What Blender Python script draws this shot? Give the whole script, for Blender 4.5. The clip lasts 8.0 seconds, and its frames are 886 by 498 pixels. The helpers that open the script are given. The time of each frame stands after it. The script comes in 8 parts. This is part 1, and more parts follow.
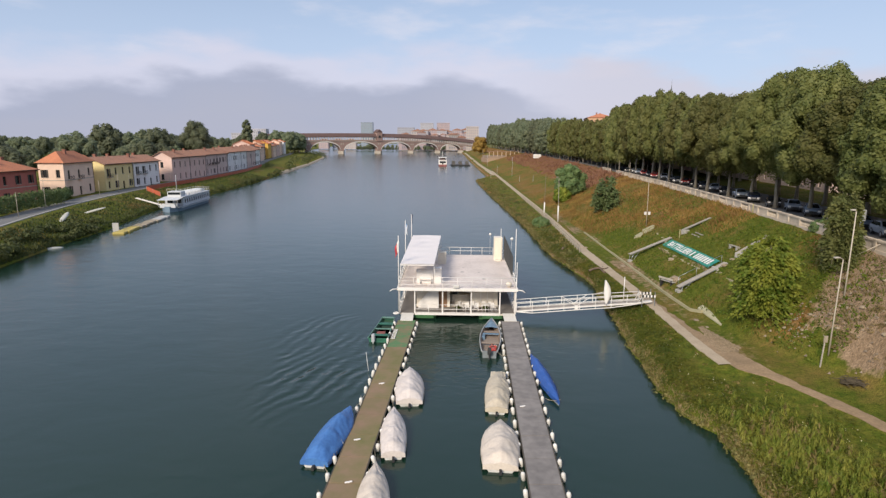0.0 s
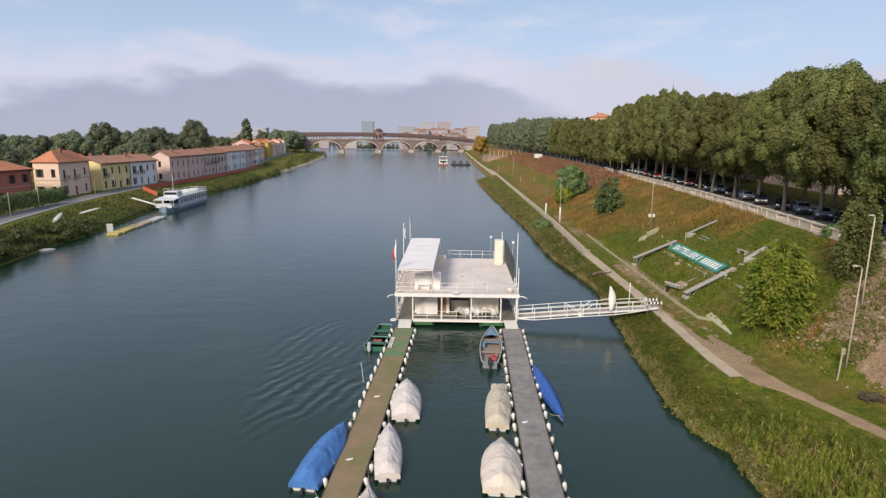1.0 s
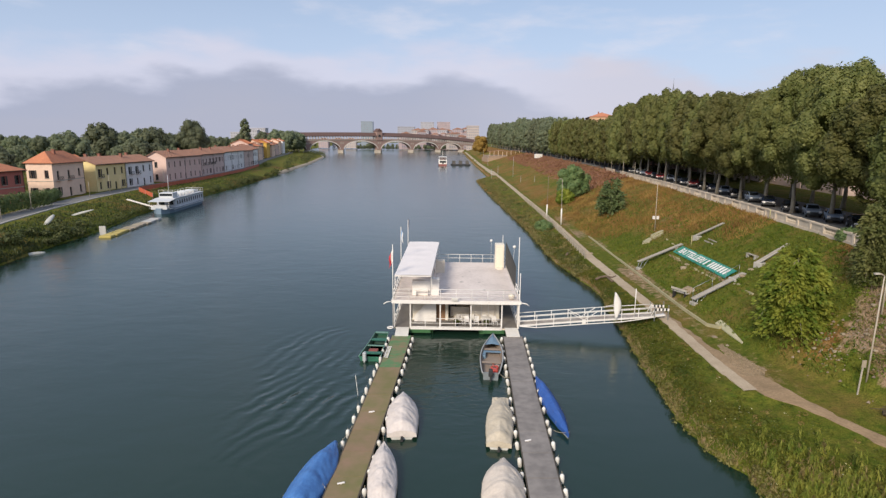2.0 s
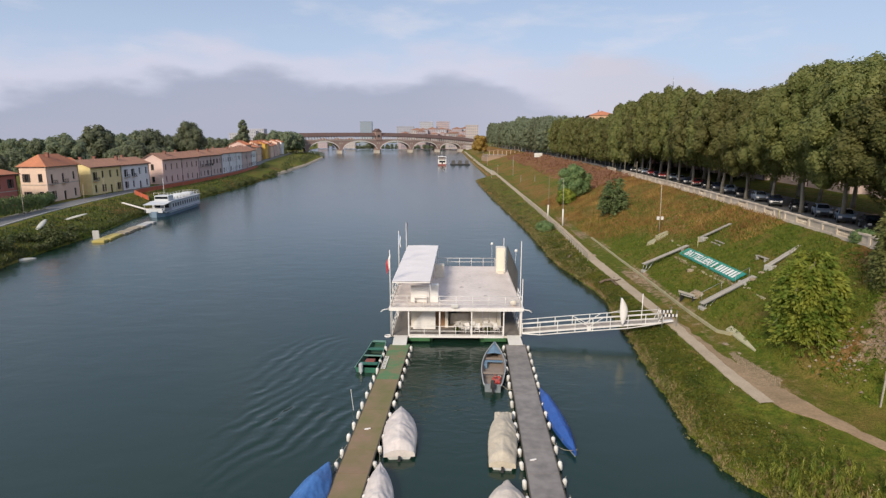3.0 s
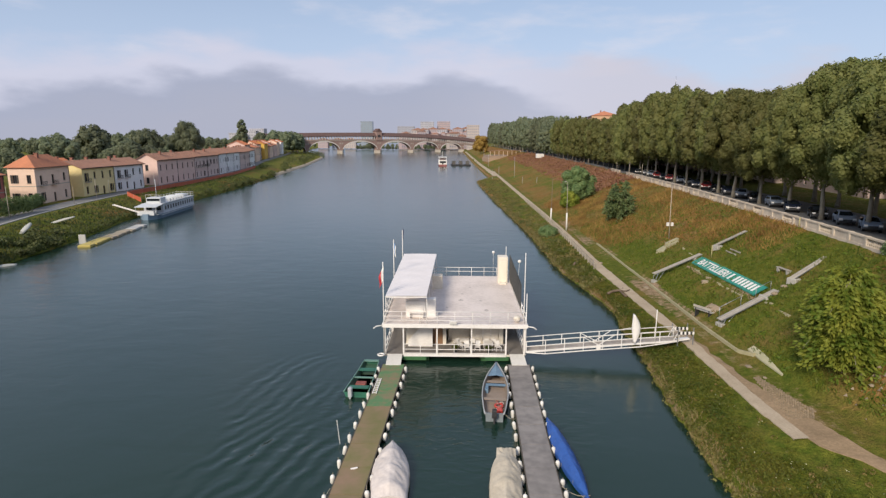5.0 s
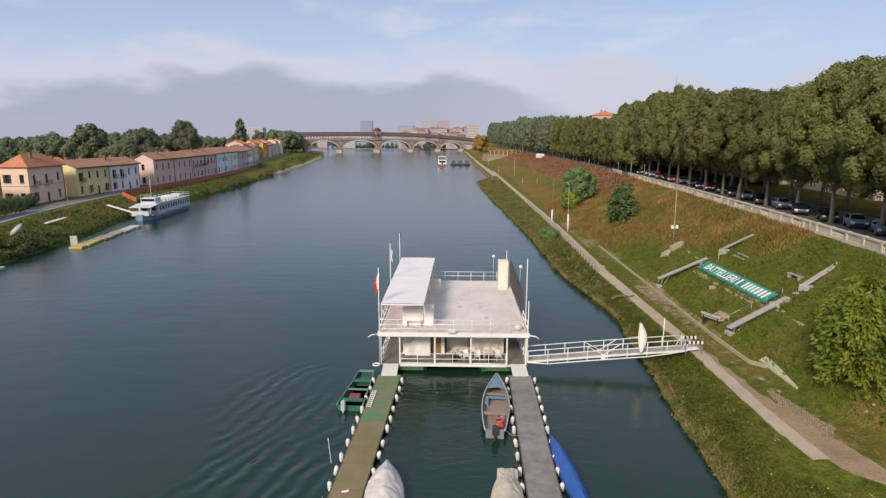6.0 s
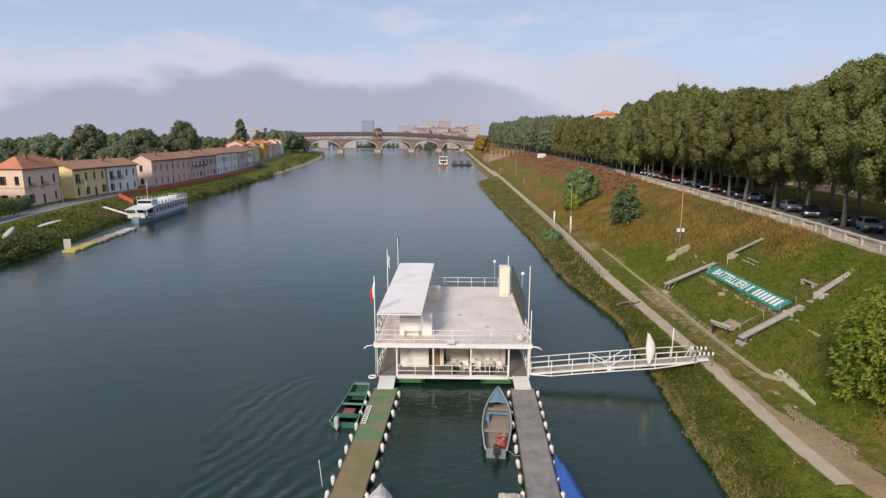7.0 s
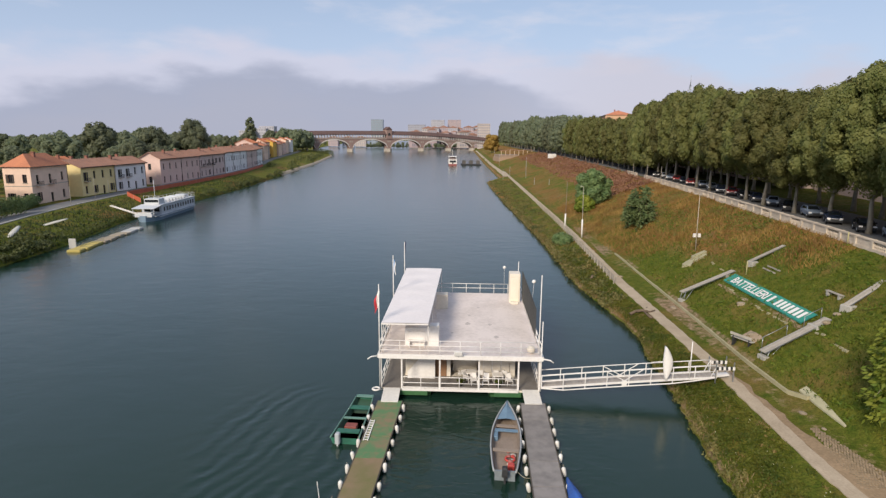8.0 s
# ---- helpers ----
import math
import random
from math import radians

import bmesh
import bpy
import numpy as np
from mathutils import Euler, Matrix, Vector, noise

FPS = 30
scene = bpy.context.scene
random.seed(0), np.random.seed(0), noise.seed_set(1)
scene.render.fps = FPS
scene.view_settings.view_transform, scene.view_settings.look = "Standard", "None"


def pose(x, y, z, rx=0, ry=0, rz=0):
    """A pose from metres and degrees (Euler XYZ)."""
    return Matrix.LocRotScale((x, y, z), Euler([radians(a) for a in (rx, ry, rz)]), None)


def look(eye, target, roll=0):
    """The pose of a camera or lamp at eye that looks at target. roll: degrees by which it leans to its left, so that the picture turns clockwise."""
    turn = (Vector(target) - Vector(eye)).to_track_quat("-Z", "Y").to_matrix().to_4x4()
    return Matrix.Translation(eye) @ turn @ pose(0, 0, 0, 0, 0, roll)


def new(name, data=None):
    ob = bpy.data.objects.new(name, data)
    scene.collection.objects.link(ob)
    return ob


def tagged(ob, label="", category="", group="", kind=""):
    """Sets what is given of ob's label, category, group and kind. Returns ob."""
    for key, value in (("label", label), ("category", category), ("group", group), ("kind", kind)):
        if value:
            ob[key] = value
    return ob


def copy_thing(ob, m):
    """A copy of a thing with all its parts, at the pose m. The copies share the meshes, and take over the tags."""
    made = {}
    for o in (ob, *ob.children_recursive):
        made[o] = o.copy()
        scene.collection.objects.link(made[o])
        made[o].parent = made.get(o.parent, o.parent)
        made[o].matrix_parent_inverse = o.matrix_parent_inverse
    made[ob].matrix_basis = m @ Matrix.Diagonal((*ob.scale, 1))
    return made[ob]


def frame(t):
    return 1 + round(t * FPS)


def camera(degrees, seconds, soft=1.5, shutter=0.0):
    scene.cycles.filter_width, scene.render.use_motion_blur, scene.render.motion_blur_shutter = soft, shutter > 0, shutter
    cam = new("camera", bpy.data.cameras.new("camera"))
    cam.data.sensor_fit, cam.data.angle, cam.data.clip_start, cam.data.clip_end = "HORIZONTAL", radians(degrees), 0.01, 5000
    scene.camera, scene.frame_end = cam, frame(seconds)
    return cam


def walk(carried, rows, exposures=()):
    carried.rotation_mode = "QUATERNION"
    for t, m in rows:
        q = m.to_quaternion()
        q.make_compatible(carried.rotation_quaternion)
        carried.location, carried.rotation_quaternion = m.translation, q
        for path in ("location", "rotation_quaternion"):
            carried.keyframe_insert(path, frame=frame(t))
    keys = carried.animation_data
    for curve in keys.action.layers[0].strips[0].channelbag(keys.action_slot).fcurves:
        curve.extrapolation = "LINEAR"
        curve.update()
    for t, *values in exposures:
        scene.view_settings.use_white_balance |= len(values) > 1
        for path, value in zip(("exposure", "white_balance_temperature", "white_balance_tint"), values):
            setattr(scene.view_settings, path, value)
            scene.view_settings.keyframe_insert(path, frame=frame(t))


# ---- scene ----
cam = camera(76.0, 8.0, soft=1.35)
PATH = [
    (0, (-1.517, 1.158, 18.028), (-1.519, 3.122, 17.654), 0.4),
    (0.5, (-1.479, 2.113, 18.091), (-1.482, 4.077, 17.715), 0.4),
    (1, (-1.38, 3.17, 18.183), (-1.384, 5.134, 17.806), 0.5),
    (1.5, (-1.317, 4.257, 18.217), (-1.32, 6.221, 17.84), 0.6),
    (3, (-1.177, 7.346, 18.385), (-1.181, 9.31, 18.006), 0.0),
    (3.5, (-1.103, 8.364, 18.439), (-1.106, 10.328, 18.059), 0.3),
    (4, (-1.077, 9.324, 18.503), (-1.081, 11.287, 18.124), -0.1),
    (4.5, (-0.996, 10.34, 18.575), (-1.002, 12.304, 18.196), 0.0),
    (6, (-0.832, 13.415, 18.718), (-0.837, 15.378, 18.337), 0.2),
    (6.5, (-0.727, 14.452, 18.814), (-0.735, 16.415, 18.431), -0.0),
    (7, (-0.632, 15.44, 18.913), (-0.642, 17.403, 18.531), 0.1),
    (7.5, (-0.637, 16.343, 19.02), (-0.668, 18.305, 18.636), 0.6),
    (8, (-0.573, 17.384, 19.138), (-0.614, 19.346, 18.753), 0.4),
]
walk(cam, [(t, look(eye, target, roll)) for t, eye, target, roll in PATH], exposures=((0.0, 0.15), (1.6, 0.15), (3.0, 0.08), (8.0, 0.08)))

# ---- world, sun, exposure ----
SUN_FROM = Vector((-0.38, -0.76, 0.52)).normalized()
scene.view_settings.exposure = 0.0


def build_world():
    w = bpy.data.worlds.new("sky")
    scene.world = w
    w.use_nodes = True
    nt = w.node_tree
    nt.nodes.clear()
    N = nt.nodes.new
    link = nt.links.new
    out = N("ShaderNodeOutputWorld")
    bg = N("ShaderNodeBackground")
    sky = N("ShaderNodeTexSky")
    sky.sky_type = "NISHITA"
    sky.sun_disc = False
    sky.sun_elevation = math.asin(SUN_FROM.z)
    sky.sun_rotation = math.atan2(SUN_FROM.x, SUN_FROM.y)
    sky.air_density, sky.dust_density, sky.ozone_density = 1.0, 1.2, 1.5
    co = N("ShaderNodeTexCoord")
    sep = N("ShaderNodeSeparateXYZ")
    link(co.outputs["Generated"], sep.inputs[0])
    # soft streaks of morning cloud and a low bank of mist along the horizon
    mp = N("ShaderNodeMapping")
    mp.inputs["Scale"].default_value = (3.0, 3.0, 11.0)
    link(co.outputs["Generated"], mp.inputs[0])
    n1 = N("ShaderNodeTexNoise")
    n1.inputs["Scale"].default_value, n1.inputs["Detail"].default_value, n1.inputs["Roughness"].default_value = 1.6, 6.0, 0.55
    link(mp.outputs[0], n1.inputs["Vector"])
    mp2 = N("ShaderNodeMapping")
    mp2.inputs["Scale"].default_value = (3.4, 3.4, 9.0)
    mp2.inputs["Location"].default_value = (0.37, 0.9, 0.0)
    link(co.outputs["Generated"], mp2.inputs[0])
    n2 = N("ShaderNodeTexNoise")
    n2.inputs["Scale"].default_value, n2.inputs["Detail"].default_value = 2.0, 5.0
    link(mp2.outputs[0], n2.inputs["Vector"])

    def math_node(op, a, b=None, c=None):
        m = N("ShaderNodeMath")
        m.operation = op
        for i, v in enumerate((a, b, c)):
            if v is None:
                continue
            if isinstance(v, (int, float)):
                m.inputs[i].default_value = v
            else:
                link(v, m.inputs[i])
        return m.outputs[0]

    def smooth(v, lo, hi):
        m = N("ShaderNodeMapRange")
        m.interpolation_type = "SMOOTHSTEP"
        m.inputs["From Min"].default_value, m.inputs["From Max"].default_value = lo, hi
        link(v, m.inputs["Value"])
        return m.outputs[0]

    def mix(f, a, b):
        m = N("ShaderNodeMix")
        m.data_type = "RGBA"
        link(f, m.inputs["Factor"])
        for i, v in ((6, a), (7, b)):
            if isinstance(v, tuple):
                m.inputs[i].default_value = (*v, 1)
            else:
                link(v, m.inputs[i])
        return m.outputs[2]

    z = sep.outputs["Z"]
    # pale veil: strong near the horizon, fading upward
    veil = math_node("SUBTRACT", 1.0, smooth(z, 0.05, 0.30))
    # the second term is added veil above the view, to brighten the water's reflection
    veil = math_node("MULTIPLY_ADD", veil, 0.38, math_node("MULTIPLY_ADD", smooth(z, 0.20, 0.42), 0.24, 0.42))
    c = mix(veil, sky.outputs[0], (5.1, 6.05, 8.2))
    # higher white streaks
    streak = math_node("MULTIPLY", smooth(n1.outputs[0], 0.51, 0.72), 0.50)
    c = mix(streak, c, (7.0, 6.9, 7.7))
    # mist bank with an uneven top
    e = math_node("POWER", math_node("DIVIDE", math_node("ADD", sep.outputs["X"], 0.40), 0.22), 2.0)
    hump = math_node("DIVIDE", 0.070, math_node("ADD", e, 1.0))
    e2 = math_node("POWER", math_node("DIVIDE", math_node("ADD", sep.outputs["X"], 0.0), 0.24), 2.0)
    hump = math_node("ADD", hump, math_node("DIVIDE", 0.066, math_node("ADD", e2, 1.0)))
    top = math_node("ADD", math_node("MULTIPLY", math_node("SUBTRACT", n2.outputs[0], 0.5), 0.13), math_node("ADD", hump, 0.018))
    # pale rim above the bank
    right = smooth(sep.outputs["X"], 0.02, 0.30)
    lift = math_node("MULTIPLY_ADD", right, 0.025, 0.046)
    rim = math_node("MULTIPLY", smooth(math_node("SUBTRACT", math_node("ADD", top, lift), z), -0.018, 0.030), math_node("MULTIPLY_ADD", right, 0.10, 0.66))
    c = mix(rim, c, mix(right, (6.5, 6.25, 7.3), (5.95, 5.65, 6.45)))
    d = math_node("SUBTRACT", top, z)
    bank = math_node("MULTIPLY", smooth(d, -0.012, 0.032), math_node("MULTIPLY_ADD", smooth(sep.outputs["X"], -0.08, 0.40), -0.55, 0.85))
    deep = smooth(d, 0.01, 0.085)
    c = mix(bank, c, mix(deep, (3.5, 3.85, 5.05), (3.75, 3.95, 4.95)))
    link(c, bg.inputs["Color"])
    bg.inputs["Strength"].default_value = 0.10
    link(bg.outputs[0], out.inputs[0])


build_world()
sun = new("sun", bpy.data.lights.new("sun", "SUN"))
sun.data.energy, sun.data.angle, sun.data.color = 3.8, radians(14.0), (1.0, 0.89, 0.74)
sun.matrix_world = look((0, 0, 0), -SUN_FROM)

# ---- materials ----
MATS = {}


def mat(name, col, col2=None, rough=0.75, metal=0.0, scale=0.6, fine=9.0, bump=0.15, island=0.0, rnd=0.0, spec=0.4, mixlo=0.35, mixhi=0.65):
    """Two colours broken up by noise at two sizes, fine relief, and per-piece variation."""
    if name in MATS:
        return MATS[name]
    m = bpy.data.materials.new(name)
    m.use_nodes = True
    nt = m.node_tree
    N, link = nt.nodes.new, nt.links.new
    b = nt.nodes["Principled BSDF"]
    b.inputs["Roughness"].default_value, b.inputs["Metallic"].default_value = rough, metal
    b.inputs["Specular IOR Level"].default_value = spec
    geo = N("ShaderNodeNewGeometry")
    n1, n2 = N("ShaderNodeTexNoise"), N("ShaderNodeTexNoise")
    for n, s, d in ((n1, scale, 4.0), (n2, fine, 5.0)):
        n.inputs["Scale"].default_value, n.inputs["Detail"].default_value = s, d
        link(geo.outputs["Position"], n.inputs["Vector"])
    col2 = col2 or tuple(c * 0.72 for c in col)
    r = N("ShaderNodeMapRange")
    r.inputs["From Min"].default_value, r.inputs["From Max"].default_value = mixlo, mixhi
    a = N("ShaderNodeMath")
    a.operation = "MULTIPLY_ADD"
    a.inputs[1].default_value = 0.45
    link(n2.outputs[0], a.inputs[0])
    sc = N("ShaderNodeMath")
    sc.operation = "MULTIPLY"
    sc.inputs[1].default_value = 0.55
    link(n1.outputs[0], sc.inputs[0])
    link(sc.outputs[0], a.inputs[2])
    link(a.outputs[0], r.inputs["Value"])
    mx = N("ShaderNodeMix")
    mx.data_type = "RGBA"
    mx.inputs[6].default_value, mx.inputs[7].default_value = (*col, 1), (*col2, 1)
    link(r.outputs[0], mx.inputs["Factor"])
    c = mx.outputs[2]
    if island or rnd:
        h = N("ShaderNodeHueSaturation")
        src = geo.outputs["Random Per Island"] if island else N("ShaderNodeObjectInfo").outputs["Random"]
        v = N("ShaderNodeMapRange")
        v.inputs["To Min"].default_value, v.inputs["To Max"].default_value = 1 - (island or rnd), 1 + (island or rnd)
        link(src, v.inputs["Value"])
        link(v.outputs[0], h.inputs["Value"])
        link(c, h.inputs["Color"])
        c = h.outputs[0]
    link(c, b.inputs["Base Color"])
    if bump:
        bp = N("ShaderNodeBump")
        bp.inputs["Strength"].default_value, bp.inputs["Distance"].default_value = bump, 0.05
        link(n2.outputs[0], bp.inputs["Height"])
        link(bp.outputs[0], b.inputs["Normal"])
    MATS[name] = m
    return m


def leaf_mat(name, col, col2, trans=0.3, patch=0.35):
    if name in MATS:
        return MATS[name]
    m = bpy.data.materials.new(name)
    m.use_nodes = True
    nt = m.node_tree
    N, link = nt.nodes.new, nt.links.new
    b = nt.nodes["Principled BSDF"]
    b.inputs["Roughness"].default_value = 0.6
    b.inputs["Specular IOR Level"].default_value = 0.25
    geo, info = N("ShaderNodeNewGeometry"), N("ShaderNodeObjectInfo")
    n1 = N("ShaderNodeTexNoise")
    n1.inputs["Scale"].default_value = patch
    link(geo.outputs["Position"], n1.inputs["Vector"])
    mx = N("ShaderNodeMix")
    mx.data_type = "RGBA"
    mx.inputs[6].default_value, mx.inputs[7].default_value = (*col, 1), (*col2, 1)
    ad = N("ShaderNodeMath")
    ad.operation = "MULTIPLY_ADD"
    ad.inputs[1].default_value, ad.inputs[2].default_value = 0.45, -0.05
    link(geo.outputs["Random Per Island"], ad.inputs[0])
    ad2 = N("ShaderNodeMath")
    ad2.operation = "MULTIPLY_ADD"
    ad2.inputs[1].default_value = 0.58
    tone = N("ShaderNodeMapRange")
    tone.inputs["From Min"].default_value, tone.inputs["From Max"].default_value = 0.33, 0.67
    link(n1.outputs[0], tone.inputs["Value"])
    link(tone.outputs[0], ad2.inputs[0])
    link(ad.outputs[0], ad2.inputs[2])
    link(ad2.outputs[0], mx.inputs["Factor"])
    h = N("ShaderNodeHueSaturation")
    v, hu = N("ShaderNodeMapRange"), N("ShaderNodeMapRange")
    v.inputs["To Min"].default_value, v.inputs["To Max"].default_value = 0.78, 1.24
    hu.inputs["To Min"].default_value, hu.inputs["To Max"].default_value = 0.485, 0.515
    link(info.outputs["Random"], v.inputs["Value"])
    link(info.outputs["Random"], hu.inputs["Value"])
    link(v.outputs[0], h.inputs["Value"])
    link(hu.outputs[0], h.inputs["Hue"])
    link(mx.outputs[2], h.inputs["Color"])
    link(h.outputs[0], b.inputs["Base Color"])
    t = N("ShaderNodeBsdfTranslucent")
    link(h.outputs[0], t.inputs["Color"])
    s = N("ShaderNodeMixShader")
    s.inputs[0].default_value = trans
    link(b.outputs[0], s.inputs[1])
    link(t.outputs[0], s.inputs[2])
    link(s.outputs[0], nt.nodes["Material Output"].inputs["Surface"])
    MATS[name] = m
    return m


def water_mat():
    m = bpy.data.materials.new("river_water")
    m.use_nodes = True
    nt = m.node_tree
    N, link = nt.nodes.new, nt.links.new
    b = nt.nodes["Principled BSDF"]
    b.inputs["Roughness"].default_value = 0.17
    b.inputs["IOR"].default_value = 1.43
    geo = N("ShaderNodeNewGeometry")

    def noise_at(scale, sx, sy, detail, rot=0.0, dist=0.0):
        mp = N("ShaderNodeMapping")
        mp.inputs["Scale"].default_value = (sx, sy, 1)
        mp.inputs["Rotation"].default_value = (0, 0, rot)
        link(geo.outputs["Position"], mp.inputs[0])
        n = N("ShaderNodeTexNoise")
        n.inputs["Scale"].default_value, n.inputs["Detail"].default_value = scale, detail
        n.inputs["Distortion"].default_value = dist
        link(mp.outputs[0], n.inputs["Vector"])
        return n.outputs[0]

    # murky green body with slow drifts of silt
    silt = noise_at(0.05, 1.0, 0.45, 4.0)
    mx = N("ShaderNodeMix")
    mx.data_type = "RGBA"
    mx.inputs[6].default_value, mx.inputs[7].default_value = (0.0055, 0.0225, 0.0150, 1), (0.011, 0.031, 0.0195, 1)
    link(silt, mx.inputs["Factor"])
    link(mx.outputs[2], b.inputs["Base Color"])
    # ripples: long slow swell, mid chop, fine shiver; calmer slicks in places
    big = noise_at(0.22, 1.0, 1.5, 2.0, 0.5, 0.6)
    mid = noise_at(0.9, 1.0, 1.7, 3.0, 0.4, 0.4)
    small = noise_at(3.2, 1.0, 1.3, 3.0, 0.2)
    patch = noise_at(0.035, 1.0, 0.5, 3.0, 0.3, 1.0)
    pr = N("ShaderNodeMapRange")
    pr.inputs["From Min"].default_value, pr.inputs["From Max"].default_value = 0.35, 0.65
    pr.inputs["To Min"].default_value, pr.inputs["To Max"].default_value = 0.45, 1.0
    link(patch, pr.inputs["Value"])
    n = None
    for h, dist in ((big, 0.06), (mid, 0.016), (small, 0.007)):
        bp = N("ShaderNodeBump")
        bp.inputs["Distance"].default_value = dist
        link(h, bp.inputs["Height"])
        link(pr.outputs[0], bp.inputs["Strength"])
        if n:
            link(n, bp.inputs["Normal"])
        n = bp.outputs[0]
    # slanting wash that spreads from the moored boats into the open river
    mp = N("ShaderNodeMapping")
    mp.inputs["Rotation"].default_value = (0, 0, radians(24))
    link(geo.outputs["Position"], mp.inputs[0])
    wv = N("ShaderNodeTexWave")
    wv.inputs["Scale"].default_value, wv.inputs["Distortion"].default_value = 0.26, 17.0
    wv.inputs["Detail"].default_value, wv.inputs["Detail Scale"].default_value = 4.0, 0.42
    link(mp.outputs[0], wv.inputs["Vector"])
    mp2 = N("ShaderNodeMapping")
    mp2.inputs["Location"].default_value = (11.0 / 8, -47 / 14, 0)
    mp2.inputs["Scale"].default_value = (1 / 8, 1 / 14, 0)
    link(geo.outputs["Position"], mp2.inputs[0])
    ln = N("ShaderNodeVectorMath")
    ln.operation = "LENGTH"
    link(mp2.outputs[0], ln.inputs[0])
    fade = N("ShaderNodeMapRange")
    fade.inputs["From Min"].default_value, fade.inputs["From Max"].default_value = 0.25, 1.0
    fade.inputs["To Min"].default_value, fade.inputs["To Max"].default_value = 1.0, 0.0
    link(ln.outputs["Value"], fade.inputs["Value"])
    bp = N("ShaderNodeBump")
    bp.inputs["Distance"].default_value = 0.11
    link(wv.outputs["Fac"], bp.inputs["Height"])
    broken = N("ShaderNodeMath")
    broken.operation = "MULTIPLY"
    gaps = N("ShaderNodeMapRange")
    gaps.inputs["From Min"].default_value, gaps.inputs["From Max"].default_value = 0.40, 0.62
    link(noise_at(0.16, 1.0, 0.8, 2.0, 0.6, 0.5), gaps.inputs["Value"])
    link(fade.outputs[0], broken.inputs[0])
    link(gaps.outputs[0], broken.inputs[1])
    link(broken.outputs[0], bp.inputs["Strength"])
    link(n, bp.inputs["Normal"])
    # short chop where the current presses round the moored boats and the pontoons
    mp3 = N("ShaderNodeMapping")
    mp3.inputs["Location"].default_value = (0, -49 / 15, 0)
    mp3.inputs["Scale"].default_value = (1 / 13, 1 / 15, 0)
    link(geo.outputs["Position"], mp3.inputs[0])
    ln2 = N("ShaderNodeVectorMath")
    ln2.operation = "LENGTH"
    link(mp3.outputs[0], ln2.inputs[0])
    near = N("ShaderNodeMapRange")
    near.inputs["From Min"].default_value, near.inputs["From Max"].default_value = 0.3, 1.0
    near.inputs["To Min"].default_value, near.inputs["To Max"].default_value = 1.0, 0.0
    link(ln2.outputs["Value"], near.inputs["Value"])
    chop = N("ShaderNodeBump")
    chop.inputs["Distance"].default_value = 0.06
    link(noise_at(0.75, 1.0, 1.9, 1.6, 0.35, 1.2), chop.inputs["Height"])
    link(near.outputs[0], chop.inputs["Strength"])
    link(bp.outputs[0], chop.inputs["Normal"])
    link(chop.outputs[0], b.inputs["Normal"])
    return m


def ground_mat():
    """Grass, dry brown growth and bare soil, blended by the three cover attributes of the ground."""
    m = bpy.data.materials.new("bank_ground")
    m.use_nodes = True
    nt = m.node_tree
    N, link = nt.nodes.new, nt.links.new
    b = nt.nodes["Principled BSDF"]
    b.inputs["Roughness"].default_value = 0.95
    b.inputs["Specular IOR Level"].default_value = 0.1
    geo = N("ShaderNodeNewGeometry")

    def nz(scale, detail=5.0):
        n = N("ShaderNodeTexNoise")
        n.inputs["Scale"].default_value, n.inputs["Detail"].default_value = scale, detail
        n.inputs["Roughness"].default_value = 0.65
        link(geo.outputs["Position"], n.inputs["Vector"])
        return n.outputs[0]

    def mix(f, a, c):
        x = N("ShaderNodeMix")
        x.data_type = "RGBA"
        link(f, x.inputs["Factor"])
        for i, v in ((6, a), (7, c)):
            if isinstance(v, tuple):
                x.inputs[i].default_value = (*v, 1)
            else:
                link(v, x.inputs[i])
        return x.outputs[2]

    def ramp(v, lo, hi):
        r = N("ShaderNodeMapRange")
        r.inputs["From Min"].default_value, r.inputs["From Max"].default_value = lo, hi
        link(v, r.inputs["Value"])
        return r.outputs[0]

    big, mid, fine = nz(0.25), nz(1.6), nz(7.0)
    grass = mix(ramp(mid, 0.35, 0.68), (0.068, 0.099, 0.011), (0.152, 0.150, 0.023))
    grass = mix(ramp(big, 0.48, 0.72), grass, (0.205, 0.138, 0.042))
    dry = mix(ramp(mid, 0.32, 0.68), (0.175, 0.086, 0.027), (0.265, 0.148, 0.046))
    dry = mix(ramp(big, 0.52, 0.68), dry, (0.200, 0.160, 0.060))
    soil = mix(ramp(mid, 0.3, 0.7), (0.225, 0.150, 0.088), (0.38, 0.270, 0.170))

    def mask(name):
        at = N("ShaderNodeAttribute")
        at.attribute_name = name
        s = N("ShaderNodeMath")
        s.operation = "MULTIPLY_ADD"
        s.inputs[1].default_value, s.inputs[2].default_value = 0.9, -0.45
        link(mid, s.inputs[0])
        a = N("ShaderNodeMath")
        a.operation = "ADD"
        link(at.outputs["Fac"], a.inputs[0])
        link(s.outputs[0], a.inputs[1])
        return ramp(a.outputs[0], 0.38, 0.62)

    c = mix(mask("dry"), grass, dry)
    c = mix(mask("soil"), c, soil)
    dk = mix(ramp(fine, 0.3, 0.7), (0.66, 0.66, 0.66), (1.3, 1.3, 1.3))
    mul = N("ShaderNodeMix")
    mul.data_type, mul.blend_type = "RGBA", "MULTIPLY"
    mul.inputs["Factor"].default_value = 1.0
    link(c, mul.inputs[6])
    link(dk, mul.inputs[7])
    link(mul.outputs[2], b.inputs["Base Color"])
    bp = N("ShaderNodeBump")
    bp.inputs["Strength"].default_value, bp.inputs["Distance"].default_value = 0.8, 0.25
    link(fine, bp.inputs["Height"])
    link(bp.outputs[0], b.inputs["Normal"])
    return m


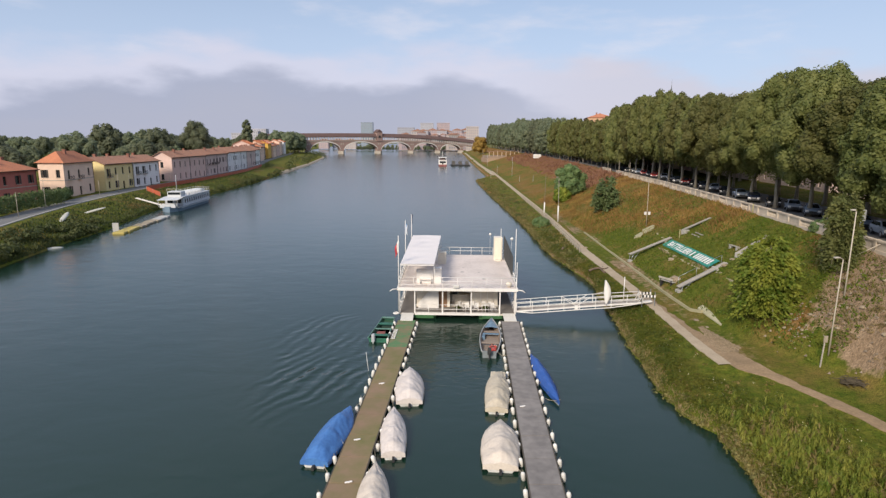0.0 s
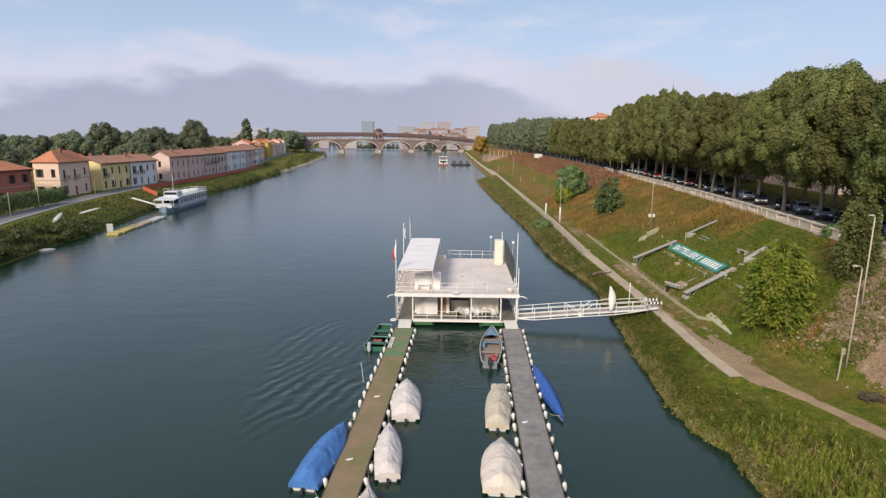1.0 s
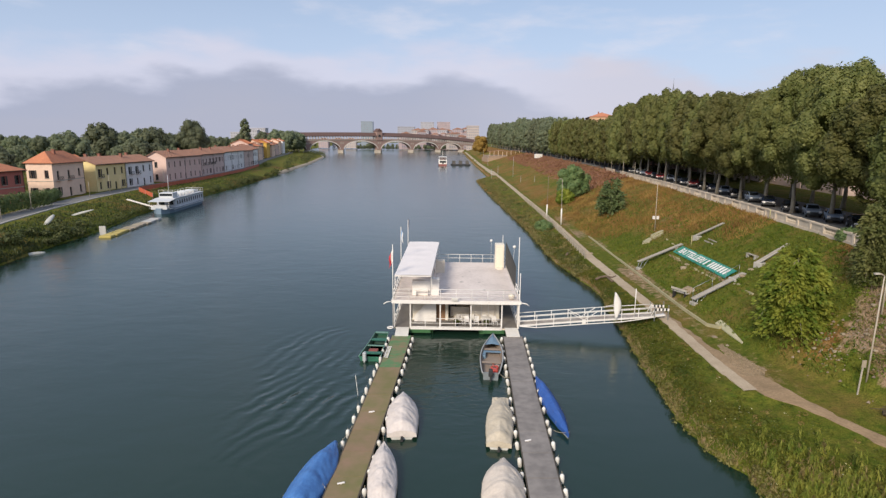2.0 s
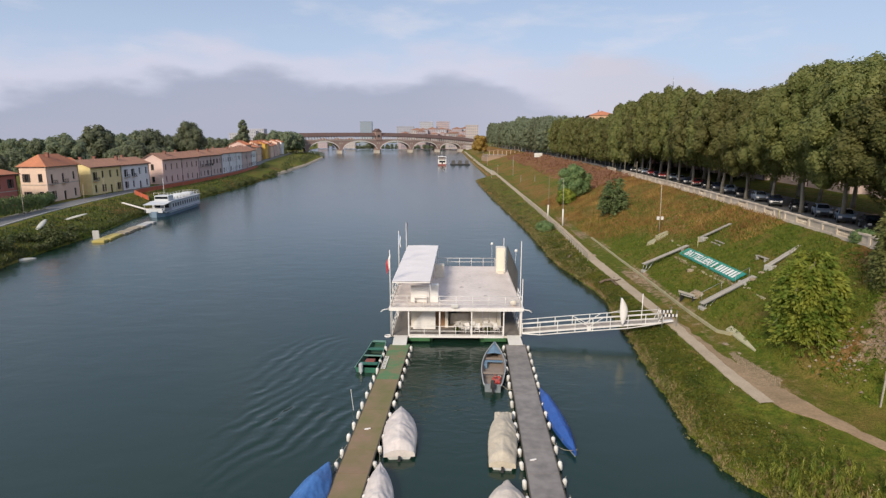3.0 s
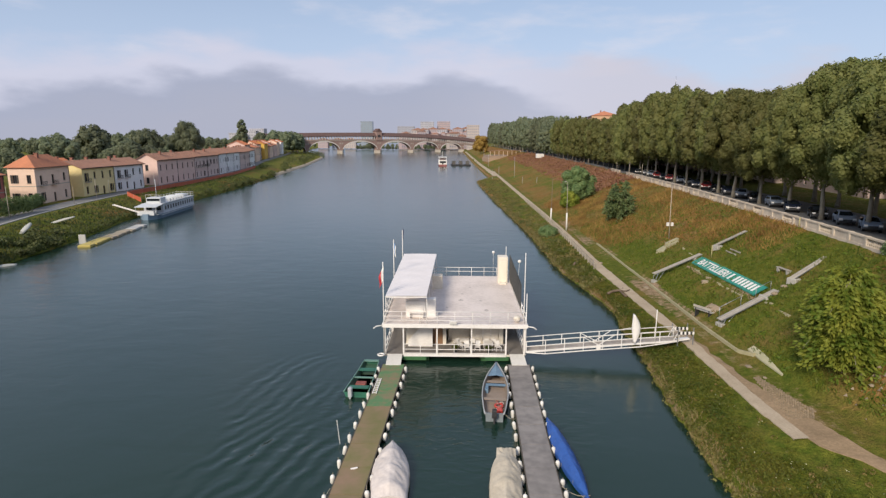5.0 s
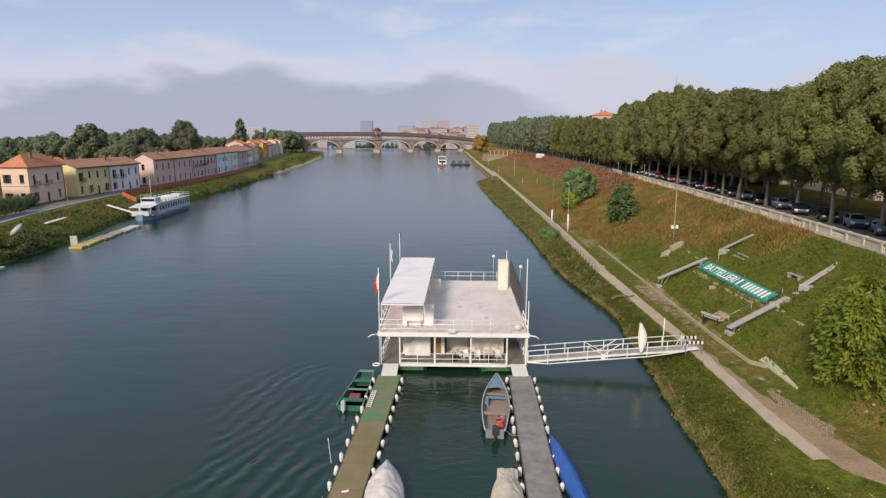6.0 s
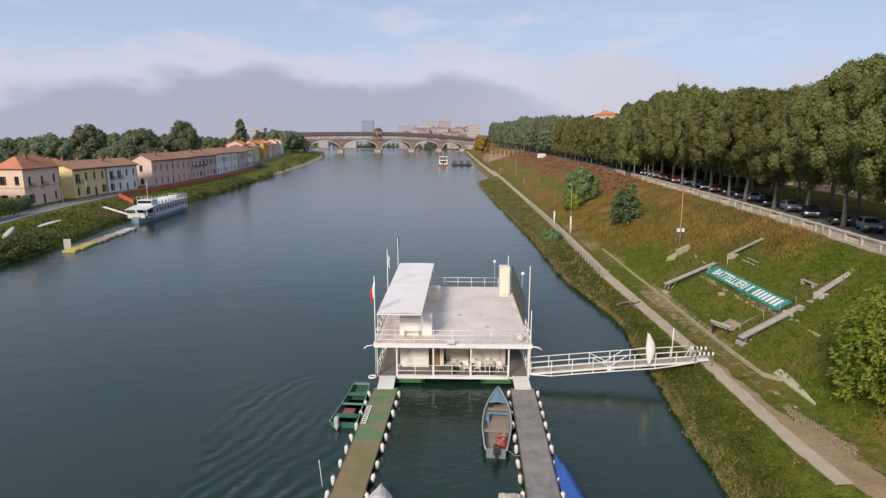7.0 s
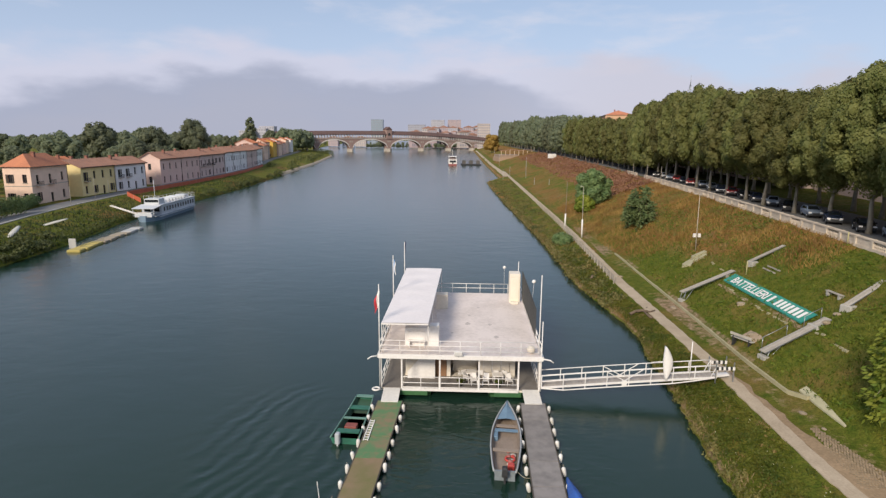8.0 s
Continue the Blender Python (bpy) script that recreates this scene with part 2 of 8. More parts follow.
def glass_mat(name, tint=(0.02, 0.025, 0.03)):
    if name not in MATS:
        mat(name, tint, rough=0.08, bump=0.0, spec=0.6)
    return MATS[name]


WHITE = mat("white_paint", (0.76, 0.725, 0.685), (0.62, 0.58, 0.54), rough=0.45, scale=0.7, fine=6, bump=0.05, mixlo=0.45, mixhi=0.75)
STEEL = mat("galvanised_steel", (0.45, 0.46, 0.47), (0.33, 0.34, 0.35), rough=0.4, metal=0.8, bump=0.05)
DARK = mat("dark_rubber", (0.02, 0.02, 0.022), (0.035, 0.035, 0.035), rough=0.6)
CONCRETE = mat("weathered_concrete", (0.42, 0.40, 0.36), (0.30, 0.28, 0.24), rough=0.9, scale=0.5, fine=7, bump=0.4)
STONE = mat("pale_stone", (0.47, 0.41, 0.345), (0.34, 0.295, 0.245), rough=0.85, scale=0.8, fine=8, bump=0.3)
BARK = mat("tree_bark", (0.19, 0.16, 0.12), (0.30, 0.265, 0.205), rough=0.95, scale=1.5, fine=8, bump=0.6)
GLASS = glass_mat("window_glass")


# ---- mesh building ----
class Shape:
    """Collects vertices and faces of one mesh."""

    def __init__(self):
        self.v, self.f, self.s = [], [], []

    def add(self, verts, faces, soft=False):
        o = len(self.v)
        self.v += [tuple(p) for p in verts]
        self.f += [tuple(i + o for i in f) for f in faces]
        self.s += [soft] * len(faces)
        return self

    def box(self, x0, x1, y0, y1, z0, z1, bev=0.0):
        if bev <= 0:
            v = [(x, y, z) for z in (z0, z1) for y in (y0, y1) for x in (x0, x1)]
            return self.add(v, [(0, 2, 3, 1), (4, 5, 7, 6), (0, 1, 5, 4), (2, 6, 7, 3), (0, 4, 6, 2), (1, 3, 7, 5)])
        # rounded along the upright and top edges
        rings = []
        for ins, z in ((0, z0), (0, z1 - bev), (bev, z1)):
            b2 = bev
            ring = []
            for cx, cy, sx, sy in ((x0, y0, 1, 1), (x1, y0, -1, 1), (x1, y1, -1, -1), (x0, y1, 1, -1)):
                p, q = (cx + sx * (b2 + ins), cy + sy * ins), (cx + sx * ins, cy + sy * (b2 + ins))
                ring += ([q, p] if sx * sy > 0 else [p, q])
            rings.append([(x, y, z) for x, y in ring])
        return self.loft(rings, caps=True)

    def loft(self, rings, caps=True, closed=True, soft=False):
        n = len(rings[0])
        v = [p for r in rings for p in r]
        f = []
        for a in range(len(rings) - 1):
            for i in range(n if closed else n - 1):
                j = (i + 1) % n
                f.append((a * n + i, a * n + j, (a + 1) * n + j, (a + 1) * n + i))
        if caps and closed:
            f.append(tuple(range(n - 1, -1, -1)))
            f.append(tuple((len(rings) - 1) * n + i for i in range(n)))
        return self.add(v, f, soft)

    def tube(self, pts, radii, n=8, caps=True):
        pts = [Vector(p) for p in pts]
        if isinstance(radii, (int, float)):
            radii = [radii] * len(pts)
        rings = []
        for i, p in enumerate(pts):
            d = (pts[min(i + 1, len(pts) - 1)] - pts[max(i - 1, 0)]).normalized()
            u = d.cross(Vector((0, 0, 1)) if abs(d.z) < 0.9 else Vector((1, 0, 0))).normalized()
            w = d.cross(u)
            rings.append([p + (u * math.cos(2 * math.pi * k / n) + w * math.sin(2 * math.pi * k / n)) * radii[i] for k in range(n)])
        return self.loft(rings, caps, soft=n > 5)

    def bar(self, p, q, w, h):
        """A square bar from p to q, w across and h high."""
        p, q = Vector(p), Vector(q)
        d = (q - p).normalized()
        u = d.cross(Vector((0, 0, 1)) if abs(d.z) < 0.95 else Vector((0, 1, 0))).normalized() * (w / 2)
        t = u.normalized().cross(d) * (h / 2)
        return self.loft([[e + a * u + b * t for a, b in ((-1, -1), (1, -1), (1, 1), (-1, 1))] for e in (p, q)])

    def ball(self, c, r, n=10, m=6, squash=1.0):
        rings = []
        for i in range(1, m):
            a = math.pi * i / m
            rings.append([(c[0] + r * math.sin(a) * math.cos(2 * math.pi * k / n), c[1] + r * math.sin(a) * math.sin(2 * math.pi * k / n), c[2] - r * squash * math.cos(a)) for k in range(n)])
        return self.loft(rings, True, soft=True)

    def mesh(self, name, materials):
        me = bpy.data.meshes.new(name)
        me.from_pydata(self.v, [], self.f)
        for m in materials if isinstance(materials, (list, tuple)) else [materials]:
            me.materials.append(m)
        if any(self.s):
            me.polygons.foreach_set("use_smooth", self.s)
        me.update()
        return me


def part(name, shape, material, parent, label="", kind=""):
    ob = new(name, shape.mesh(name, material))
    ob.parent = parent
    return tagged(ob, label, kind=kind)


def thing(name, label, category, x=0, y=0, z=0, rz=0, group="", kind=""):
    ob = new(name)
    ob.empty_display_size = 0.2
    ob.matrix_world = pose(x, y, z, 0, 0, rz)
    return tagged(ob, label, category, group, kind)


def solid(name, shape, material, label, category, x=0, y=0, z=0, rz=0, group="", kind=""):
    ob = new(name, shape.mesh(name, material))
    ob.matrix_world = pose(x, y, z, 0, 0, rz)
    return tagged(ob, label, category, group, kind)


def quads(name, P, material):
    """A mesh of loose four-cornered leaves from an array (n, 4, 3)."""
    n = len(P)
    me = bpy.data.meshes.new(name)
    me.vertices.add(4 * n)
    me.vertices.foreach_set("co", P.reshape(-1).astype(np.float32))
    me.loops.add(4 * n)
    me.loops.foreach_set("vertex_index", np.arange(4 * n, dtype=np.int32))
    me.polygons.add(n)
    me.polygons.foreach_set("loop_start", np.arange(0, 4 * n, 4, dtype=np.int32))
    me.materials.append(material)
    me.update(calc_edges=True)
    return me


# ---- plan of the banks ----
def curve(ys, xs):
    return lambda y: np.interp(y, ys, xs)


SHORE_R = curve([-300, 15, 28, 30, 32, 33.8, 34.5, 36.7, 40.3, 45.8, 50.5, 57, 62, 67, 70.4, 74.3, 78.8, 84, 90, 98.5, 121, 149, 175, 226, 258, 266, 275, 285, 420, 600, 860, 3000], [22, 15.4, 15.0, 15.4, 15.4, 15.6, 15.3, 14.5, 14.3, 14.8, 15.2, 16.0, 16.4, 16.75, 17.4, 17.4, 16.9, 16.3, 15.7, 15.6, 15.7, 15.2, 14.4, 13.4, 13.1, 13.1, 16, 20.4, 20.6, 22.5, 25.5, 60])
PATH_L = curve([-300, 20, 31.6, 36.4, 40, 41.5, 46, 53, 60, 75, 86, 102, 121, 145, 190, 244, 343, 573, 860, 3000], [60, 27.4, 24.3, 22.9, 21.3, 19.4, 19.25, 19.4, 19.6, 19.5, 19.45, 20.1, 20.8, 21.4, 22.2, 23.2, 25, 28.5, 32, 70])
KERB = curve([-300, 20, 33, 42, 47, 53, 60, 74, 85, 100, 145, 190, 244, 343, 573, 860, 3000], [64, 31, 27.5, 24.9, 23.2, 22.7, 22.6, 23.1, 23.4, 23.9, 24.6, 26, 28, 30, 33, 36, 76])
BALUS = curve([-300, 20, 45, 56, 64, 80, 104, 118, 160, 180, 215, 330, 540, 860, 3000], [27, 30.5, 33.4, 35.2, 36.5, 38.6, 41.3, 42.8, 46.5, 48, 51, 56, 58, 62, 120])
SHORE_L = curve([-300, 40, 79, 98, 115, 128, 140, 165, 189, 225, 276, 345, 426, 590, 700, 800, 1000, 3000], [-50, -58, -64, -67.4, -69.2, -71.8, -74.6, -77.0, -78.5, -80.0, -85, -92, -100.5, -124, -152, -185, -240, -500])
ROAD_L = curve([-330.5, 43.5, 86.4, 94.1, 108.4, 128.2, 149.1, 172.2, 208.5, 241.5, 274.5, 351.5, 421.9, 659.5, 879.5, 1099.5, 3299.5], [-57.7, -66.5, -72.6, -74.4, -78.8, -83.9, -87.9, -90.7, -91.2, -93.4, -96.7, -110.5, -127.0, -171.0, -229.3, -295.3, -614.3])
STREET_Z, ROAD_Z = 9.4, 3.0


def profile(y):
    """Cross-section of the place at y: rising x and height."""
    rough = 0.20 * noise.noise(Vector((y * 0.22, 3.3, 0))) + 0.26 * noise.noise(Vector((y * 0.8, 8.1, 0))) + 0.24 * noise.noise(Vector((y * 2.1, 4.1, 0))) if y < 262 else 0.0
    s, p, k, b, l, r = SHORE_R(y) + rough, PATH_L(y), KERB(y), BALUS(y), SHORE_L(y), ROAD_L(y)
    k = max(k, p + 1.8)
    b = max(b, k + 3)
    quay = min(max((y - 275) / 12, 0), 1)
    xs = [-6000, r - 260, r - 60, r - 8.5, r - 8, r - 1, r, r + 0.4 * (l - r), l - 0.9, l, l + 5, s - 5, s, s + 0.5, p - 0.4, p, p + 1.7, k, k + 0.5, b - 0.3, b + 0.2, b + 14, b + 300, 6000]
    zs = [6.0, 5.0, ROAD_Z, ROAD_Z, ROAD_Z, ROAD_Z, ROAD_Z - 0.1, 2.0, 0.8, -0.1, -2.2, -2.2, -0.1, 0.6 + 0.7 * quay, 1.35, 1.5, 1.6, 1.85, 2.1, STREET_Z - 0.02, STREET_Z, STREET_Z, STREET_Z, 12.0]
    return xs, zs


def ground_z(x, y):
    xs, zs = profile(y)
    return float(np.interp(x, xs, zs))


# ---- ground, water, roads ----
def lump(x, y):
    return 0.16 * noise.noise(Vector((x * 0.35, y * 0.35, 0.0))) + 0.09 * noise.noise(Vector((x * 1.1, y * 1.1, 3.0)))


def build_ground():
    ys = np.concatenate([[-3000, -800, -300, -100, -30], np.arange(0, 20, 4), np.arange(20, 70, 0.4), np.arange(70, 130, 0.7), np.arange(130, 330, 2.5), np.arange(330, 900, 14), [950, 1100, 1400, 2000, 3000, 6000]])
    cuts = [1, 6, 14, 1, 5, 1, 10, 8, 3, 2, 4, 2, 2, 8, 1, 3, 4, 1, 22, 1, 4, 6, 3]
    verts, faces, dry, soil = [], [], [], []
    cols = sum(cuts) + 1
    for y in ys:
        xs, zs = profile(y)
        row = [xs[0]]
        band = [0]
        for i, c in enumerate(cuts):
            for k in range(1, c + 1):
                row.append(xs[i] + (xs[i + 1] - xs[i]) * k / c)
                band.append(i)
        for x, bd in zip(row, band):
            z = float(np.interp(x, xs, zs))
            soft = bd in (2, 6, 7, 8, 13, 18) and -20 < y < 900
            if soft:
                z += lump(x, y)
            verts.append((x, y, z))
            n = noise.noise(Vector((x * 0.16, y * 0.10, 7.0)))
            d = s = 0.0
            if bd >= 16:  # right-hand slope: dry growth high up and farther along
                k, b = KERB(y), BALUS(y)
                h = (x - k) / max(b - k, 1)
                d = min(max((y - 62 - 26 * (1 - h)) / 15, 0), 1) * min(max((h - 0.12) * 2.4, 0), 1) + 0.45 * n
                d += 1.3 * max(0.0, 1 - abs(y - 53) / 8) * max(0.0, h - 0.55)
                d -= 1.0 * max(0.0, 1 - abs(h - 0.55) * 2.4) * max(0.0, 1 - abs(y - 74) / 16)
                if y > 118:
                    d = 0.50 + 0.30 * n + 0.3 * (h > 0.5)
                # bare earth on the steep part and the trodden strip beside the path
                s = 2.0 * max(0.0, 1 - math.hypot((x - 31.6) / 5.2, (y - 41.5) / 8.5)) + 0.35 * n * (y < 50)
                s += 0.45 * max(0.0, 1 - math.hypot((x - 27.0) / 2.8, (y - 44.0) / 2.8))
                s += 1.3 * max(0.0, 1 - math.hypot((x - 28.6) / 2.6, (y - 38.4) / 3.6))
                d += 0.9 * max(0.0, 1 - math.hypot((x - 27.4) / 3.8, (y - 44.8) / 3.6))
                if 61 < y < 77:
                    s += 0.85 * max(0.0, 1 - abs(x - 27.25 - 0.035 * (y - 65)) / 0.55)
                if bd in (16, 17):
                    s = 0.36 * min(max((y - 51) / 8, 0), 1) + 0.60 * n + 0.30 * max(0.0, 1 - (x - PATH_L(y) - 1.0) / 0.9) if 50 < y < 135 else 0.02 + 0.5 * n
                if h > 1.0:
                    s, d = 0.35, 0.2
            elif bd >= 12:
                d = 0.62 * max(0.0, 1 - (x - SHORE_R(y)) / 1.6) + 0.40 * n + 0.40 * min(max((y - 62) / 30, 0), 1) - 0.10
                s = 1.25 * max(0.0, 1 - (x - SHORE_R(y) + 0.2) / 0.75)
            elif bd <= 9:
                d = 0.26 + 0.6 * n
                s = 0.3 * (bd in (3, 5))
            dry.append(d)
            soil.append(s)
    for r in range(len(ys) - 1):
        for c in range(cols - 1):
            a = r * cols + c
            faces.append((a, a + 1, a + cols + 1, a + cols))
    me = bpy.data.meshes.new("ground")
    me.from_pydata(verts, [], faces)
    me.materials.append(ground_mat())
    for nm, data in (("dry", dry), ("soil", soil)):
        at = me.attributes.new(nm, "FLOAT", "POINT")
        at.data.foreach_set("value", np.array(data, dtype=np.float32))
    me.polygons.foreach_set("use_smooth", [True] * len(faces))
    me.update()
    tagged(new("ground", me), "grassy river banks with dry brown growth and bare soil", "ground", kind="structure")


build_ground()


def build_water():
    sh = Shape()
    sh.add([(-900, -600, 0), (300, -600, 0), (300, 3500, 0), (-900, 3500, 0)], [(0, 1, 2, 3)])
    solid("water", sh, water_mat(), "calm green river water with fine ripples", "river", kind="structure")


build_water()


def strip(name, left, right, y0, y1, step, lift, material, label, category, rag=0.0, thick=0.08):
    """A paved band laid along the banks between two lines of the plan."""
    sh = Shape()
    rings = []
    y = y0
    while y < y1:
        a, b = left(y), right(y)
        if rag:
            a += rag * noise.noise(Vector((y * 0.7, 1.0, 0))) + 0.5 * rag * noise.noise(Vector((y * 2.3, 2.0, 0)))
            b += rag * noise.noise(Vector((y * 0.7, 5.0, 0))) + 0.5 * rag * noise.noise(Vector((y * 2.3, 6.0, 0)))
        za = ground_z(a, y) + lift
        zb = ground_z(b, y) + lift
        c, zc = (a + b) / 2, (za + zb) / 2 + 0.01
        rings.append([(a, y, za - thick), (a, y, za), (c, y, max(zc, ground_z((a + b) / 2, y) + lift)), (b, y, zb), (b, y, zb - thick)])
        y += step
        step *= 1.0 if y < 130 else 1.03
    sh.loft(rings, caps=False, closed=False)
    return solid(name, sh, material, label, category, kind="structure")


ASPHALT = mat("asphalt", (0.115, 0.11, 0.105), (0.165, 0.16, 0.15), rough=0.9, scale=0.4, fine=14, bump=0.3)
strip("road_left", lambda y: ROAD_L(y) - 8.0, lambda y: ROAD_L(y) - 2.6, 20, 700, 3, 0.05, mat("grey_road", (0.14, 0.135, 0.13), (0.19, 0.185, 0.175), rough=0.9, scale=0.3, fine=5), "grey asphalt riverside road", "road")
strip("road_edge", lambda y: ROAD_L(y) - 2.6, lambda y: ROAD_L(y) - 2.1, 60, 340, 3, 0.16, mat("pale_kerbstone", (0.40, 0.38, 0.35), (0.31, 0.29, 0.27), rough=0.9), "pale stone kerb along the riverside road", "kerb", thick=0.2)
strip("street", lambda y: BALUS(y) + 2.0, lambda y: BALUS(y) + 13.0, -10, 700, 3, 0.05, ASPHALT, "dark asphalt street under the plane trees", "street")
DIRT_A = curve([0, 31.6, 33.7, 35.7, 37.5, 39.5, 41, 42.6, 44, 50, 62, 70], [PATH_L(0), 24.45, 23.85, 23.25, 22.6, 21.7, 20.4, 20.05, 20.05, 20.25, 20.5, 20.6])
DIRT_B = curve([0, 33.3, 35.7, 37.2, 40.5, 43.2, 47, 50, 62, 70], [PATH_L(0) + 1.3, 25.0, 24.3, 23.65, 22.55, 22.0, 21.4, 20.85, 20.8, 20.8])
PATHMAT = mat("path_concrete", (0.46, 0.37, 0.265), (0.34, 0.268, 0.185), rough=0.95, scale=0.9, fine=8, bump=0.4)
DIRT = mat("trodden_dirt", (0.345, 0.240, 0.142), (0.215, 0.150, 0.086), rough=0.98, scale=0.7, fine=6, bump=0.6)
strip("footpath", lambda y: PATH_L(y), lambda y: PATH_L(y) + min(1.3, 0.92 + 0.012 * max(0.0, y - 50)), 41.7, 330, 0.5, 0.07, PATHMAT, "pale worn concrete footpath along the river bank", "path", rag=0.12)
strip("dirt_track", DIRT_A, DIRT_B, 16, 62, 0.5, 0.045, DIRT, "trodden bare dirt track beside the grass", "path", rag=0.30)
strip("far_stone_edge", lambda y: SHORE_L(y) - 1.6, lambda y: SHORE_L(y) + 0.3, 300, 640, 6, 0.35, PATHMAT, "pale stone edging along the far water", "quay", thick=0.9)
strip("quay_walk", lambda y: SHORE_R(y) + 0.3, lambda y: SHORE_R(y) + 4.5, 286, 860, 6, 0.08, PATHMAT, "pale stone quay walk at the water", "quay", rag=0.0)


# ---- grass and reeds ----
def blades(n, pick, h0, h1, w, seed, lean=0.35):
    """Tufts of grass: each blade a bent narrow leaf."""
    rng = np.random.default_rng(seed)
    P = np.zeros((n, 4, 3))
    k = 0
    while k < n:
        x, y, hs = pick(rng)
        z = ground_z(x, y) + lump(x, y) - 0.03
        h = rng.uniform(h0, h1) * hs
        a = rng.uniform(0, 2 * math.pi)
        d = np.array([math.cos(a), math.sin(a), 0]) * w * rng.uniform(0.6, 1.5)
        t = np.array([rng.normal(0, lean), rng.normal(0, lean), 1.0]) * h
        o = np.array([x, y, z])
        P[k] = [o - d, o + d, o + t * 0.62 + d * 0.8, o + t]
        k += 1
    return P


def clumps(n, pick, leaves, size, wide, high, seed, stiff=0.0):
    """Low broad-leaved growth: rounded clumps, their leaves turned outward; stiff ones stand upright."""
    rng = np.random.default_rng(seed)
    out = []
    for k in range(n):
        x, y, hs = pick(rng)
        c = 0.55 + 0.5 * noise.noise(Vector((x * 0.7, y * 0.7, seed)))
        r, h = rng.uniform(*wide), rng.uniform(*high) * hs * max(c, 0.2)
        d = rng.normal(0, 1, (leaves, 3))
        d[:, 2] = np.abs(d[:, 2])
        d /= np.linalg.norm(d, axis=1)[:, None]
        p = d * np.array([r, r, h]) * rng.uniform(0.75, 1.1, (leaves, 1)) + np.array([x, y, ground_z(x, y) + lump(x, y) - 0.02])
        f = d + rng.normal(0, 0.4, d.shape)
        f /= np.linalg.norm(f, axis=1)[:, None]
        u = rng.normal(0, 1, d.shape) * (1 - stiff) + np.array([0, 0, 2.0]) * stiff
        u -= f * (u * f).sum(1)[:, None]
        u /= np.linalg.norm(u, axis=1)[:, None] + 1e-9
        w = np.cross(f, u)
        s = (size * rng.uniform(0.6, 1.4, leaves))[:, None]
        u, w = u * s * (1 + 1.2 * stiff), w * s * (0.6 - 0.3 * stiff)
        out.append(np.stack([p - u, p - w, p + u, p + w], 1))
    return np.concatenate(out)


GRASS = leaf_mat("grass_blades", (0.055, 0.101, 0.009), (0.150, 0.160, 0.022), 0.3)
RUST = leaf_mat("rusty_growth", (0.138, 0.060, 0.022), (0.310, 0.182, 0.058), 0.2, 0.22)


def pick_lower(rng):
    while True:
        y = 24 + 85 * rng.random() ** 1.7
        s, p = SHORE_R(y), PATH_L(y)
        f = rng.random()
        if f > 0.62 and y < 47 and rng.random() < 0.8:
            continue
        x = s + 0.35 + (p - s - 0.5) * f
        return x, y, 1.25 - 0.95 * f


def pick_flower(rng):
    y = 25 + 30 * rng.random() ** 1.4
    s, p = SHORE_R(y), PATH_L(y)
    return s + 0.6 + (p - s - 1.4) * rng.random() ** 1.3, y, 1.6


def pick_reeds(rng):
    y = rng.normal(29.6, 2.6)
    x = rng.normal(18.7, 1.3) - (y - 31) * 0.12
    x = min(max(x, SHORE_R(y) + 0.9), PATH_L(y) - 0.5)
    return x, y, 1.0


def pick_edge(rng):
    y = 24 + 170 * rng.random() ** 1.5
    xs = profile(y)[0]
    return xs[12] + 0.1 + abs(rng.normal(0, 0.4)), y, 1.0


def pick_slope(rng):
    y = 40 + 80 * rng.random()
    k, b = KERB(y), BALUS(y)
    return k + 0.6 + (b - k - 1.0) * rng.random(), y, 1.0


def pick_rust(rng):
    while True:
        y = 70 + 90 * rng.random()
        k, b = KERB(y), BALUS(y)
        h = rng.random()
        edge = 0.35 * noise.noise(Vector((h * 4, y * 0.16, 9))) + rng.normal(0, 0.07)
        if h + edge > 0.98 - (y - 62) / 42 and (y > 95 or h + edge > 0.55):
            return k + (b - k - 0.3) * h, y, 0.8 + 0.5 * noise.noise(Vector((h * 5, y * 0.3, 2)))


def pick_olive(rng):
    while True:
        x, y, hs = pick_rust(rng)
        if noise.noise(Vector((x * 0.16, y * 0.07, 6))) > 0.08:
            return x, y, hs


def pick_dead(rng):
    while True:
        x, y, hs = pick_rust(rng)
        if noise.noise(Vector((x * 0.16, y * 0.07, 6))) < 0.12 or rng.random() < 0.25:
            return x, y, hs


def pick_left(rng):
    y = 70 + 200 * rng.random() ** 1.4
    l, r = SHORE_L(y), ROAD_L(y)
    return l - 0.3 + (r - l) * rng.random() ** 1.7, y, 1.0


def grow(name, n, pick, h0, h1, w, seed, material, label, lean=0.35):
    ob = new(name, quads(name, blades(n, pick, h0, h1, w, seed, lean), material))
    return tagged(ob, label, "grass", kind="stuff")


def heap(name, n, pick, leaves, size, wide, high, seed, material, label, stiff=0.0):
    ob = new(name, quads(name, clumps(n, pick, leaves, size, wide, high, seed, stiff), material))
    return tagged(ob, label, "weeds", kind="stuff")


def pick_bare(rng):
    while True:
        x, y = rng.normal(29.5, 2.8), rng.normal(40.5, 3.5)
        if KERB(y) + 1.5 < x < BALUS(y) - 0.5 and noise.noise(Vector((x * 0.5, y * 0.4, 3))) > -0.05:
            return x, y, 1.0


def pick_tall(rng):
    while True:
        x, y, _ = pick_reeds(rng)
        if x < PATH_L(y) - 1.2:
            return x, y, 1.0


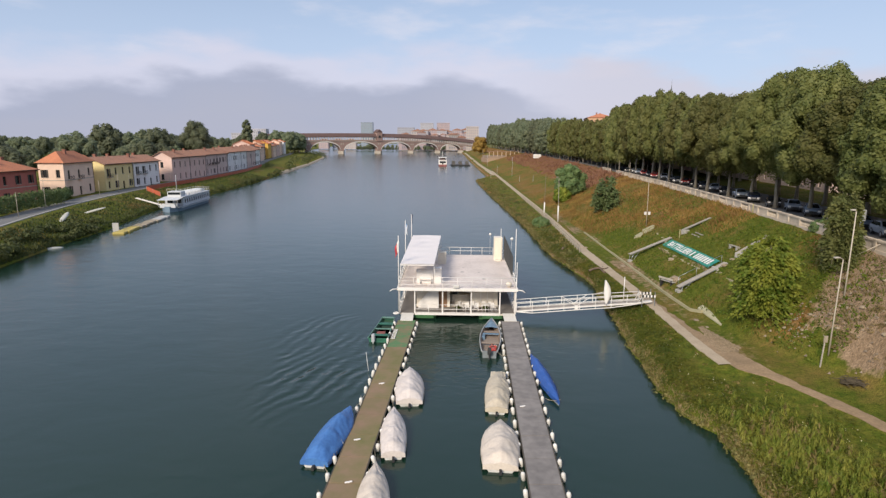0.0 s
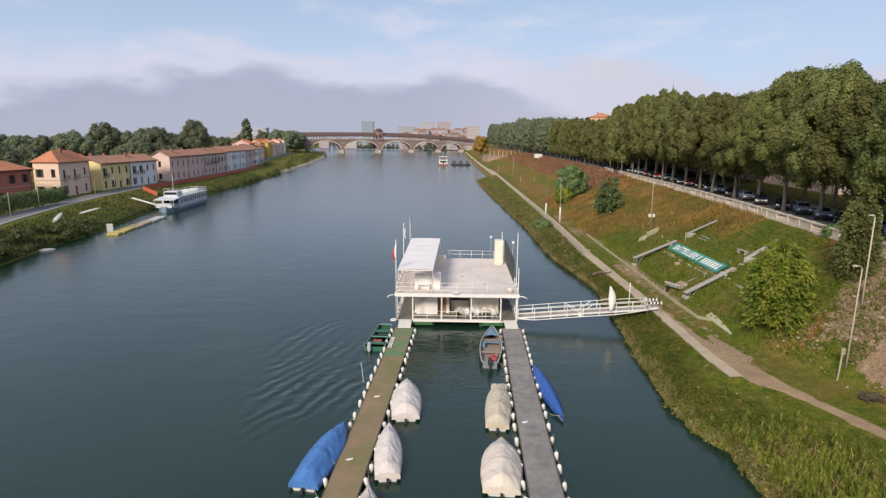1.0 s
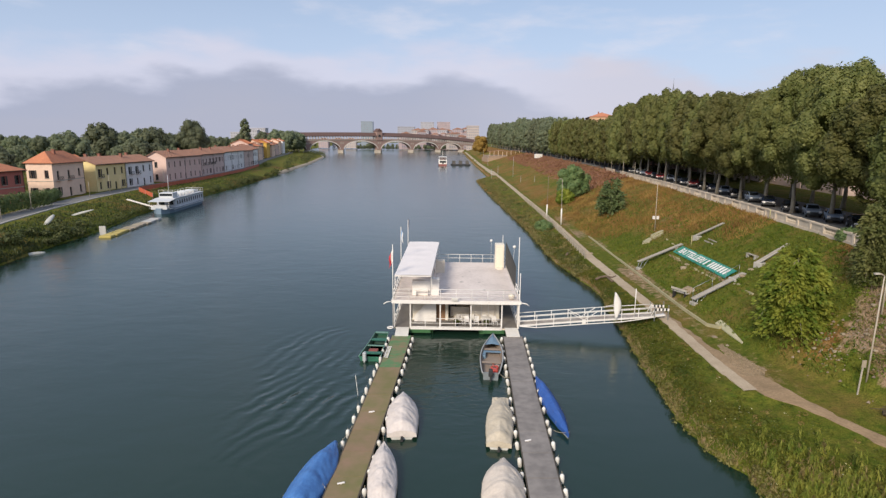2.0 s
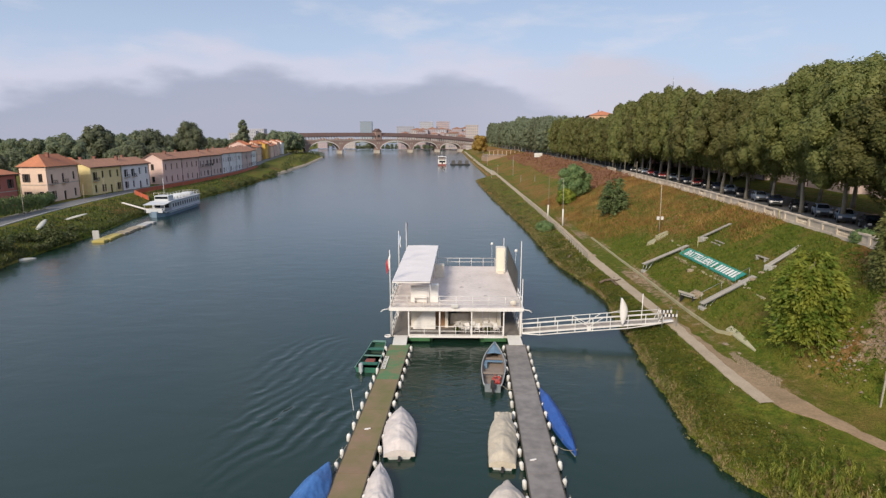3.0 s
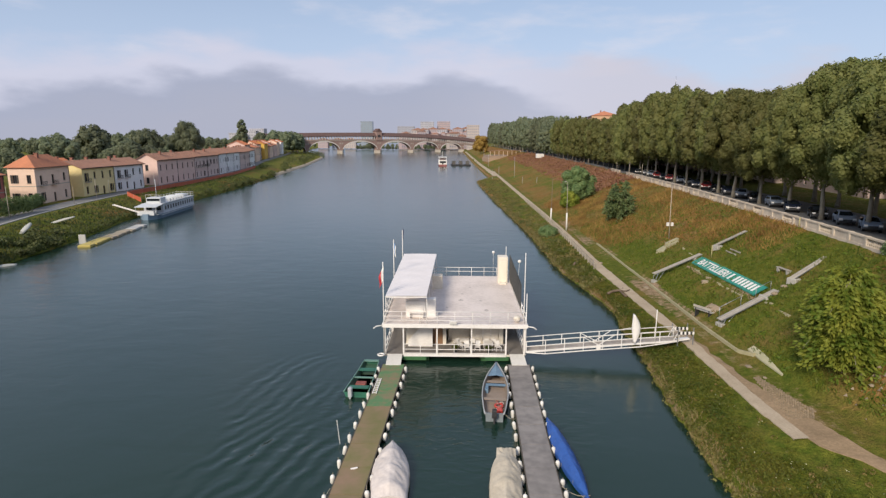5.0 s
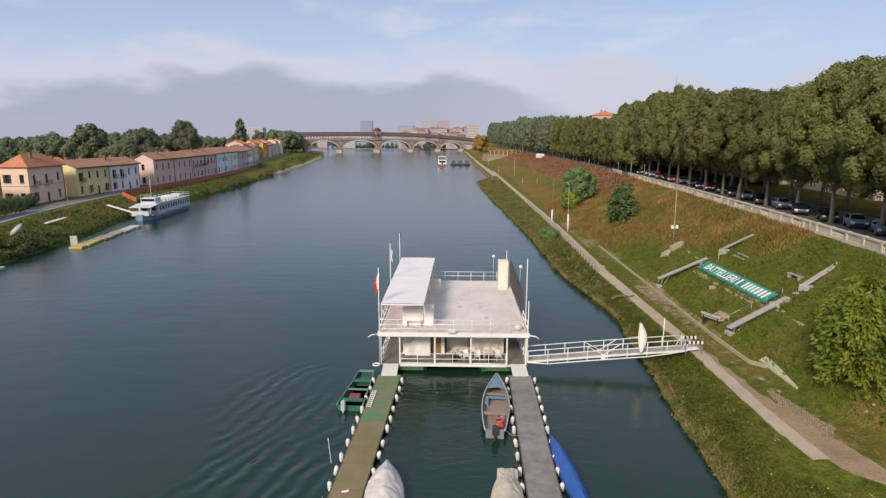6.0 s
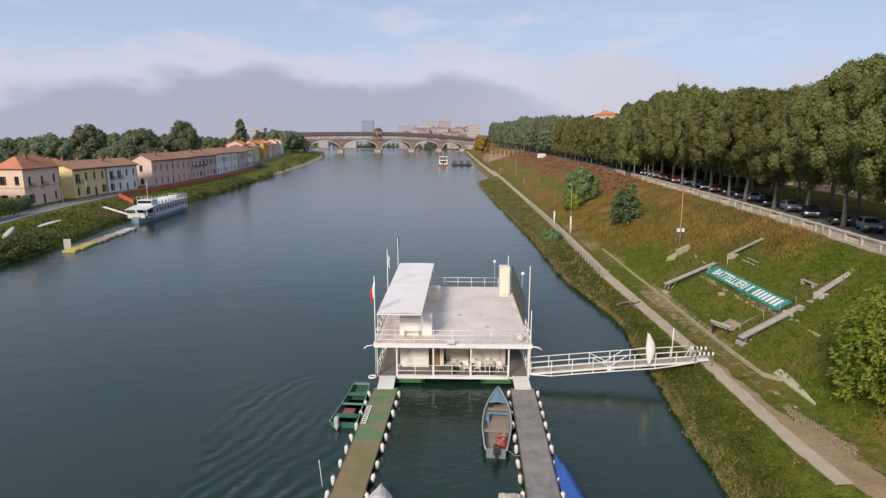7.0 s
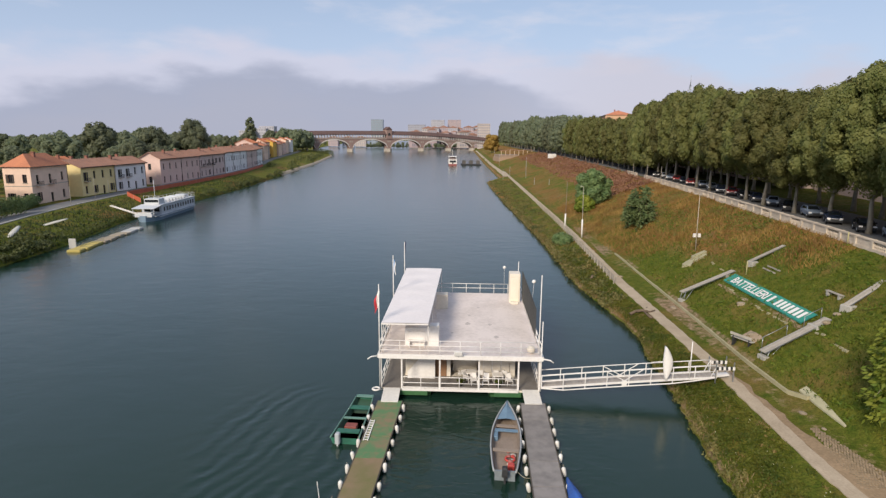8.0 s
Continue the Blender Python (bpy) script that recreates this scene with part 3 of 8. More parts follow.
grow("grass_tufts", 24000, pick_lower, 0.06, 0.20, 0.02, 11, GRASS, "green grass on the lower bank", 0.5)
heap("bank_weeds", 1900, pick_lower, 46, 0.060, (0.22, 0.65), (0.22, 1.05), 21, leaf_mat("weed_leaves", (0.044, 0.092, 0.010), (0.190, 0.190, 0.026), 0.3, 0.40), "low mixed green weeds on the lower bank")
heap("dry_weeds", 330, pick_lower, 26, 0.065, (0.12, 0.35), (0.15, 0.55), 22, leaf_mat("dry_weed_leaves", (0.200, 0.150, 0.045), (0.320, 0.250, 0.085), 0.3, 0.8), "yellow-brown dry weeds among the grass")
heap("pale_flowers", 70, pick_flower, 3, 0.045, (0.08, 0.25), (0.3, 0.6), 23, leaf_mat("pale_petals", (0.50, 0.46, 0.20), (0.62, 0.60, 0.45), 0.3), "small pale flowers among the weeds")
heap("tall_reeds", 430, pick_tall, 75, 0.062, (0.10, 0.24), (0.9, 1.9), 12, leaf_mat("reed_leaves", (0.080, 0.138, 0.012), (0.335, 0.310, 0.060), 0.3, 1.1), "tall yellow-green reeds and weeds beside the water", 0.9)
heap("brown_reeds", 90, pick_tall, 34, 0.07, (0.08, 0.2), (1.0, 1.9), 25, leaf_mat("brown_stalks", (0.150, 0.115, 0.038), (0.260, 0.205, 0.070), 0.2, 1.1), "brown dead stalks among the reeds", 0.9)
heap("slope_weeds", 900, pick_slope, 22, 0.09, (0.2, 0.5), (0.10, 0.35), 26, leaf_mat("slope_weed_leaves", (0.064, 0.108, 0.008), (0.180, 0.182, 0.024), 0.3, 0.6), "low green weeds on the slope")
heap("edge_clumps", 700, pick_edge, 24, 0.08, (0.12, 0.42), (0.2, 0.85), 27, leaf_mat("edge_leaves", (0.085, 0.085, 0.022), (0.215, 0.165, 0.060), 0.2, 1.2), "ragged brown and green growth along the water's edge")
def pick_far_edge(rng):
    y = 80 + 185 * rng.random() ** 1.2
    xs = profile(y)[0]
    return xs[12] + 0.2 + (PATH_L(y) - xs[12] - 0.8) * rng.random() ** 1.6, y, 1.0


heap("bank_scrub", 760, pick_far_edge, 28, 0.13, (0.35, 0.9), (0.35, 1.4), 28, leaf_mat("bank_scrub_leaves", (0.062, 0.084, 0.022), (0.225, 0.165, 0.062), 0.25, 0.3), "tangled olive and brown growth between path and water")
grow("edge_straw", 8000, pick_edge, 0.12, 0.42, 0.026, 13, leaf_mat("edge_growth", (0.150, 0.102, 0.045), (0.290, 0.215, 0.105), 0.2), "dry brown growth hanging over the water's edge", 0.45)
grow("slope_grass", 16000, pick_slope, 0.12, 0.35, 0.05, 14, GRASS, "short green grass on the slope", 0.5)
heap("olive_weeds", 1100, pick_olive, 24, 0.08, (0.3, 0.8), (0.15, 0.6), 17, leaf_mat("olive_growth", (0.095, 0.105, 0.020), (0.225, 0.195, 0.050), 0.25, 0.3), "olive dry weeds on the upper slope")
grow("rusty_weeds", 30000, pick_dead, 0.25, 0.75, 0.035, 15, RUST, "rusty brown dead weeds on the upper slope", 0.45)
heap("earth_weeds", 240, pick_bare, 24, 0.06, (0.12, 0.45), (0.06, 0.3), 18, leaf_mat("earth_weed_leaves", (0.120, 0.105, 0.030), (0.250, 0.175, 0.075), 0.25, 0.6), "sparse green and brown weeds on the bare earth")
grow("left_bank_grass", 14000, pick_left, 0.2, 0.65, 0.10, 16, leaf_mat("rough_left_growth", (0.044, 0.062, 0.018), (0.088, 0.090, 0.032), 0.3, 0.12), "rough green growth on the far bank", 0.4)


# ---- the floating clubhouse ----
def rail_run(parent, p, q, posts, height=1.0, rails=(1.0, 0.55), r=0.03, w=WHITE, names=("post", "rail")):
    p, q = Vector(p), Vector(q)
    for i in range(posts):
        o = p.lerp(q, i / max(posts - 1, 1))
        part(names[0], Shape().tube([o, o + Vector((0, 0, height))], r, 6), w, parent)
    for h in rails:
        up = Vector((0, 0, height * h))
        part(names[1], Shape().tube([p + up, q + up], r, 6), w, parent)


def clubhouse():
    cl = thing("floating_clubhouse", "white two-deck floating clubhouse moored beside the river bank", "houseboat", -0.08, 57, 0, -1.0)
    cream = mat("cream_panel", (0.76, 0.69, 0.58), (0.64, 0.57, 0.47), rough=0.6, scale=0.8, fine=5, bump=0.05)
    deckm = mat("pale_deck", (0.70, 0.615, 0.56), (0.545, 0.47, 0.42), rough=0.8, scale=0.35, fine=3.5, bump=0.08, mixlo=0.42, mixhi=0.68)
    grey = mat("grey_walkway", (0.20, 0.18, 0.16), (0.14, 0.125, 0.11), rough=0.85, scale=0.6, fine=6)
    green = mat("green_steel", (0.055, 0.150, 0.055), (0.035, 0.10, 0.04), rough=0.5, scale=1.0, fine=8)
    # hull: two pontoons and the floor plate
    for x0, x1 in ((-5.6, -2.2), (2.2, 5.6)):
        part("pontoon", Shape().loft([[(x0, y, -0.4), (x1, y, -0.4), (x1, y, z), (x0, y, z)] for y, z in ((0.35, 0.1), (0.15, 0.45), (17.3, 0.45))]), green, cl, "green steel pontoon")
    part("floor_plate", Shape().box(-5.95, 5.95, 0.15, 17.5, 0.46, 0.62), cream, cl, "pale lower deck floor")
    for x0, x1 in ((-5.9, -4.4), (4.4, 5.9)):
        part("walkway", Shape().box(x0, x1, 0.17, 17.4, 0.62, 0.66), grey, cl, "dark grey side walkway")
    part("porch_floor", Shape().box(-4.34, 4.34, 0.18, 2.38, 0.62, 0.655), grey, cl, "dark grey porch floor")
    part("front_beam", Shape().box(-4.35, 4.35, 0.0, 0.15, 0.48, 0.68), WHITE, cl)
    for x0, x1 in ((-4.5, -2.4), (2.6, 4.6)):
        part("bumper", Shape().box(x0, x1, -0.05, 0.3, 0.16, 0.47, 0.03), green, cl, "green steel bumper")
    # posts under the upper deck
    for x in (-5.9, -4.35, -1.5, 1.42, 4.35, 5.9):
        for y in (0.12, 5.9, 11.7, 17.3):
            if y > 1 and abs(x) < 4:
                continue
            part("column", Shape().box(x - 0.06, x + 0.06, y - 0.06, y + 0.06, 0.62, 3.15, 0.015), WHITE, cl)
    # lower front rail and side rails
    for a, b in ((-4.35, -1.5), (-1.5, 1.42), (1.42, 4.35)):
        rail_run(cl, (a + 0.06, 0.12, 0.62), (b - 0.06, 0.12, 0.62), 3, 0.92, (1.0, 0.5, 0.12))
    for x in (-5.9, 5.9):
        rail_run(cl, (x, 0.3, 0.62), (x, 17.2, 0.62), 12, 0.95, (1.0, 0.55))
    # cabin: side and back walls, front wall with a door and glazed bays
    for x in (-4.3, 4.18):
        part("side_wall", Shape().box(x, x + 0.12, 2.4, 16.5, 0.62, 3.15), cream, cl)
    part("back_wall", Shape().box(-4.18, 4.18, 16.38, 16.5, 0.62, 3.15), cream, cl)
    for x0, x1, z0, z1 in ((-4.18, -2.0, 0.62, 3.15), (-1.05, -0.75, 0.62, 3.15), (-2.0, -1.05, 2.72, 3.15), (-0.75, 1.5, 2.75, 3.15), (1.5, 1.8, 0.62, 3.15), (1.8, 3.9, 0.62, 1.0), (1.8, 3.9, 2.7, 3.15), (3.9, 4.18, 0.62, 3.15)):
        part("front_wall", Shape().box(x0, x1, 2.4, 2.54, z0, z1), cream, cl)
    part("door", Shape().box(-2.05, -1.07, 2.44, 2.5, 0.64, 2.71), mat("brown_door", (0.27, 0.15, 0.08), (0.20, 0.11, 0.06), rough=0.5), cl, "brown wooden cabin door")
    for i in range(3):
        x = 1.8 + 0.7 * i
        part("window_pane", Shape().box(x + 0.04, x + 0.66, 2.45, 2.48, 1.03, 2.67), mat("curtained_glass", (0.76, 0.69, 0.59), (0.64, 0.57, 0.48), rough=0.2), cl, "curtained window pane")
        part("window_bar", Shape().box(x - 0.02, x + 0.04, 2.41, 2.47, 1.0, 2.7), WHITE, cl)
    # shade cloth on the left of the front
    part("side_panel", Shape().add([(-4.1, 1.9, 0.66), (-1.95, 1.9, 0.66), (-1.95, 1.9, 2.95), (-2.6, 1.9, 2.95), (-4.1, 1.9, 1.2), (-4.1, 1.94, 0.66), (-1.95, 1.94, 0.66), (-1.95, 1.94, 2.95), (-2.6, 1.94, 2.95), (-4.1, 1.94, 1.2)], [(0, 1, 2, 3, 4), (9, 8, 7, 6, 5), (0, 5, 6, 1), (1, 6, 7, 2), (2, 7, 8, 3), (3, 8, 9, 4), (4, 9, 5, 0)]), WHITE, cl, "white slanted stair panel")
    part("bar_counter", Shape().box(-0.6, 1.35, 3.6, 4.2, 0.62, 1.7, 0.02), cream, cl, "cream bar counter inside")
    part("coffee_machine", Shape().box(-0.5, 0.05, 3.65, 4.1, 1.7, 2.15, 0.04), DARK, cl, "dark coffee machine on the counter")
    part("inner_wall", Shape().box(-0.9, 4.1, 4.9, 5.0, 0.62, 3.1), cream, cl)
    # upper deck plate with a fascia
    part("upper_deck", Shape().box(-6.0, 6.0, -0.05, 17.55, 3.16, 3.30), deckm, cl, "pale stained upper deck")
    stain = mat("deck_stain", (0.40, 0.35, 0.32), (0.54, 0.47, 0.42), rough=0.85, scale=2.5, fine=9, bump=0.0)
    for k, (sx, sy, sr) in enumerate(((0.75, 9.9, 0.20), (0.6, 7.6, 0.34), (2.5, 7.4, 0.24), (2.9, 4.3, 0.30), (-0.7, 5.1, 0.16), (1.6, 12.4, 0.18))):
        ring = [(sx + sr * (0.7 + 0.5 * noise.noise(Vector((math.cos(a), math.sin(a), k)))) * math.cos(a), sy + 1.5 * sr * (0.7 + 0.5 * noise.noise(Vector((math.cos(a), math.sin(a), k + 5)))) * math.sin(a), 3.304) for a in np.linspace(0, 2 * math.pi, 14, endpoint=False)]
        part("deck_stain", Shape().add(ring, [tuple(range(14))]), stain, cl, "dark stain worn into the deck")
    part("fascia", Shape().box(-6.05, 6.05, -0.13, -0.05, 3.06, 3.40), WHITE, cl, "white fascia board")
    for x in (-6.13, 6.05):
        part("fascia", Shape().box(x, x + 0.08, -0.13, 17.6, 3.10, 3.38), WHITE, cl)
    for sx in (-1, 1):
        part("davit", Shape().tube([(sx * 6.1, -0.1, 3.25), (sx * 6.6, -0.2, 3.2), (sx * 6.85, -0.25, 3.02)], 0.05, 6), WHITE, cl)
    # rails of the upper deck
    rail_run(cl, (-5.95, 0.0, 3.3), (5.95, 0.0, 3.3), 9, 1.14, (1.0, 0.66, 0.34), 0.026)
    rail_run(cl, (-5.95, 0.0, 3.3), (-5.95, 17.5, 3.3), 13, 1.0, (1.0, 0.55))
    rail_run(cl, (-2.4, 17.5, 3.3), (4.75, 17.5, 3.3), 6, 1.0, (1.0, 0.55))
    rail_run(cl, (5.95, 0.0, 3.3), (5.95, 17.5, 3.3), 12, 1.0, (1.0, 0.55))
    # dark windbreak on the right side
    sc = mat("dark_mesh", (0.045, 0.045, 0.042), (0.07, 0.068, 0.06), rough=0.9, fine=20, bump=0.3)
    part("windbreak", Shape().loft([[(5.86, y, 3.82), (5.90, y, 3.82), (5.90, y, z), (5.86, y, z)] for y, z in ((3.2, 6.05), (8.7, 6.3), (14.2, 6.5))]), sc, cl, "dark mesh windbreak screen")
    # stair housing at the back right
    part("stair_housing", Shape().box(4.66, 5.70, 14.2, 15.5, 3.3, 6.2, 0.03), cream, cl, "cream stair housing")
    part("housing_door", Shape().box(4.80, 5.55, 14.15, 14.2, 3.35, 5.75), mat("cream_door", (0.78, 0.72, 0.60), (0.70, 0.64, 0.52), rough=0.6), cl)
    part("housing_step", Shape().box(4.78, 5.52, 13.7, 14.15, 3.3, 3.5, 0.02), cream, cl)
    # canopy: stretched white cloth on light hoops, sagging between the hoops
    rings = []
    ny, nx = 37, 9
    for j in range(ny):
        y = -0.15 + 17.8 * j / (ny - 1)
        row = []
        for i in range(nx):
            f = j / (ny - 1)
            x = -5.80 + 0.02 * f + (3.44 + 0.24 * f) * i / (nx - 1)
            sag = -0.05 * abs(math.sin(math.pi * 6 * j / (ny - 1))) * math.sin(math.pi * i / (nx - 1))
            row.append((x, y, 5.82 + 0.03 * math.sin(math.pi * i / (nx - 1)) + sag))
        rings.append(row)
    can = Shape().loft(rings, False, False, True)
    can.loft([[(a, b, c - 0.03) for a, b, c in reversed(r)] for r in rings], False, False, True)
    part("canopy", can, mat("white_awning", (0.80, 0.74, 0.71), (0.72, 0.665, 0.635), rough=0.7, scale=0.5, fine=4, bump=0.05), cl, "white awning cloth")
    part("canopy_hem", Shape().box(-5.80, -2.36, -0.18, -0.155, 5.70, 5.80), WHITE, cl)
    for y in (0.05, 4.4, 8.75, 13.1, 17.45):
        xl, xr = -5.80 + 0.02 * y / 17.6, -2.38 + 0.26 * y / 17.6
        for x in (xl, xr):
            part("canopy_post", Shape().tube([(x, y, 3.3), (x, y, 5.76)], 0.026, 6), WHITE, cl)
        part("canopy_hoop", Shape().tube([(xl, y, 5.74), (xr, y, 5.74)], 0.026, 6), WHITE, cl)
        for h in (4.05, 4.85):
            if y < 17:
                part("side_tie", Shape().tube([(xl, y, h), (xl, y + 4.35, h)], 0.018, 5), WHITE, cl)
    for y in (0.05, 4.4, 8.75):
        part("brace", Shape().tube([(-5.83, y, 4.4), (-5.80, y + 1.6, 5.6)], 0.022, 6), WHITE, cl)
        part("brace", Shape().tube([(-2.38, y, 4.4), (-2.34, y + 1.6, 5.6)], 0.022, 6), WHITE, cl)
    # boxes on the upper deck
    part("bench_top", Shape().box(-4.0, -2.7, 1.62, 1.98, 3.78, 3.84, 0.01), WHITE, cl, "white bench before the cabinet")
    part("bench_back", Shape().box(-3.95, -2.75, 1.94, 1.99, 3.84, 4.45, 0.01), WHITE, cl)
    for x in (-3.92, -2.78):
        part("bench_leg", Shape().box(x - 0.03, x + 0.03, 1.64, 1.96, 3.3, 3.78), WHITE, cl)
    part("deck_cabinet", Shape().box(-4.3, -2.54, 2.0, 2.75, 3.3, 4.75, 0.03), WHITE, cl, "white deck cabinet")
    part("deck_cabinet", Shape().box(-2.5, -1.66, 2.0, 2.75, 3.3, 4.95, 0.03), WHITE, cl, "white deck cabinet")
    part("deck_counter", Shape().box(-2.35, -1.3, 11.7, 12.7, 3.3, 4.7, 0.03), cream, cl, "cream deck counter")
    part("floodlight", Shape().box(-0.45, 0.2, -0.34, -0.14, 3.46, 3.76, 0.05).box(-0.16, -0.1, -0.2, -0.05, 3.3, 3.5), mat("lamp_glass", (0.62, 0.60, 0.56), (0.5, 0.48, 0.45), rough=0.3), cl, "pale floodlight on the fascia")
    part("round_tank", Shape().ball((5.3, 0.9, 3.62), 0.32, 12, 8), cream, cl, "cream round tank")
    # masts with flags and globe lamps
    for x, y, z0, z1 in ((-5.98, 0.0, 0.7, 8.7), (-5.98, 8.4, 3.3, 9.1), (-5.95, 17.4, 3.3, 8.6), (5.86, 0.6, 0.7, 9.4), (5.98, -0.05, 0.7, 6.1), (5.62, 15.7, 3.3, 7.1)):
        part("mast", Shape().tube([(x, y, z0), (x, y, z1)], [0.05, 0.035], 6), WHITE, cl)
    for cx, cy, cz, side in ((4.35, 17.45, 6.0, 1), (6.1, 7.0, 7.2, -1)):
        part("lamp_stem", Shape().tube([(min(cx, 5.95), cy, 3.3), (min(cx, 5.95), cy, 4.4), (cx, cy, cz)], 0.012, 6), WHITE, cl)
        part("globe", Shape().ball((cx, cy, cz + 0.1), 0.17), WHITE, cl, "white globe lamp")

    def flag(x, y, z, cols, droop, wide=0.95):
        n = 8
        for k, c in enumerate(cols):
            rr = []
            for i in range(n):
                u = i / (n - 1)
                w0, w1 = k / len(cols) * wide, (k + 1) / len(cols) * wide
                rr.append([(x + w * math.cos(droop) + 0.03 * math.sin(6 * u + w * 4), y - 0.05 * math.sin(5 * u), z - u * 1.1 - w * math.sin(droop)) for w in (w0, w1)])
            sh = Shape().loft(rr, False, False, True)
            sh.loft([[(a, b + 0.012, c2) for a, b, c2 in reversed(r)] for r in rr], False, False, True)
            part("flag", sh, c, cl, "limp flag")

    red = mat("flag_red", (0.55, 0.04, 0.05), rough=0.8)
    flag(-5.95, 0.0, 8.4, [WHITE, red], 1.95)
    flag(-5.95, 8.4, 8.8, [mat("flag_blue", (0.15, 0.32, 0.60), rough=0.8), WHITE], 1.2, 0.45)
    flag(-5.92, 17.4, 8.8, [mat("flag_navy", (0.03, 0.035, 0.07), rough=0.8)], 1.2, 0.3)


clubhouse()


def plastic_chair():
    c = thing("plastic_chair", "white plastic garden chair on the lower deck", "chair", 0, 0, 0, group="chairs on the lower deck")
    part("seat", Shape().box(-0.24, 0.24, -0.22, 0.24, 0.41, 0.45, 0.02), WHITE, c)
    part("backrest", Shape().loft([[(-0.23, 0.22, 0.44), (0.23, 0.22, 0.44), (0.23, 0.26, 0.44), (-0.23, 0.26, 0.44)], [(-0.2, 0.32, 0.86), (0.2, 0.32, 0.86), (0.2, 0.35, 0.86), (-0.2, 0.35, 0.86)]]), WHITE, c)
    for x in (-0.21, 0.21):
        for y in (-0.19, 0.21):
            part("leg", Shape().tube([(x, y, 0.42), (x * 1.12, y * 1.12, 0.0)], [0.03, 0.022], 6), WHITE, c)
        part("armrest", Shape().box(x * 1.1 - 0.025, x * 1.1 + 0.025, -0.2, 0.27, 0.64, 0.67), WHITE, c)
    return c


def cafe_table():
    c = thing("cafe_table", "white square plastic table on the lower deck", "table", 0, 0, 0, group="tables on the lower deck")
    part("tabletop", Shape().box(-0.4, 0.4, -0.4, 0.4, 0.70, 0.74, 0.02), WHITE, c)
    for x in (-0.33, 0.33):
        for y in (-0.33, 0.33):
            part("leg", Shape().tube([(x, y, 0.70), (x, y, 0.0)], 0.03, 6), WHITE, c)
    return c


ch, tb = plastic_chair(), cafe_table()
spots = [(0.10, 59.1, 200), (1.62, 59.1, 165), (1.02, 57.95, 10), (1.92, 57.95, 350), (3.70, 57.95, 15), (2.75, 59.1, 180), (3.55, 59.05, 150), (0.55, 58.3, 60)]
for i, (x, y, r) in enumerate(spots):
    if i == 0:
        ch.matrix_world = pose(x, y, 0.62, 0, 0, r)
    else:
        copy_thing(ch, pose(x, y, 0.62, 0, 0, r))
tb.matrix_world = pose(0.85, 58.85, 0.62)
copy_thing(tb, pose(2.85, 58.3, 0.62, 0, 0, 5))
for x, y in ((0.0, 57.75), (2.85, 57.6)):
    pl = thing("potted_plant", "small green plant in a dark pot by the rail", "plant", x, y, 0.62, group="plants by the rail")
    part("pot", Shape().tube([(0, 0, 0), (0, 0, 0.3)], [0.13, 0.18], 10), DARK, pl)
    rng = np.random.default_rng(5)
    P = np.zeros((160, 4, 3))
    for k in range(160):
        o = rng.normal(0, 0.13, 3) * (1, 1, 0.8) + (0, 0, 0.45)
        P[k] = o + rng.normal(0, 0.05, (4, 3))
    lf = new("foliage", quads("foliage", P, GRASS))
    lf.parent = pl


# ---- docks, ramps, fenders ----
def dock_x(side, y):
    return (-5.12 + 0.054 * (y - 55.5)) if side < 0 else (5.17 + 0.046 * (y - 55.5))


def dock(side):
    mats = [mat("mossy_boards", (0.255, 0.170, 0.108), (0.158, 0.148, 0.056), rough=0.95, scale=0.30, fine=1.3, bump=0.3, rnd=0.08, mixlo=0.36, mixhi=0.66),
            mat("grey_matting", (0.245, 0.222, 0.205), (0.165, 0.150, 0.140), rough=0.9, scale=0.45, fine=1.8, bump=0.25, rnd=0.10, mixlo=0.40, mixhi=0.62)]
    gm = mat("green_matting", (0.095, 0.195, 0.085), (0.215, 0.165, 0.095), rough=0.95, scale=0.6, fine=2.0, bump=0.3, mixlo=0.42, mixhi=0.60)
    lab = "brown mossy floating dock with a green strip" if side < 0 else "grey floating dock of rubber-covered panels"
    d = thing("floating_dock", lab, "dock", dock_x(side, 55.5), 55.5, 0, 0, group="docks")
    slope = 0.054 if side < 0 else 0.046
    hw = 0.86
    step = 2.5
    rng = random.Random(3 + side)
    for i in range(15):
        y1, y0 = -step * i, -step * (i + 1)
        m = mats[0] if side < 0 else mats[1]
        if side < 0 and i in (0, 1, 2):
            m = gm
        z = 0.42 + rng.uniform(-0.012, 0.012)
        sh = Shape()
        sh.loft([[(slope * y - hw, y, z - 0.10), (slope * y + hw, y, z - 0.10), (slope * y + hw, y, z), (slope * y - hw, y, z)] for y in (y0 + 0.02, y1 - 0.02)])
        part("deck_panel", sh, m, d)
        ym = (y0 + y1) / 2
        part("float_drum", Shape().tube([(slope * ym - hw * 0.9, ym, 0.08), (slope * ym + hw * 0.9, ym, 0.08)], 0.27, 12), mat("float_plastic", (0.06, 0.07, 0.075), rough=0.6), d)
    for e in (-1, 1):
        sh = Shape()
        sh.bar((e * (hw + 0.03), 0, 0.36), (slope * -37.5 + e * (hw + 0.03), -37.5, 0.36), 0.06, 0.14)
        part("edge_beam", sh, mat("dark_timber", (0.10, 0.085, 0.065), (0.06, 0.05, 0.04), rough=0.9), d)


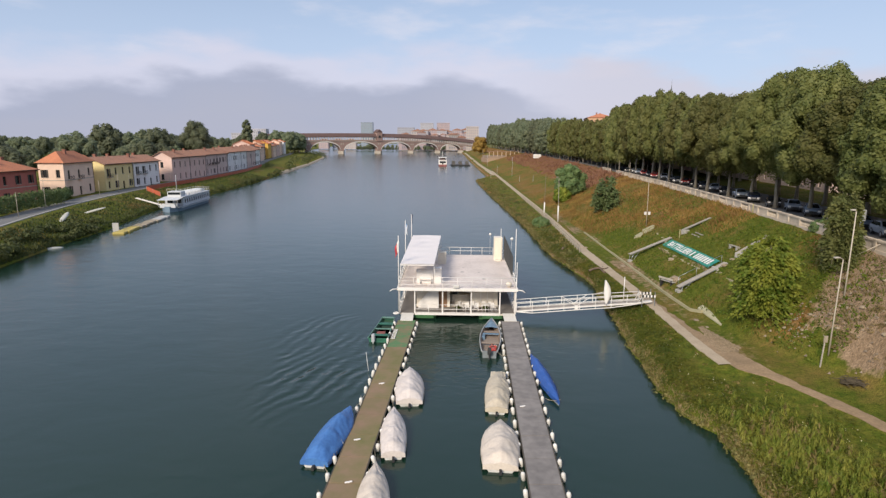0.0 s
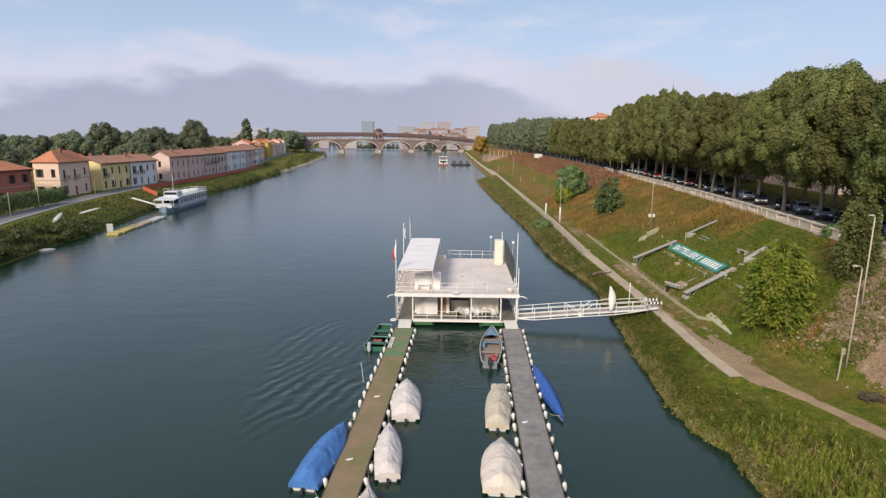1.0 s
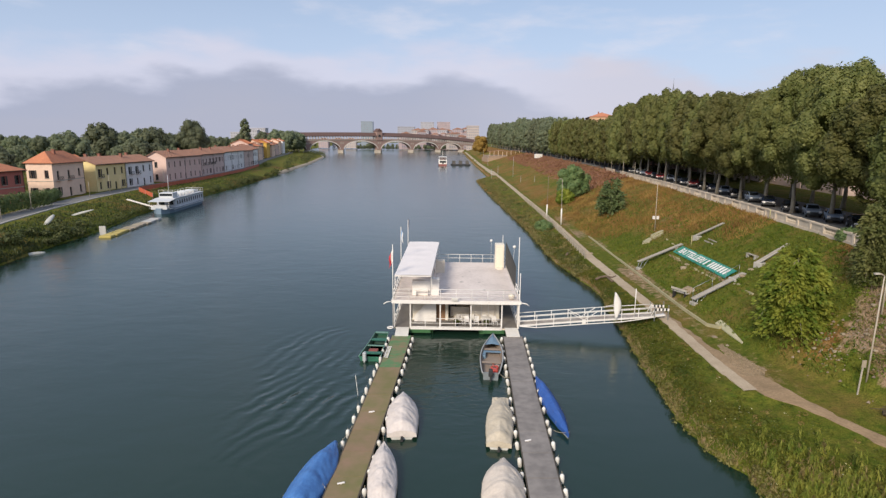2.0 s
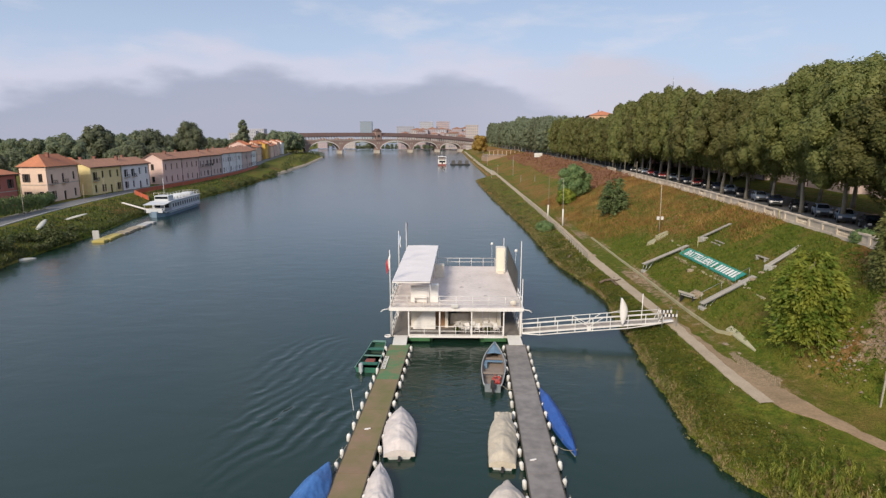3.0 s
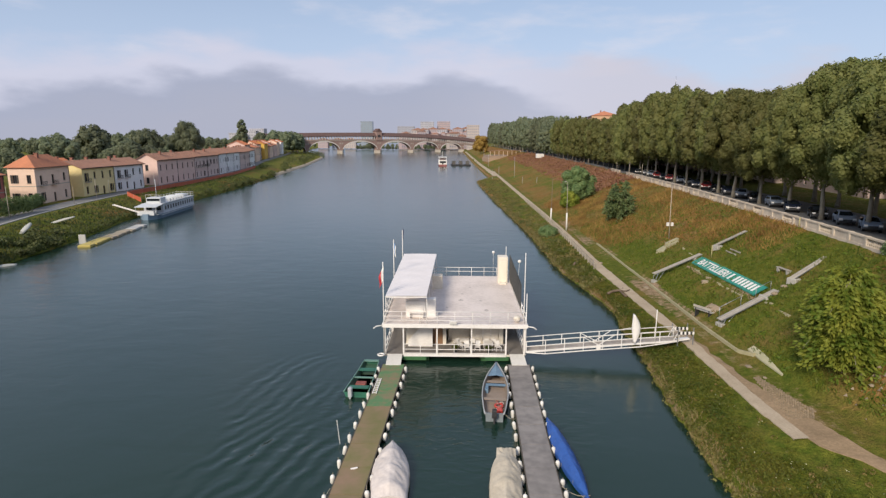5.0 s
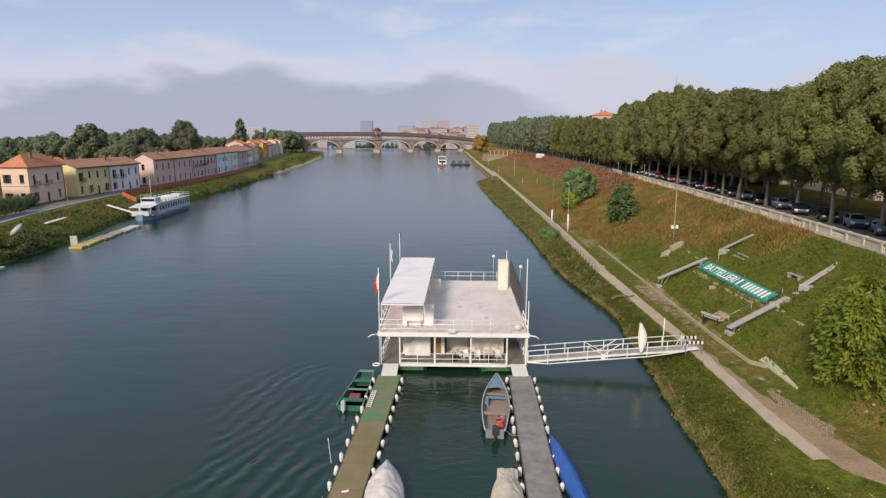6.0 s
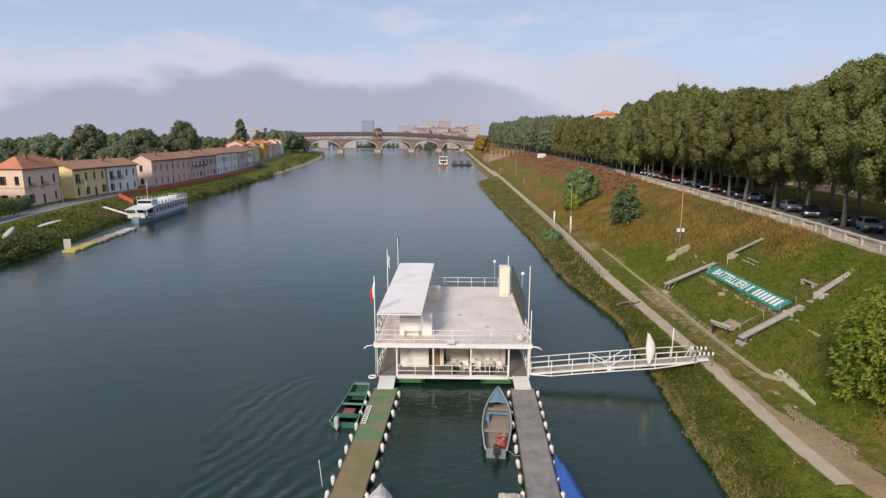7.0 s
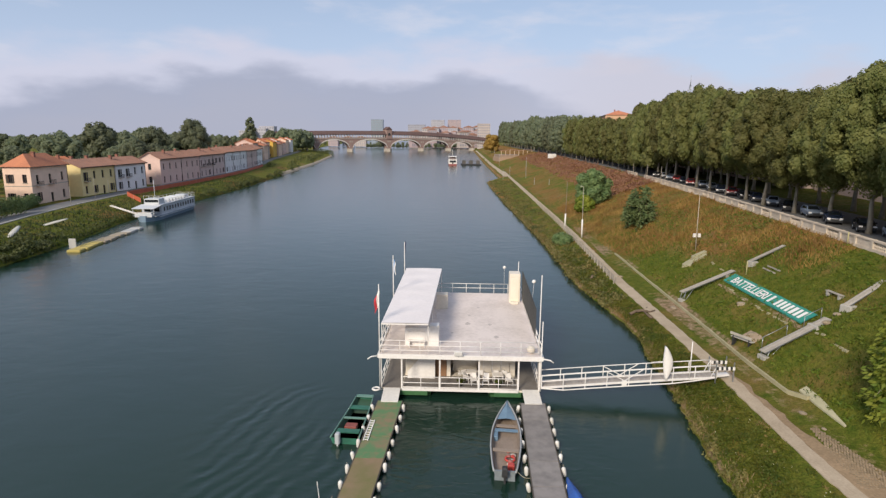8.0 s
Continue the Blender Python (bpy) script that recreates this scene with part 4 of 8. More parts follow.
def fender():
    f = thing("boat_fender", "white plastic fender hung on the dock edge", "fender", group="fenders along the docks")
    rings = []
    for z, r in ((-0.31, 0.03), (-0.28, 0.09), (-0.20, 0.125), (0.0, 0.132), (0.18, 0.125), (0.25, 0.09), (0.28, 0.035)):
        rings.append([(r * math.cos(k * math.pi / 5), r * math.sin(k * math.pi / 5), z) for k in range(10)])
    part("float", Shape().loft(rings, soft=True), mat("fender_vinyl", (0.72, 0.70, 0.66), (0.56, 0.53, 0.47), rough=0.45, fine=4, rnd=0.14), f)
    part("rope", Shape().tube([(0, 0, 0.3), (0.03, 0, 0.42)], 0.015, 5), STRAWROPE, f)
    return f


STRAWROPE = mat("rope", (0.35, 0.30, 0.22), rough=0.95)
dock(-1)
dock(1)
fd = fender()
rng = random.Random(8)
first = True
for side in (-1, 1):
    for e in (-1, 1):
        for i in range(24):
            y = 54.6 - 1.52 * i + rng.uniform(-0.2, 0.2)
            x = dock_x(side, y) + e * (0.93 + 0.15)
            m = pose(x, y, 0.28 + rng.uniform(-0.05, 0.06), rng.uniform(-12, 12), e * rng.uniform(0, 14), rng.uniform(0, 360))
            if first:
                fd.matrix_world = m
                first = False
            else:
                copy_thing(fd, m)
for side, x in ((-1, -5.15), (1, 5.2)):
    rp = Shape().loft([[(-0.62, y, z - 0.05), (0.62, y, z - 0.05), (0.62, y, z), (-0.62, y, z)] for y, z in ((-1.0, 0.50), (0.9, 0.69))])
    solid("boarding_ramp", rp, mat("white_ramp", (0.70, 0.67, 0.61), (0.58, 0.55, 0.50), rough=0.7, fine=5), "white boarding ramp from the dock to the deck", "ramp", x, 56.2, 0, group="boarding ramps")
# small things on the docks
lr = thing("life_ring", "white ring hung at the corner of the clubhouse", "life ring", -6.3, 56.7, 0.75, 20)
part("ring", Shape().tube([(0.26 * math.cos(a), 0.26 * math.sin(a), 0.02) for a in np.linspace(0, 2 * math.pi, 17)], 0.07, 8), WHITE, lr)
part("bracket", Shape().bar((0, 0, -0.05), (0.42, -0.05, -0.12), 0.05, 0.05), STEEL, lr)
ld = thing("ladder", "white slatted ladder lying on the mossy dock", "ladder", -6.0, 51.2, 0.44, -2)
for x in (-0.14, 0.14):
    part("stile", Shape().bar((x, -1.3, 0.03), (x, 1.3, 0.03), 0.05, 0.05), WHITE, ld)
for i in range(9):
    part("rung", Shape().bar((-0.14, -1.2 + 0.3 * i, 0.03), (0.14, -1.2 + 0.3 * i, 0.03), 0.05, 0.04), WHITE, ld)
for x, y in ((-6.0, 40.3), (-6.6, 32.3), (-6.4, 28.0), (3.9, 36.8)):
    cl = Shape().box(-0.2, 0.2, -0.05, 0.05, 0.03, 0.08, 0.015).box(-0.06, 0.06, -0.04, 0.04, 0, 0.03)
    solid("mooring_cleat", cl, WHITE, "white mooring cleat on the dock", "cleat", x, y, 0.43, 20, group="mooring cleats")
pw = thing("mooring_pole", "thin white pole beside the dock", "pole", -7.35, 43.6, -0.6)
part("shaft", Shape().tube([(0, 0, 0), (-0.25, 0.35, 1.8)], [0.022, 0.014], 6), WHITE, pw)
part("blade", Shape().tube([(-0.25, 0.35, 1.8), (-0.28, 0.39, 2.05)], [0.03, 0.015], 6), WHITE, pw)


# ---- boats ----
def hull_half(s, w, fine):
    if fine < 0:  # pointed at both ends
        return w / 2 * (1 - abs(2 * s - 1) ** -fine)
    return w / 2 * (1 - max(0.0, (s - 0.4) / 0.6) ** fine) * (0.86 + 0.14 * min(1.0, s / 0.3))


def covered_boat(name, label, bow, stern, w, cloth, fine=2.6, peak=0.95, blunt=0.0, seed=1, motor=True, rim=0.42, hullcol=None):
    bow, stern = Vector((*bow, 0)), Vector((*stern, 0))
    L = (bow - stern).length
    rz = math.degrees(math.atan2(bow.y - stern.y, bow.x - stern.x)) - 90
    b = thing(name, label, "boat", stern.x, stern.y, 0, rz, group="moored boats")
    hullm = hullcol or mat("boat_hull", (0.62, 0.61, 0.58), (0.45, 0.44, 0.40), rough=0.45)
    ns, rings = 15, []
    for i in range(ns):
        s = i / (ns - 1)
        hw = max(hull_half(s, w, fine), 0.02 + blunt * w / 2)
        lift = 0.18 * s * s
        rings.append([(-hw * 0.55, s * L, -0.25), (hw * 0.55, s * L, -0.25), (hw * 0.97, s * L, rim + lift), (-hw * 0.97, s * L, rim + lift)])
    part("hull", Shape().loft(rings), hullm, b)
    # cloth: stretched from a ridge to the rim over two hoops, with pulled folds and a short straight skirt
    nc, ns = 33, 46
    hoops = [(0.0, 0.30), (0.09, 0.82), (0.36, 1.0), (0.68, 0.88), (0.97, 0.20), (1.0, 0.12)]
    if fine < 0:
        hoops = [(0.0, 0.10), (0.2, 0.85), (0.5, 1.0), (0.8, 0.85), (1.0, 0.10)]
    rings = []
    for i in range(ns):
        s = i / (ns - 1)
        hw = max(hull_half(s, w, fine), 0.03 + blunt * w / 2) * 1.03 + 0.02
        base = rim + 0.18 * s * s
        top = float(np.interp(s, [h[0] for h in hoops], [h[1] for h in hoops])) * (peak - rim)
        near_hoop = min(abs(s - h[0]) for h in hoops[1:-1])
        top -= 0.05 * min(1.0, near_hoop / 0.15)
        row = []
        for k in range(nc):
            u = 2 * k / (nc - 1) - 1
            a = abs(u)
            fold = noise.noise(Vector((s * L * 1.3 + seed * 3, math.copysign(1, u) * 4, seed))) * 0.07
            fine_fold = (0.35 - abs(noise.noise(Vector((s * L * 1.9 + seed + 1.4 * u, u * 2.2, 3.1))))) * 0.22
            if a > 0.84:
                f = (a - 0.84) / 0.16
                x, z = math.copysign(hw * (1.0 + 0.015 * f) + 0.4 * fold * f, u), base - 0.24 * f
                z += 0.03 * f * noise.noise(Vector((s * 8, seed, u * 3)))
            else:
                v = a / 0.84
                x = math.copysign(hw * v, u)
                z = base + top * (1 - v ** 1.5) + (fold + fine_fold) * v * (1.06 - v) * 2.0
                z += 0.06 * (0.3 - abs(noise.noise(Vector((s * 9.0 + 2.0 * u, u * 2.5 + seed, 6.0)))))
                z += 0.05 * max(0.0, 0.55 - s) * math.exp(-(u / 0.06) ** 2) - 0.03 * math.exp(-((s - 0.42 + 0.05 * v * v) / 0.022) ** 2)
            row.append((x, s * L + (-0.05 if i == 0 else 0), z))
        rings.append(row)
    sh = Shape().loft(rings, False, False, True)
    r0 = rings[0]
    n0 = len(r0)
    sh.add(r0, [tuple(range(n0))])
    sh.add(rings[-1], [tuple(range(n0 - 1, -1, -1))])
    part("cover", sh, cloth, b, "creased cloth cover")
    for k in range(4):
        s = 0.18 + 0.2 * k
        hw = hull_half(s, w, fine) * 1.06 + 0.02
        for e in (-1, 1):
            part("lashing", Shape().tube([(e * hw, s * L, rim - 0.15), (e * hw * 0.98, s * L, rim + 0.05)], 0.012, 5), STRAWROPE, b)
    if motor:
        mo = Shape().loft([[(-0.08, -0.32, 0.02), (0.08, -0.32, 0.02), (0.08, -0.05, 0.02), (-0.08, -0.05, 0.02)], [(-0.07, -0.30, 0.24), (0.07, -0.30, 0.24), (0.06, -0.06, 0.26), (-0.06, -0.06, 0.26)]])
        mo.box(-0.035, 0.035, -0.26, -0.12, -0.3, 0.14)
        part("outboard_motor", mo, DARK, b, "dark outboard motor")
    return b


CREAM_C = mat("cream_canvas", (0.64, 0.56, 0.475), (0.51, 0.44, 0.37), rough=0.9, scale=1.2, fine=7, bump=0.25)
WHITE_C = mat("white_canvas", (0.66, 0.59, 0.54), (0.53, 0.47, 0.43), rough=0.9, scale=1.0, fine=6, bump=0.25)
BEIGE_C = mat("beige_canvas", (0.56, 0.485, 0.375), (0.43, 0.37, 0.28), rough=0.9, scale=1.2, fine=7, bump=0.25)
PALE_BLUE_C = mat("faded_blue_tarpaulin", (0.075, 0.205, 0.47), (0.045, 0.135, 0.36), rough=0.5, scale=1.0, fine=6, bump=0.3)
BLUE_C = mat("blue_tarpaulin", (0.034, 0.105, 0.36), (0.024, 0.075, 0.27), rough=0.5, scale=1.0, fine=6, bump=0.3)
covered_boat("covered_boat", "small boat under a white canvas cover by the dock", (-4.08, 43.0), (-3.80, 37.6), 2.0, WHITE_C, 2.4, 1.15, 0.0, 1)
covered_boat("covered_boat", "narrow boat under a white canvas cover by the dock", (-4.75, 36.2), (-4.32, 30.9), 1.5, WHITE_C, 2.3, 1.0, 0.0, 2)
covered_boat("covered_boat", "boat under a cream canvas cover by the mossy dock", (-5.15, 29.6), (-4.80, 24.2), 1.6, CREAM_C, 2.3, 1.0, 0.0, 3)
covered_boat("covered_boat", "blunt boat under a beige canvas cover", (2.75, 42.2), (2.12, 36.5), 1.65, BEIGE_C, 3.5, 1.0, 0.62, 4)
covered_boat("covered_boat", "broad boat under a cream canvas cover", (2.15, 34.5), (1.72, 29.7), 2.15, CREAM_C, 3.0, 1.2, 0.12, 5)
covered_boat("covered_boat", "boat under a bright blue tarpaulin beside the dock", (-7.62, 36.2), (-8.65, 30.0), 1.8, PALE_BLUE_C, 2.7, 1.15, 0.08, 6)
covered_boat("rowing_boat", "slender rowing boat wrapped in blue tarpaulin", (5.86, 46.2), (6.56, 37.9), 0.98, BLUE_C, -2.4, 0.78, 0.0, 7, motor=False, rim=0.34)


def open_boat():
    bow, stern = Vector((3.25, 54.6, 0)), Vector((2.42, 46.6, 0))
    L = (bow - stern).length
    rz = math.degrees(math.atan2(bow.y - stern.y, bow.x - stern.x)) - 90
    b = thing("motorboat", "grey-blue open wooden motorboat tied to the dock", "boat", stern.x, stern.y, 0, rz, group="moored boats")
    gr = mat("grey_boat_paint", (0.22, 0.25, 0.27), (0.15, 0.165, 0.17), rough=0.6, scale=1.5, fine=8)
    bl = mat("blue_boat_paint", (0.16, 0.25, 0.33), (0.12, 0.19, 0.26), rough=0.55, scale=1.5, fine=8)
    tan = mat("tan_boards", (0.30, 0.235, 0.185), (0.22, 0.17, 0.13), rough=0.8, scale=1.0, fine=8)
    w, ns, outer, inner = 1.86, 19, [], []
    for i in range(ns):
        s = i / (ns - 1)
        hw = max(w / 2 * (1 - max(0, (s - 0.45) / 0.55) ** 2.0) * (0.66 + 0.34 * min(1, s / 0.35) ** 0.7), 0.03)
        z = 0.55 + 0.42 * s ** 2.5
        outer.append([(-hw, s * L, z), (-hw * 0.86, s * L, 0.1), (-hw * 0.5, s * L, -0.25), (hw * 0.5, s * L, -0.25), (hw * 0.86, s * L, 0.1), (hw, s * L, z)])
        hi = max(hw - 0.07, 0.012)
        inner.append([(-hi, s * L, z), (-hi * 0.85, s * L, 0.14), (hi * 0.85, s * L, 0.14), (hi, s * L, z)])
    hull = Shape().loft([list(reversed(r)) for r in outer], False, False)
    hull.add([*outer[0]], [(0, 1, 2, 3, 4, 5)])
    part("hull", hull, gr, b, "grey painted hull")
    part("inner_floor", Shape().loft(inner, False, False), tan, b, "tan boarded inside")
    for o in (0, 5):
        part("gunwale", Shape().tube([Vector(r[o]) for r in outer], 0.055, 6), mat("pale_gunwale", (0.36, 0.37, 0.37), (0.28, 0.28, 0.28), rough=0.6), b)
    fd = []
    for i in range(13, ns):
        r = inner[i]
        fd.append([(r[0][0], r[0][1], r[0][2] - 0.02), (0, r[0][1], r[0][2] + 0.08), (r[3][0], r[3][1], r[3][2] - 0.02)])
    part("foredeck", Shape().loft(fd, False, False), bl, b, "blue foredeck")
    for s, m in ((0.30, tan), (0.60, bl), (0.67, tan)):
        i = int(s * (ns - 1))
        r = inner[i]
        part("thwart", Shape().box(r[0][0] + 0.02, r[3][0] - 0.02, s * L - 0.16, s * L + 0.16, 0.46, 0.51), m, b)
    part("side_locker", Shape().box(-0.9, -0.52, 4.0, 4.9, 0.14, 0.46, 0.02), bl, b, "blue side locker")
    part("transom", Shape().box(-0.58, 0.58, -0.02, 0.10, 0.0, 0.6), gr, b)
    part("outboard_motor", Shape().loft([[(x * k, y * k - 0.22, z) for x, y in ((-0.17, -0.22), (0.17, -0.22), (0.17, 0.22), (-0.17, 0.22))] for z, k in ((0.45, 0.9), (0.6, 1.0), (0.92, 0.9), (1.0, 0.5))]).box(-0.06, 0.06, -0.34, -0.16, -0.3, 0.5), DARK, b, "dark outboard motor")
    redm = mat("red_plastic", (0.50, 0.07, 0.05), (0.40, 0.05, 0.04), rough=0.5)
    part("fuel_can", Shape().box(0.15, 0.55, 0.75, 1.15, 0.14, 0.5, 0.05), redm, b, "red fuel can")
    part("life_ring", Shape().tube([(0.28 + 0.28 * math.cos(a), 1.75 + 0.28 * math.sin(a), 0.33) for a in np.linspace(0, 2 * math.pi, 15)], 0.07, 6), redm, b, "red life ring")
    pk = random.Random(12)
    cloths = (redm, mat("pale_cloth", (0.55, 0.50, 0.46), (0.42, 0.38, 0.35), rough=0.9), mat("faded_red_cloth", (0.36, 0.13, 0.11), (0.26, 0.09, 0.08), rough=0.9))
    for k in range(9):
        r = pk.uniform(0.10, 0.19)
        part("bundle", Shape().ball((pk.uniform(0.0, 0.5), 1.1 + 0.17 * k, 0.22 + pk.uniform(0, 0.2)), r, 8, 5, pk.uniform(0.5, 0.9)), cloths[k % 3], b, "red and pale bundle of gear")


open_boat()


def punt():
    b = thing("green_punt", "small green flat-bottomed boat with a red crate", "boat", -7.42, 50.2, 0, -4, group="moored boats")
    gm = mat("green_boat_paint", (0.032, 0.150, 0.095), (0.022, 0.095, 0.062), rough=0.5, scale=1.5, fine=8)
    pale = mat("pale_green_trim", (0.15, 0.27, 0.22), (0.10, 0.20, 0.16), rough=0.6)
    L, o, inn = 5.9, [], []
    for i in range(11):
        s = i / 10
        hw = 0.92 - 0.30 * s
        z = 0.42 + 0.2 * max(0, s - 0.7) * 2
        zb = -0.12 + 0.45 * max(0, s - 0.75) * 2
        o.append([(-hw, s * L, z), (-hw * 0.8, s * L, zb), (hw * 0.8, s * L, zb), (hw, s * L, z)])
        inn.append([(-hw + 0.06, s * L, z), (-hw * 0.8 + 0.06, s * L, zb + 0.12), (hw * 0.8 - 0.06, s * L, zb + 0.12), (hw - 0.06, s * L, z)])
    h = Shape().loft([list(reversed(r)) for r in o], False, False)
    h.add(o[0], [(0, 1, 2, 3)]).add(o[-1], [(3, 2, 1, 0)])
    part("hull", h, gm, b)
    part("inside", Shape().loft(inn, False, False), mat("dark_green_inside", (0.03, 0.11, 0.065), (0.06, 0.07, 0.05), rough=0.7), b)
    for k in (0, 3):
        part("gunwale", Shape().tube([Vector(r[k]) for r in o], 0.05, 6), pale, b, "pale green gunwale")
    part("bow_plate", Shape().box(-0.6, 0.6, L - 0.3, L + 0.05, 0.5, 0.56), pale, b)
    for y0, y1, m in ((4.0, 4.5, gm), (2.6, 2.8, pale), (0.7, 1.2, gm)):
        part("thwart", Shape().box(-0.75, 0.75, y0, y1, 0.36, 0.42), m, b)
    part("crate", Shape().box(-0.45, 0.35, 1.6, 2.2, 0.05, 0.32, 0.03), mat("red_crate", (0.27, 0.075, 0.055), (0.17, 0.05, 0.04), rough=0.6), b, "red crate")
    part("outboard_motor", Shape().box(-0.55, -0.25, -0.35, 0.05, 0.15, 0.85, 0.06).box(-0.45, -0.35, -0.3, -0.1, -0.3, 0.2), mat("grey_motor", (0.45, 0.47, 0.48), rough=0.4), b, "grey outboard motor")


punt()


def rope_between(p, q, sag=0.25):
    p, q = Vector(p), Vector(q)
    pts = [p.lerp(q, k / 8) - Vector((0, 0, sag * math.sin(math.pi * k / 8))) for k in range(9)]
    solid("mooring_rope", Shape().tube(pts, 0.018, 5), STRAWROPE, "thin mooring rope from boat to dock", "rope", group="mooring ropes")


for p, q in (((-7.8, 35.2, 0.6), (-7.0, 38.5, 0.42)), ((-8.2, 30.1, 0.4), (-7.35, 28.5, 0.42)), ((-4.75, 36.1, 0.6), (-5.1, 38.8, 0.42)), ((-5.1, 29.5, 0.6), (-5.55, 32.0, 0.42)), ((3.05, 46.9, 0.55), (3.95, 46.3, 0.42)), ((2.55, 29.8, 0.5), (3.15, 29.0, 0.42)), ((6.7, 38.0, 0.4), (5.35, 38.8, 0.42)), ((5.95, 45.2, 0.4), (5.6, 47.5, 0.42))):
    rope_between(p, q)


# ---- gangway ----
def gangway():
    p, q = Vector((5.95, 57.35, 0.98)), Vector((18.8, 57.6, 1.90))
    L = (q - p).length
    rz = math.degrees(math.atan2(q.y - p.y, q.x - p.x))
    g = thing("gangway", "long white steel gangway from the bank to the clubhouse", "gangway", p.x, p.y, 0, rz)
    k = (q.z - p.z) / L
    w = 0.55

    def at(x, y, z):
        bow = 0.04 * math.sin(math.pi * x / L)
        return (x, y, p.z + k * x + bow + z)

    xs = [L * i / 8 for i in range(9)]
    for y in (-w, w):
        for i in range(8):
            part("side_beam", Shape().bar(at(xs[i], y, 0.02), at(xs[i + 1], y, 0.02), 0.07, 0.15), WHITE, g)
        for i, x in enumerate(xs):
            part("post", Shape().bar(at(x, y, -0.28 if 0 < i < 7 else 0.0), at(x, y, 0.95), 0.06, 0.06), WHITE, g)
        part("lower_chord", Shape().tube([at(xs[0], y, -0.02)] + [at(x, y, -0.28) for x in xs[1:7]] + [at(xs[7], y, -0.16), at(xs[8], y, 0.0)], 0.05, 6), WHITE, g)
        for h in (0.95, 0.5):
            part("handrail", Shape().tube([at(x, y, h) for x in xs], 0.035, 6), WHITE, g)
        m = L * 0.475
        for s in (-1, 1):
            part("brace", Shape().bar(at(m, y, 0.15), at(m + s * L * 0.105, y, 0.95), 0.05, 0.05), WHITE, g)
        part("gusset", Shape().box(m - 0.18, m + 0.18, y - 0.05, y + 0.05, at(m, y, -0.25)[2], at(m, y, 0.16)[2]), WHITE, g)
        part("end_strut", Shape().bar(at(L, y, 0.95), at(L - 0.45, y, 0.05), 0.05, 0.05), WHITE, g)
    tread = mat("gangway_boards", (0.42, 0.37, 0.32), (0.32, 0.28, 0.24), rough=0.85, fine=9, rnd=0.1)
    n = 54
    for i in range(n):
        x0, x1 = L * i / n + 0.01, L * (i + 1) / n - 0.01
        sh = Shape().loft([[(x, y, at(x, 0, z)[2]) for y, z in ((-w + 0.05, 0.0), (w - 0.05, 0.0), (w - 0.05, 0.04), (-w + 0.05, 0.04))] for x in (x0, x1)])
        part("board", sh, tread, g)
    part("keel", Shape().bar(at(L * 0.86, 0, -0.2), (L + 1.1, 0, 1.98), 0.5, 0.10), WHITE, g)
    # striped gate at the landward end
    for i in range(8):
        c = WHITE if i % 2 else DARK
        for y in (-w - 0.05, w + 0.05):
            part("barrier_stripe", Shape().box(L - 0.1 + 0.17 * i, L + 0.07 + 0.17 * i, y - 0.04, y + 0.04, at(L, 0, 0.62)[2], at(L, 0, 0.86)[2]), c, g)
    for x in (L - 0.1, L + 1.2):
        for y in (-w - 0.05, w + 0.05):
            part("barrier_post", Shape().bar((x, y, 1.5), (x, y, 3.1), 0.07, 0.07), STEEL, g)
    # upright white canoe as a sign, and a thin mast
    rings = []
    for i in range(13):
        s = i / 12
        hw = 0.37 * math.sin(math.pi * (0.03 + 0.94 * s)) ** 0.85
        x = L * 0.705 - 0.35 * (s - 0.4) ** 2 * 2 + 0.1
        z = at(L * 0.715, 0, 0.15)[2] + 2.5 * s
        rings.append([(x + hw * math.cos(a), -w - 0.12 + 0.22 * math.sin(a), z) for a in np.linspace(0, 2 * math.pi, 12, endpoint=False)])
    part("upright_canoe", Shape().loft(rings, soft=True), WHITE, g, "white canoe hull standing on end")
    part("canoe_stay", Shape().bar(at(L * 0.66, w, 1.0), at(L * 0.72, -w, 1.5), 0.05, 0.05), WHITE, g)
    part("mast", Shape().tube([at(L * 0.845, -w, 0), at(L * 0.845, -w, 2.9)], 0.04, 6), WHITE, g)


gangway()


